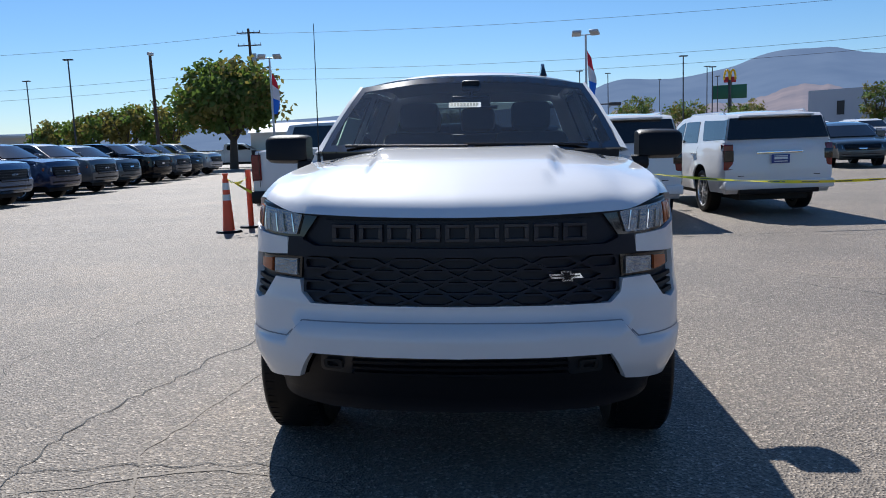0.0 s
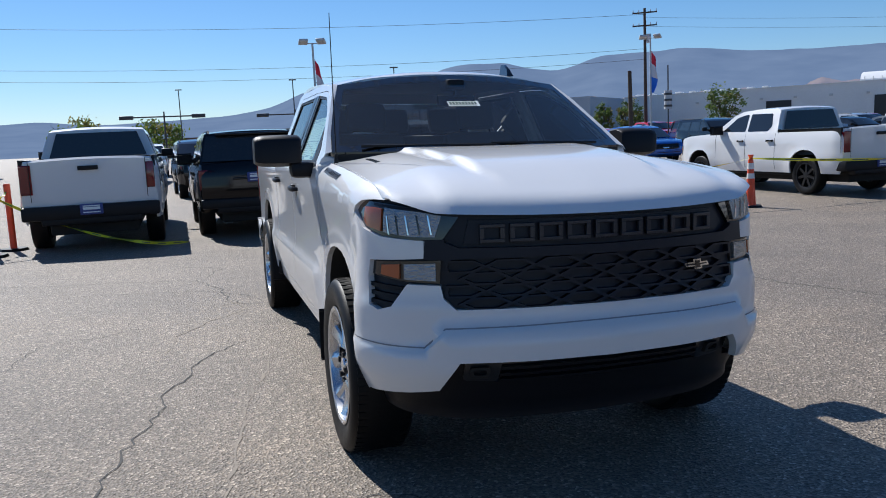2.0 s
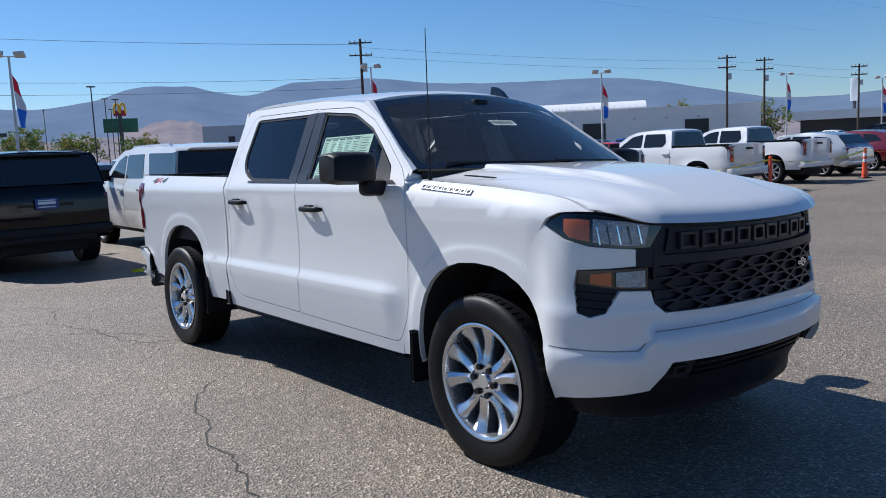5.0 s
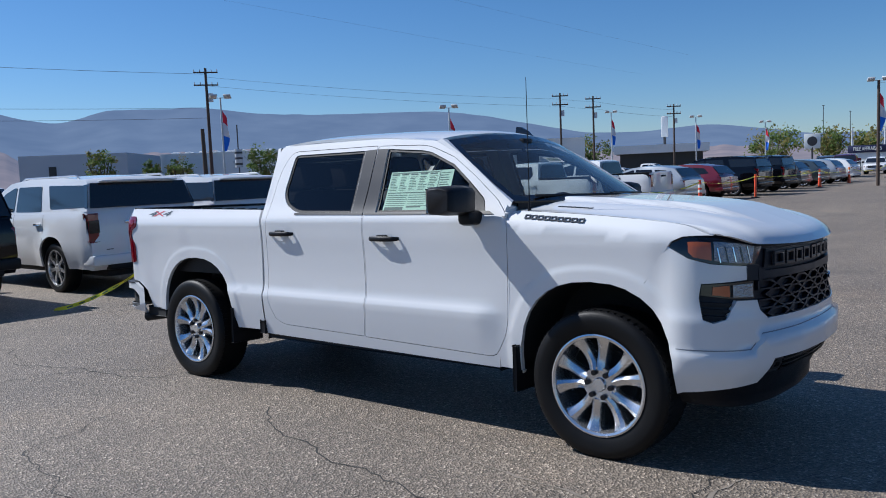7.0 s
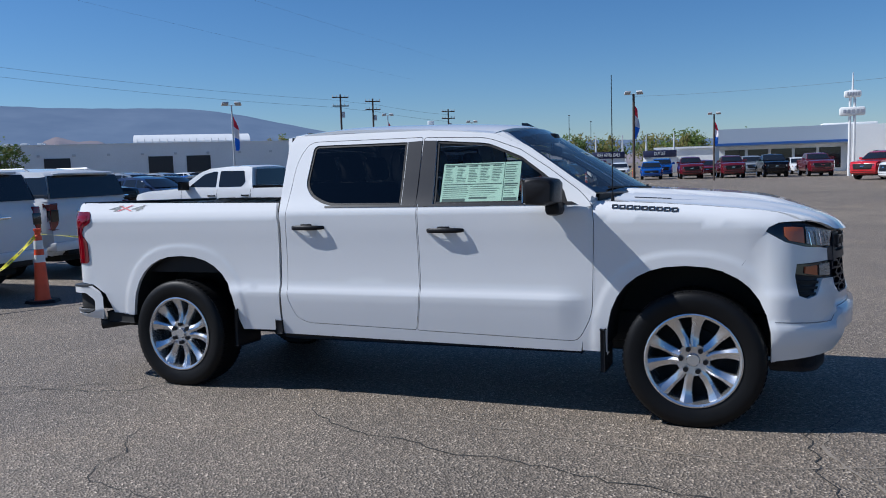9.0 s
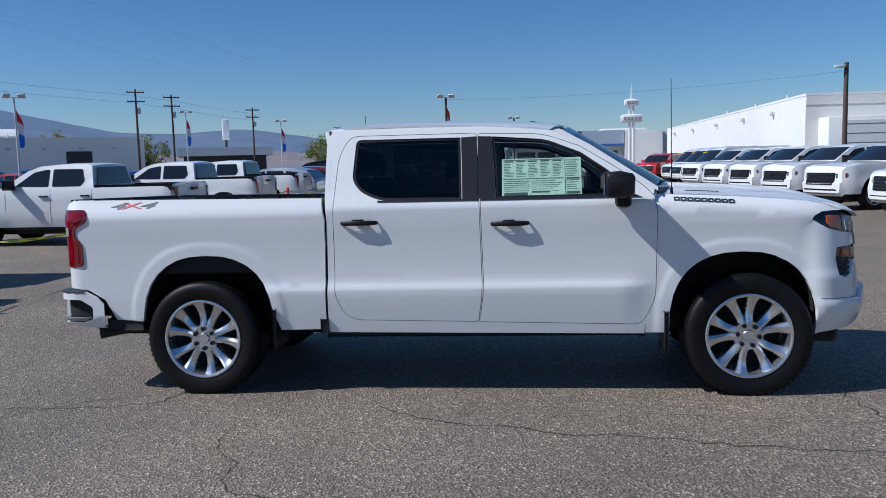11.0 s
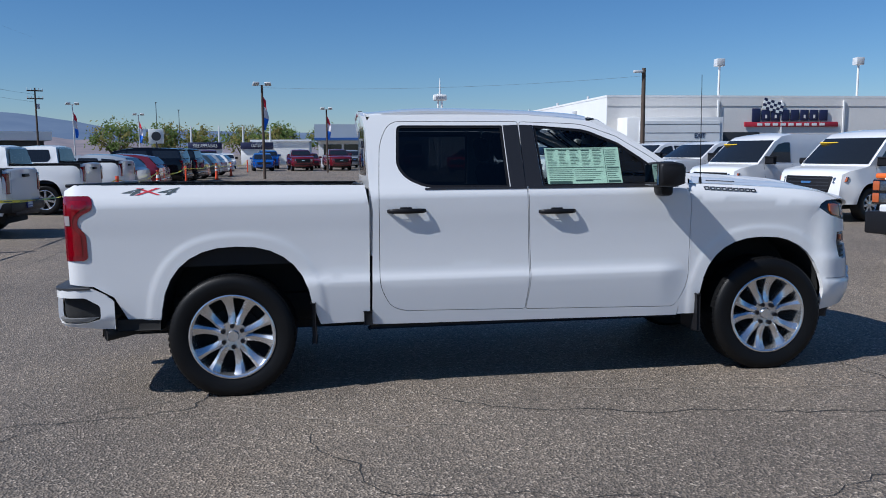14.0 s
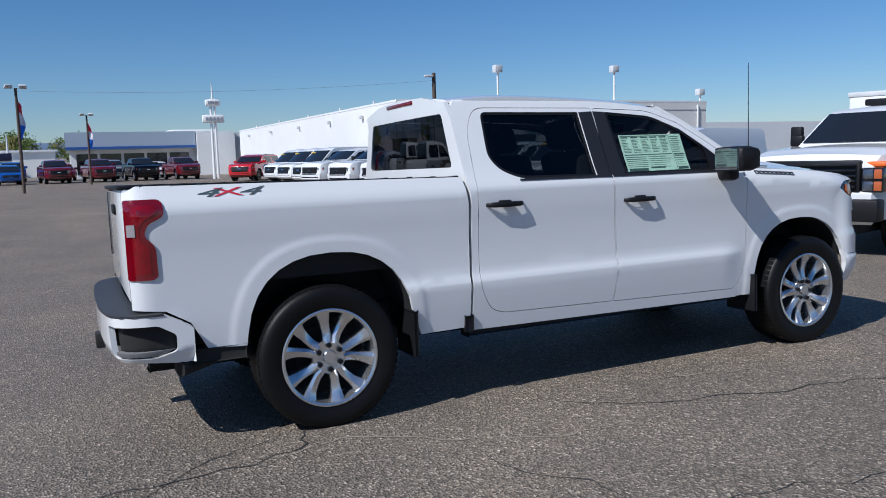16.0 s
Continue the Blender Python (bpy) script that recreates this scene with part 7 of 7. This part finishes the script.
tagtree(tree(-19.5, 53.0, 8.0, 8.0, 3, 0.25, 0.33, 210, 44), "broad leafy tree with several limbs")
for x, y, h, s, k in ((-35.5, 62.5, 5.2, 4.5, 5), (-33.0, 64.0, 6.0, 5.0, 6), (-29.8, 66.0, 6.1, 5.6, 7), (-44, 72, 5.0, 5, 8)):
    tagtree(tree(x, y, h, s, k, 0.45, 0.2, 70, 36), "bushy tree with yellowing leaves")
for x, y, h, s, k in ((35.2, 71.6, 6.0, 3.4, 11), (38.4, 68.0, 4.4, 2.2, 12), (40.6, 66.5, 4.6, 3.0, 13), (60, 78, 6.8, 5, 14), (20, 112, 6.8, 7, 15), (30, 125, 6.5, 8, 16), (38, 120, 6.2, 7, 17), (-6, 112, 6, 8, 18), (-15, 105, 6, 7, 19),
                      (112, 60, 7, 7, 20), (119, 33, 7, 8, 21), (124, 27, 6.8, 8, 22), (128, 22, 6, 7, 23), (135, 10, 7.0, 8, 24), (140, 2, 6.5, 8, 25), (104, 70, 8, 5, 26), (150, 18, 7, 9, 27), (146, 12, 7, 9, 28), (160, -2, 7.5, 9, 29), (95, -60, 8.6, 8, 30)):
    tagtree(tree(x, y, h, s, k, 0.35, 0.2, 60, 30, 0.15), "small bushy tree beyond the lot")


# ---- buildings ----
def prism(name, pts, z0, z1, material, parent=None, label="", inset_top=0.0):
    bm = bmesh.new()
    a = [bm.verts.new((x, y, z0)) for x, y in pts]
    b = [bm.verts.new((x, y, z1)) for x, y in pts]
    n = len(pts)
    for i in range(n):
        bm.faces.new((a[i], a[(i + 1) % n], b[(i + 1) % n], b[i]))
    bm.faces.new(b)
    bm.faces.new(a[::-1])
    return part(name, bm, material, parent, label, smooth=0)


def building(name, x, y, turn, label, category="building"):
    return tagged(empty(name, pose(x, y, 0, 0, 0, turn)), label, category, kind="")


# local frame: x along the facade to its right seen from outside, y into the building
shop = building("dealership_building", 39.2, -14.7, -90, "long pale painted block dealership with a sign and roll door")
shop.matrix_world = shop.matrix_world @ Matrix.Diagonal((0.72, 0.72, 0.81, 1))
prism("wall", [(0, 0), (33, 0), (33, 66), (0, 66)], 0, 5.8, WALLTAN, shop, "grey painted block wall")
prism("parapet", [(-0.06, -0.06), (33.06, -0.06), (33.06, 66.06), (-0.06, 66.06)], 5.8, 5.95, WALLWHITE, shop, "pale parapet cap")
part("side_wall_paint", boxed(-0.03, -0.004, 0.0, 66, 0, 5.8), WALLWHITE, shop, "white painted side wall")
part("upper_band", boxed(0, 33, -0.05, -0.004, 5.2, 5.8), WALLTAN, shop)
annex = part("service_bay", boxed(0.9, 8.9, -2.2, 0, 0, 4.3, 0.03), WALLWHITE, shop, "white service bay projecting from the wall")
part("bay_front", boxed(1.9, 8.6, -2.26, -2.2, 0.2, 4.05), WALLGREY, annex, "grey roll-up panel")
for q in range(6):
    part("panel_joint", boxed(1.9, 8.6, -2.275, -2.26, 0.8 + q * 0.6, 0.83 + q * 0.6), DARKST, annex)
text_mesh("exit_sign", "EXIT", 0.45, NAVY, annex, Matrix.Translation((6.9, -2.28, 3.0)) @ pose(0, 0, 0, 90, 0, 0), 0.02, "dark painted exit lettering")
sg = part("sign_backing", boxed(11.8, 20.2, -0.16, -0.06, 3.68, 4.03, 0.02), SIGNRED, shop, "red sign strip")
for q in range(9):
    part("sign_bar", boxed(12.9 + q * 0.70, 13.35 + q * 0.70, -0.185, -0.16, 3.76, 3.95), WPAPER, sg)
for q in range(8):
    tall = 0.5 if q == 0 else 0.4
    sb = part("name_bar", boxed(12.45 + q * 0.86, 13.18 + q * 0.86, -0.17, -0.06, 4.52 - tall, 4.52 + tall, 0.03), NAVY, shop, "large navy letter block")
    if q in (1, 2, 5, 6):
        part("bar_slot", boxed(12.72 + q * 0.86, 12.9 + q * 0.86, -0.174, -0.17, 4.3, 4.55), WALLTAN, sb)
bm, bm2 = bmesh.new(), bmesh.new()
for i in range(6):
    for j in range(4):
        mm = Matrix.Translation((13.3, -0.2, 5.02)) @ pose(0, 0, 0, 0, 14, 0)
        box(bm if (i + j) % 2 else bm2, i * 0.3, i * 0.3 + 0.3, 0, 0.05, j * 0.2, j * 0.2 + 0.2, 0, mm)
part("checkered_flag_dark", bm, NAVY, shop)
part("checkered_flag_light", bm2, WPAPER, shop)
for q in (9.6, 24.0):
    part("wall_door", boxed(q, q + 3.6, -0.08, -0.004, 0, 3.3, 0.02), DOORDARK, shop, "dark doorway")
part("wall_pipe", boxed(9.2, 12.5, -0.12, -0.004, 2.35, 2.5), WALLWHITE, shop)
for q in range(5):
    part("downspout", boxed(9.4 + q * 5.6, 9.54 + q * 5.6, -0.16, -0.05, 0, 5.6), WALLWHITE, shop)
for q, h in ((9.6, 2.8), (22.0, 3.0), (32.4, 1.2)):
    lp = part("roof_lamp_pole", tubed((q, 0.2, 5.2), (q, 0.2, 6.2 + h - 0.9), 0.09, n=10), WALLWHITE, shop, "white pole lamp on the wall")
    part("lamp_head", boxed(q - 0.35, q + 0.35, -0.1, 0.55, 6.2 + h - 0.95, 6.2 + h - 0.4, 0.05), GALV, lp)
for q in (8, 18, 30, 44, 58):
    part("wall_lamp", boxed(-0.35, -0.03, q, q + 0.4, 4.9, 5.2, 0.04), GALV, shop)
    part("roof_vent", tubed((1.0, q, 5.9), (1.0, q, 6.35), 0.12, n=10), GALV, shop)
prism("far_wing", [(33, 3), (70, 3), (70, 34), (33, 34)], 0, 4.2, WALLWHITE, shop, "white far wing")

show = building("showroom_building", 90.0, 2.8, -90, "low showroom with a blue fascia band and glass front")
prism("wall", [(0, 0), (13, 0), (13, 20), (0, 20)], 0, 3.0, WALLWHITE, show)
prism("fascia", [(-0.4, -1.4), (12.9, -1.4), (12.9, 20), (-0.4, 20)], 3.0, 4.9, mat("pale_blue_fascia", (0.36, 0.42, 0.50), 0.5, vary=0.05, scale=0.3), show, "grey-blue metal fascia")
part("blue_band", boxed(-0.42, 12.9, -1.47, -1.4, 3.1, 3.35), BLUEBAND, show, "blue band")
for q in range(5):
    part("window", boxed(0.6 + q * 2.4, 2.7 + q * 2.4, -0.06, -0.003, 0.4, 2.6), CARGLASS, show, "dark shop window")
prism("entry_block", [(13.0, -1.8), (17.2, -1.8), (17.2, 20), (13.0, 20)], 0, 4.8, WALLWHITE, show, "white entrance block")
prism("block_wing", [(17.2, -1.0), (20, -1.0), (20, 20), (17.2, 20)], 0, 4.7, WALLTAN, show)
part("roof_dome", boxed(10.5, 16.0, 2, 8, 4.8, 5.2, 0.15), WALLWHITE, show)

tw = tagged(empty("sign_tower", pose(65.4, -8.4, 0) @ Matrix.Diagonal((0.68, 0.68, 0.675, 1))), "tall white sign tower with two round-cornered boards", "sign")
for q in (-0.4, 0.4):
    part("mast", tubed((0, q * 0.6, 0), (0, q * 0.6, 10.0), 0.18, 0.14, 10), WALLWHITE, tw)
part("spire", tubed((0, 0, 9.9), (0, 0, 12.0), 0.13, 0.04, 8), WALLWHITE, tw)
for z0, z1, w in ((7.0, 8.0, 1.35), (9.1, 9.9, 0.9)):
    sb = part("sign_board", boxed(-0.35, 0.35, -w, w, z0, z1, 0.2), WALLWHITE, tw)
    for k in range(5):
        part("letter_bar", boxed(-0.42, -0.35, -w + 0.2 + k * (2 * w - 0.4) / 5, -w + 0.2 + (k + 0.6) * (2 * w - 0.4) / 5, (z0 + z1) / 2 - 0.2, (z0 + z1) / 2 + 0.2), mat("grey_letter", (0.3, 0.32, 0.36), 0.6) if "grey_letter" not in bpy.data.materials else bpy.data.materials["grey_letter"], sb)

mall = building("long_grey_building", 60.4, 101.9, -50.3, "long grey store building with a curved white roof")
prism("wall", [(0, 0), (62, 0), (62, 40), (0, 40)], 0, 6.1, WALLGREY, mall)
prism("parapet", [(-0.1, -0.1), (62.1, -0.1), (62.1, 40.1), (-0.1, 40.1)], 6.1, 6.25, WALLWHITE, mall)
for q in (20, 33, 38, 52):
    part("doorway", boxed(q, q + 3.2, -0.08, -0.003, 0, 4.4), DOORDARK, mall, "dark doorway")
for q in range(14):
    part("wall_lamp", boxed(2 + q * 4.3, 2.4 + q * 4.3, -0.3, -0.003, 4.6, 4.9, 0.04), GALV, mall)
bm = bmesh.new()
a, b = [], []
for i in range(13):
    t = math.pi * i / 12
    yy, zz = 8 - 5 * math.cos(t), 6.2 + 1.5 * math.sin(t)
    a.append(bm.verts.new((31, yy, zz)))
    b.append(bm.verts.new((47, yy, zz)))
for i in range(12):
    bm.faces.new((a[i], a[i + 1], b[i + 1], b[i]))
bm.faces.new(a)
bm.faces.new(b[::-1])
vt = part("vaulted_roof", bm, ROOFMET, mall, "curved white metal roof", smooth=20)
for q in range(15):
    part("roof_rib", boxed(31.5 + q * 1.0, 31.6 + q * 1.0, 2.9, 3.05, 6.25, 6.9), WALLWHITE, vt)
for q in range(10):
    part("roof_vent", boxed(1 + q * 2.0, 1.9 + q * 2.0, 2, 3.6, 6.2, 6.55, 0.1), ROOFMET, mall)
blk = building("block_building", 39.7, 100.2, -46, "plain grey block building beyond the trees")
prism("wall", [(0, 0), (13.2, 0), (13.2, 16), (0, 16)], 0, 6.05, mat("pale_grey_wall", (0.42, 0.46, 0.52), 0.8, vary=0.06, scale=0.2), blk)
part("window", boxed(3.6, 4.5, -0.05, -0.003, 2.9, 4.6), DOORDARK, blk)
lowb = building("brown_roofed_building", -6.0, 150.0, 0, "low building with a brown roof in the distance")
prism("wall", [(0, 0), (26, 0), (26, 16), (0, 16)], 0, 2.6, WALLTAN, lowb)
prism("roof", [(-0.6, -0.6), (26.6, -0.6), (26.6, 16.6), (-0.6, 16.6)], 2.6, 3.7, TERRACOTTA, lowb)
shed = building("white_shed", -19.5, 57.5, 8, "small white shed with a pitched roof under the tree")
prism("wall", [(0, 0), (4.2, 0), (4.2, 5), (0, 5)], 0, 2.7, WALLWHITE, shed)
bm = bmesh.new()
v = [bm.verts.new(p) for p in ((-0.2, -0.2, 2.7), (4.4, -0.2, 2.7), (4.4, 5.2, 2.7), (-0.2, 5.2, 2.7), (-0.2, 2.5, 3.5), (4.4, 2.5, 3.5))]
for q in ((0, 1, 5, 4), (3, 4, 5, 2), (0, 4, 3), (1, 2, 5)):
    bm.faces.new([v[i] for i in q])
part("roof", bm, WALLWHITE, shed)
for x, y, w, h in ((-60, 66, 12, 3.4), (-56, 50, 8, 4.3), (112, 4.5, 14, 3.3)):
    bb = building("low_building", x, y, 0, "plain low building at the edge of the lot")
    prism("wall", [(0, 0), (w, 0), (w, 8), (0, 8)], 0, h, WALLWHITE if w > 12 else WALLTAN, bb)
    prism("roof", [(-0.3, -0.3), (w + 0.3, -0.3), (w + 0.3, 8.3), (-0.3, 8.3)], h, h + 0.25, ROOFMET, bb)
nis = building("small_shop", 98.0, 47.6, -66, "small dark shop with a grey roof")
prism("wall", [(0, 0), (11, 0), (11, 10), (0, 10)], 0, 3.4, DOORDARK, nis)
prism("roof", [(-0.8, -1.5), (11.8, -1.5), (11.8, 11), (-0.8, 11)], 3.4, 4.5, WALLGREY, nis)
for i, (x, y) in enumerate(((108, 18.5), (109, 11.6))):
    sb = tagged(empty("appraisal_booth", pose(x, y, 0, 0, 0, -85)), "white booth with a navy lettered roof board", "booth", "booths")
    sb.matrix_world = sb.matrix_world @ Matrix.Diagonal((0.62, 1, 0.85, 1))
    part("booth", boxed(-3.6, 3.6, 0, 3, 0, 2.6, 0.05), WALLWHITE, sb)
    bd = part("roof_board", boxed(-3.6, 3.6, -0.2, 0, 2.6, 3.7, 0.03), NAVY, sb)
    text_mesh("board_letters", "FREE APPRAISALS" if i == 0 else "OUTLET", 0.8, WPAPER, bd, Matrix.Translation((0, -0.22, 3.15)) @ pose(0, 0, 0, 90), 0.02, sx=0.85)
    for q in (-3.0, 3.0):
        part("roof_mast", tubed((q, 1, 2.6), (q, 1, 6.4), 0.3, 0.12, 8), GALV, sb)
rs = tagged(empty("square_sign", pose(105.5, 24.4, 0, 0, 0, -75)), "square white sign with a round grey badge on a post", "sign")
part("post", tubed((0, 0, 0), (0, 0, 3.2), 0.12), DARKST, rs)
bd = part("board", boxed(-0.95, 0.95, -0.1, 0.1, 3.0, 4.9, 0.05), WPAPER, rs)
bm = bmesh.new()
bmesh.ops.create_cone(bm, cap_ends=True, segments=28, radius1=0.6, radius2=0.6, depth=0.06, matrix=pose(0, -0.13, 3.95, 90))
part("round_badge", bm, DARKST, bd)
mc = tagged(empty("arch_sign", pose(38.0, 129.0, 0, 0, 0, -16)), "tall red sign with yellow arches above a green board", "sign")
part("post", tubed((0, 0, 0), (0, 0, 11), 0.35, 0.3), DARKST, mc)
part("green_board", boxed(-2.6, 2.6, -0.2, 0.2, 6.6, 8.8, 0.05), SIGNGREEN, mc, "green board")
part("red_board", boxed(-0.95, 0.95, -0.2, 0.2, 9.2, 10.1, 0.1), SIGNRED, mc, "red board")
bm = bmesh.new()
for s in (-0.45, 0.45):
    pts = [(s + 0.43 * math.cos(math.pi * i / 10), -0.3, 9.6 + 1.6 * math.sin(math.pi * i / 10)) for i in range(11)]
    for a, b in zip(pts, pts[1:]):
        tube(bm, a, b, 0.16, n=8)
part("yellow_arches", bm, SIGNYEL, mc, "pair of yellow arches")
ps = tagged(empty("pole_sign", pose(111, 46.7, 0, 0, 0, -65)), "tall narrow grey sign on a pole", "sign")
part("board", boxed(-0.5, 0.5, -0.25, 0.25, 5.9, 9.0, 0.1), WALLGREY, ps)
part("post", tubed((0, 0, 0), (0, 0, 5.9), 0.2), DARKST, ps)
dish = tagged(empty("banner_pole", pose(27.0, 38.6, 0)), "pole with a round banded drum lamp", "lamp post")
part("pole", tubed((0, 0, 0), (0, 0, 5.3), 0.04), DARKST, dish)
part("drum", tubed((0, 0, 2.6), (0, 0, 3.75), 0.24, n=14), GALV, dish)
for q in range(3):
    part("drum_band", tubed((0, 0, 2.75 + q * 0.36), (0, 0, 2.88 + q * 0.36), 0.25, n=14), DARKST, dish)
fence = tagged(empty("fence", pose(34.0, -16.0, 0, 0, 0, -75)), "dark slatted yard fence beside the building", "fence")
for q in range(26):
    part("slat", boxed(q * 0.6, q * 0.6 + 0.55, 0, 0.03, 0.1, 2.0), DARKST, fence)


# ---- mountains ----
RIDGE = [(-60, 0.9), (-40, 1.4), (-25, 1.6), (-13, 2.0), (-9.6, 2.2), (-6, 1.9), (2, 2.2), (5, 2.6), (9, 3.8), (12, 3.7), (15.5, 4.15), (18.5, 5.0), (21.5, 5.0), (23.5, 4.6), (25.5, 4.4), (29, 5.15), (34, 5.2), (38, 4.85),
         (42, 4.6), (50, 4.55), (53.5, 4.2), (56, 3.6), (59, 3.0), (62, 2.55), (65, 2.45), (69, 2.7), (72.7, 2.25), (76, 1.75), (90, 1.4), (100, 0.9), (120, 0.7), (150, 0.6)]
HILL = mat("mountain_haze_glow", (0.048, 0.054, 0.056), 0.95, vary=0.8, scale=0.006, spec=0.0)
HILL2 = mat("dry_foothill_haze_glow", (0.15, 0.105, 0.08), 0.95, vary=0.7, scale=0.01, spec=0.0)
# distance haze is put into both ridges as a steady bluish glow
for hm, haze_glow in ((HILL, (0.105, 0.160, 0.275)), (HILL2, (0.095, 0.125, 0.195))):
    hm.node_tree.nodes["Principled BSDF"].inputs["Emission Color"].default_value = (*haze_glow, 1)
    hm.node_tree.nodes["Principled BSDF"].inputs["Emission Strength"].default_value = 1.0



def range_of(name, dist, scale, material, seed, label, a0=-60, a1=150, depth=1400, rough=0.03):
    verts, faces = [], []
    n, rows = 420, 9
    for i in range(n + 1):
        az = a0 + (a1 - a0) * i / n
        el = curve1(az, RIDGE) * scale
        top = dist * math.tan(radians(el))
        top *= 1 + rough * (noise.noise(Vector((az * 0.22, seed, 0))) + 0.4 * noise.noise(Vector((az * 0.7, seed, 3))) + 0.12 * noise.noise(Vector((az * 2.2, seed, 7))))
        for j in range(rows):
            t = j / (rows - 1)
            gully = 1 + 0.05 * math.sin(math.pi * t) * noise.noise(Vector((az * 0.6, t * 3, seed)))
            d = dist - depth * (1 - t) * gully
            z = top * (t**1.3) * (1 + 0.1 * noise.noise(Vector((az * 0.5, t * 5, seed + 9))) * (1 - t))
            verts.append((d * math.sin(radians(az)), d * math.cos(radians(az)), z - 4 * (1 - t)))
    for i in range(n):
        for j in range(rows - 1):
            a = i * rows + j
            faces.append((a, a + rows, a + rows + 1, a + 1))
    ob = mesh_from(name, verts, faces, material, smooth=180)
    tagged(ob, label, "mountain", kind="structure")


range_of("backdrop_mountains", 3600, 1.0, HILL, 2, "mountain ridge beyond the town with blue-grey haze painted as glow")
range_of("backdrop_foothills", 2600, 0.46, HILL2, 5, "dry brown foothills below the ridge with bluish haze as glow", 8, 100, 1000, 0.4)
